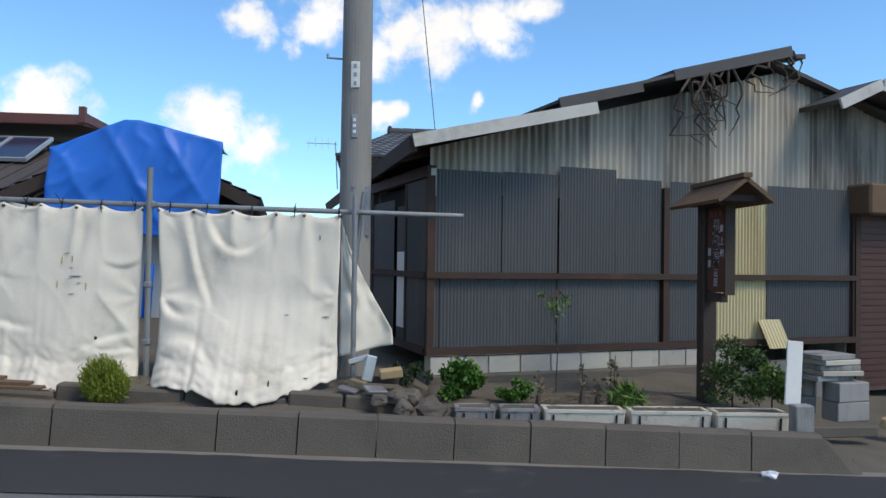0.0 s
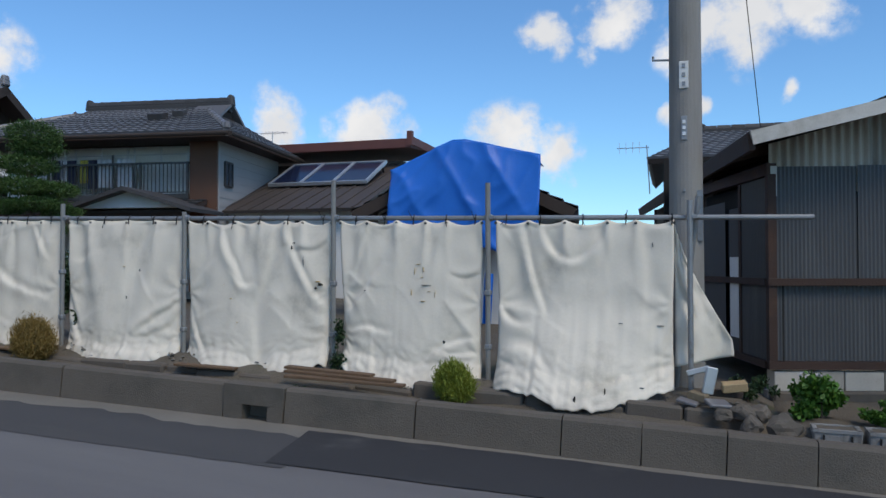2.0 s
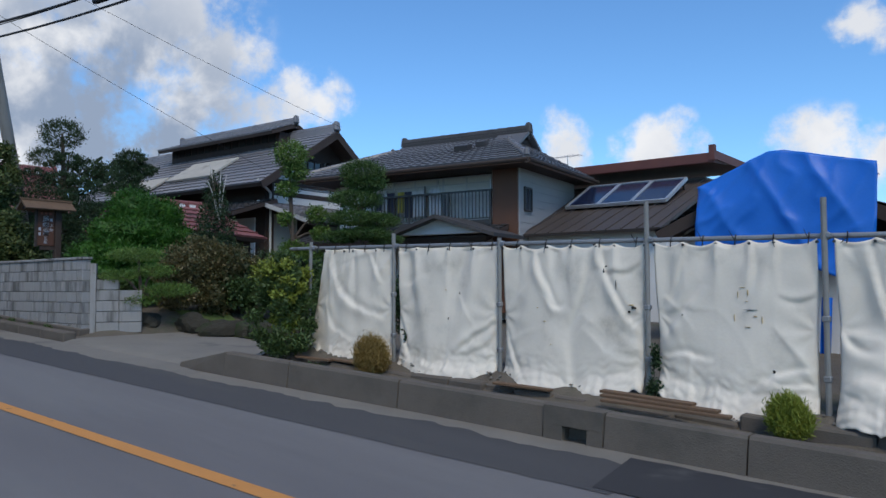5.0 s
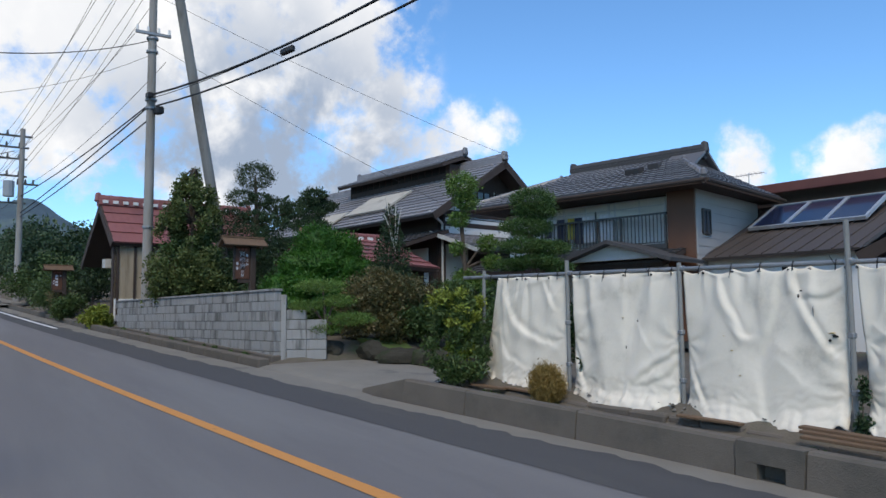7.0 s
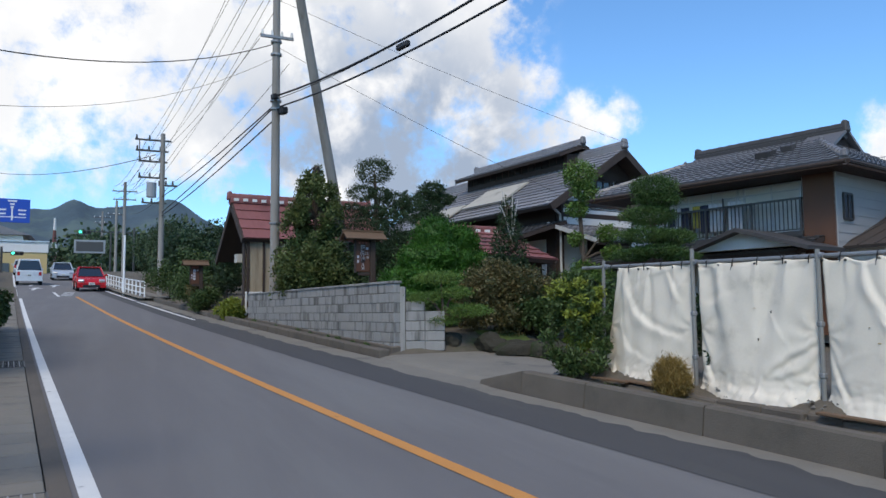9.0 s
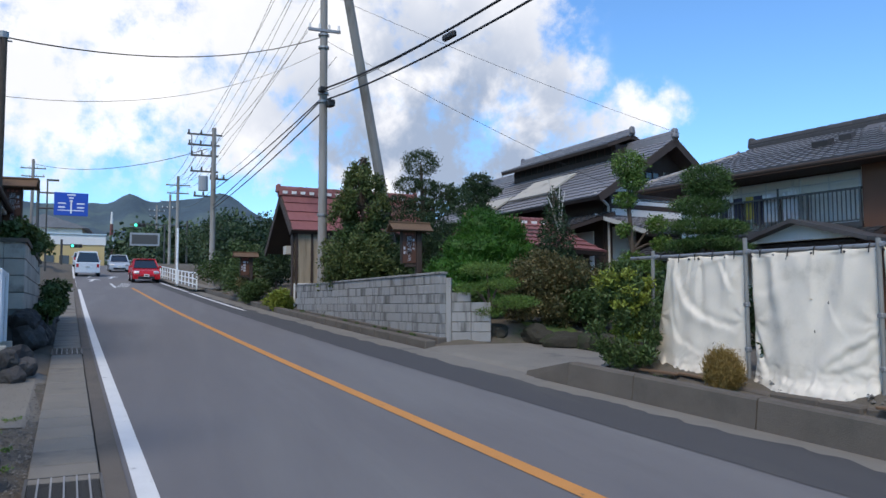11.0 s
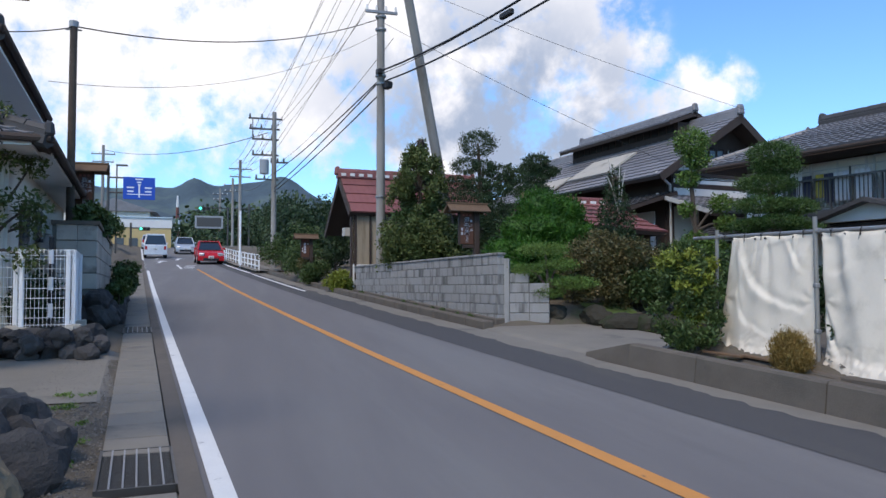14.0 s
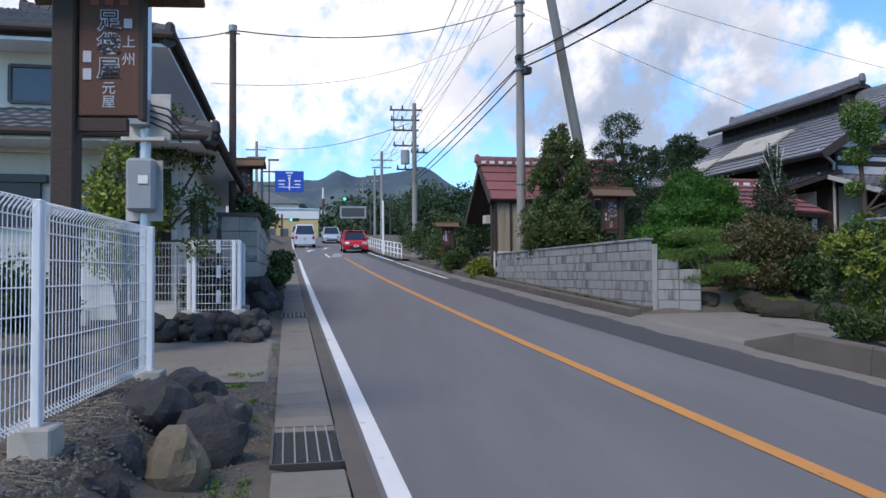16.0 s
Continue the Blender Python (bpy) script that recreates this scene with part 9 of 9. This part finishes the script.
ball_bush(-2.86, 6.5, 0.3, 0.185, "leaf_yellow", 431, "feathery yellow-green ball bush before the tarpaulin")
ball_bush(-7.78, 6.05, 0.5, 0.25, "leaf_orange", 432, "feathery ochre ball bush before the tarpaulin")
tree("post_weed", "dark weed climbing beside a fence post", -4.22, 6.72, 0.45, [(0, 0, -0.1, 0.008), (0, 0, 0.5, 0.004)], [(0, 0, 0.12, 0.1, 0.06, 0.12), (0.02, 0, 0.42, 0.06, 0.05, 0.16)], 420, 0.045, "leaf_dark", 433, "weed", shell=0.1, limbs=False)
tree("post_weed", "dark weed behind the end of the tarpaulin", -7.62, 6.5, 0.5, [(0, 0, -0.1, 0.008), (0, 0, 0.5, 0.004)], [(0, 0, 0.2, 0.08, 0.05, 0.2), (0.02, 0, 0.45, 0.05, 0.05, 0.14)], 320, 0.045, "leaf_dark", 434, "weed", shell=0.1, limbs=False)


# boards lying along the fence foot
for i, (x, y, z, l, a) in enumerate([(-3.95, 6.28, 0.5, 1.15, 4), (-3.85, 6.2, 0.47, 1.2, 8), (-4.1, 6.34, 0.53, 0.95, 2), (-5.6, 6.35, 0.5, 0.7, 9), (-8.3, 6.15, 0.6, 0.8, 3), (-8.9, 6.0, 0.62, 0.6, 12)]):
    o = part("board", boxes(((0, 0, 0), (l, 0.11, 0.026), (0, 0, 0), 0.004)), "wood_brown", None)
    o.matrix_world = pose(x, y, z, 0, 2.5, a)
    tagged(o, "weathered brown board lying at the fence foot", "board", "boards at the fence foot")

# blue sheet remnant beside the post
v, f = corrugated(-0.045, 0.035, 0, 0.5, 0.05, 0.012, 0.0)
o = raw("blue_remnant", v, f, "tarp_blue", None)
o.matrix_world = pose(-2.69, fence_y(-2.69) - 0.02, 0.98, 0, 3, RZ)
so = o.modifiers.new("thickness", "SOLIDIFY")
so.thickness = 0.006
tagged(o, "strip of blue tarpaulin tied beside a fence post", "tarpaulin")


# rubble beside the first post
for nm, lab, mt, c, s, r in [
        ("brick", "tan brick lying on the rubble", "wood_pale", (-0.42, 7.0, 0.5), (0.21, 0.1, 0.08), (10, -6, 12)),
        ("brick", "broken brown brick in the rubble", "stone_tan", (-0.72, 6.98, 0.4), (0.16, 0.1, 0.07), (0, 9, -20)),
        ("frame_scrap", "pale scrap of broken metal frame", "alu_bright", (-0.62, 7.0, 0.54), (0.1, 0.03, 0.24), (0, 12, 20)),
        ("frame_scrap", "pale scrap of broken metal frame", "alu_bright", (-0.72, 7.02, 0.62), (0.2, 0.03, 0.05), (0, -15, 10)),
        ("tile_scrap", "broken grey tile in the rubble", "tile_grey", (-0.55, 6.85, 0.37), (0.2, 0.14, 0.03), (14, 5, 30)),
        ("tile_scrap", "broken grey tile in the rubble", "tile_grey", (-0.8, 6.9, 0.36), (0.18, 0.12, 0.03), (4, 12, -10)),
        ("timber_scrap", "short dark timber offcut in the rubble", "wood_dark", (-0.5, 7.1, 0.42), (0.3, 0.08, 0.06), (0, 6, 25))]:
    o = part(nm, boxes(((0, 0, 0), s, (0, 0, 0), 0.008)), mt, None)
    o.matrix_world = pose(*c, *r)
    tagged(o, lab, "rubble", "rubble beside the post")
stones("rubble_stone", "grey stone in the rubble beside the post", [(-0.28, 6.62, 0.24, 0.17, 0.15, 0.15), (-0.04, 6.68, 0.22, 0.27, 0.18, 0.22), (0.1, 6.55, 0.16, 0.14, 0.1, 0.08), (-0.15, 6.52, 0.13, 0.12, 0.1, 0.07), (-0.35, 6.85, 0.3, 0.2, 0.16, 0.14), (-0.5, 6.72, 0.3, 0.16, 0.14, 0.1), (-0.22, 6.95, 0.28, 0.24, 0.18, 0.16)], "rubble stones", "concrete", 61)

# stacked slabs and blocks near the shutter
def stack():
    rng = random.Random(14)
    for i in range(2):
        o = part("concrete_block", boxes(((0, 0, 0), (0.39, 0.22, 0.19), (0, 0, 0), 0.008)), "block_grey", None)
        o.matrix_world = pose(4.12, 7.62, 0.1 + 0.195 * i, 0, 0, 16 + 3 * i)
        tagged(o, "grey concrete block under a stack of slabs", "concrete block", "stacked blocks")
        o = part("concrete_block", boxes(((0, 0, 0), (0.3, 0.22, 0.19), (0, 0, 0), 0.008)), "block_grey", None)
        o.matrix_world = pose(3.86, 7.95, 0.1 + 0.195 * i, 0, 0, 60)
        tagged(o, "grey concrete block under a stack of slabs", "concrete block", "stacked blocks")
    for i in range(5):
        o = part("paving_slab", boxes(((0, 0, 0), (0.46, 0.4, 0.05), (0, 0, 0), 0.006)), "concrete_pale" if i % 2 else "block_grey", None)
        o.matrix_world = pose(3.98 + rng.uniform(-0.05, 0.05), 7.75 + rng.uniform(-0.03, 0.03), 0.42 + 0.054 * i, 0, 0, 15 + rng.uniform(-9, 9))
        tagged(o, "flat concrete slab in a rough stack", "paving slab", "stacked slabs")
    o = part("white_board", boxes(((0, 0, 0.26), (0.15, 0.02, 0.56), (0, 0, 0), 0.004)), "plaster_white", None)
    o.matrix_world = pose(3.14, 6.66, 0.34, -4, 5, 8)
    tagged(o, "narrow white board leaning at the planters", "board")
    o = part("concrete_block", boxes(((0, 0, 0.17), (0.17, 0.12, 0.34), (0, 0, 0), 0.01)), "block_grey", None)
    o.matrix_world = pose(3.12, 6.45, 0.02, 0, 0, 6)
    tagged(o, "grey concrete block standing on end", "concrete block")
    o = part("beam", boxes(((0, 0, 0), (0.8, 0.12, 0.1), (0, 0, 0), 0.01)), "concrete", None)
    o.matrix_world = pose(3.75, 7.1, 0.0, 0, 0, 8)
    tagged(o, "concrete beam lying on bare earth", "beam")
    for i in range(2):
        o = part("timber_offcut", boxes(((0, 0, 0), (0.5, 0.12, 0.09), (0, 0, 0), 0.01)), "wood_pale", None)
        o.matrix_world = pose(4.55 + 0.12 * i, 7.25 + 0.1 * i, 0.0 + 0.03 * i, 0, 8, -35 + 12 * i)
        tagged(o, "pale timber offcut on bare earth", "timber", "timber offcuts")


stack()
lit = part("crumpled_paper", rock(bmesh.new(), (0, 0, 0), (0.12, 0.08, 0.06), 4.4, 0.8, 2), "white_paint", None)
lit.matrix_world = pose(2.62, 5.9, Z(2.62) + 0.03)
tagged(lit, "crumpled white paper litter at the kerb", "litter")


# house roof seen beyond the shed
h = thing("house", "white-walled house with grey tiled roof behind the shed", "house", -2.1, 17.94, 0.2, RZ)
part("wall", boxes(((3.0, 0.05, 1.9), (6.0, 0.1, 3.8)), ((0.05, 2.5, 1.9), (0.1, 5.0, 3.8)), ((3.0, 5.0, 1.9), (6.0, 0.1, 3.8)), ((5.95, 2.5, 1.9), (0.1, 5.0, 3.8))), "plaster_white", h)
tile_roof("roof", (-0.4, -0.6, 3.75), (6.6, -0.6, 3.75), (6.0, 2.3, 4.75), (0.9, 2.3, 4.75), h, "tile_grey")
tile_roof("roof", (-0.4, 5.4, 3.75), (-0.4, -0.6, 3.75), (0.9, 2.3, 4.75), (0.9, 2.6, 4.75), h, "tile_grey")
ridge(h, (0.9, 2.4, 4.85), (6.0, 2.4, 4.85), "tile_dark", 0.1)
a = thing("tv_antenna", "thin television antenna beside a tiled roof", "antenna", -2.75, 17.5, 3.6)
part("mast", tubes(((0.3, 0.2, -0.4), (0.25, 0.1, 0.7), 0.014), seg=6), "alu_bright", a)
part("boom", tubes(((-0.4, 0, 0.65), (0.3, 0.1, 0.65), 0.01), *[((-0.35 + 0.15 * i, 0.0, 0.52), (-0.35 + 0.15 * i, 0.0, 0.78), 0.005) for i in range(4)], seg=5), "alu_bright", a)

# weeds along the kerbs and in cracks
def weeds(name, label, spots, size, mat, seed, count):
    tagged(foliage(name, spots, count, size, mat, None, seed, 0.1, 3.0, up=0.6), label, "weeds", kind="stuff")


rng = random.Random(77)
weeds("weeds", "small weeds along the fence foot and kerb", [(x, kerb_y(x) + rng.uniform(0.3, 0.9), ground_z(x, kerb_y(x) + 0.6) + 0.04, 0.1, 0.07, 0.05) for x in [rng.uniform(-10, 0) for _ in range(9)]], 0.04, "leaf", 78, 300)
weeds("weeds", "small weeds and moss beside the drain covers", [(x, centre(x) - 3.55 - rng.uniform(0, 0.35), Z(x) + 0.01, 0.12, 0.06, 0.025) for x in [rng.uniform(-9.5, -3.8) for _ in range(26)]], 0.03, "leaf_bright", 79, 1600)
weeds("grass", "short mown grass along the garden edge", [(-14.6 + 0.32 * i, centre(-14.6 + 0.32 * i) + 6.1, ground_z(-14.6 + 0.32 * i, centre(-14.6) + 6.2) + 0.07, 0.3, 0.5, 0.03) for i in range(14)], 0.06, "leaf_bright", 80, 6000)
weeds("weeds", "weeds along the block wall foot", [(x, 5.05 + 0.1 * (x + 14.9) - 0.05, Z(x) + 0.12, 0.14, 0.05, 0.06) for x in [rng.uniform(-25, -15) for _ in range(12)]], 0.07, "leaf", 81, 600)
bm = bmesh.new()
for i in range(420):
    x, y = rng.uniform(-8.2, -3.9), rng.uniform(-2.5, -1.4)
    a, l = rng.uniform(0, 6.28), rng.uniform(0.05, 0.2)
    z = ground_z(x, y) + 0.02
    tube(bm, (x, y, z), (x + l * math.cos(a), y + l * math.sin(a), z + rng.uniform(-0.01, 0.03)), 0.004, 0.002, 3)
o = part("dry_twigs", bm, "dry", None)
tagged(o, "dry twigs and straw lying under the white fence", "twigs", kind="stuff")
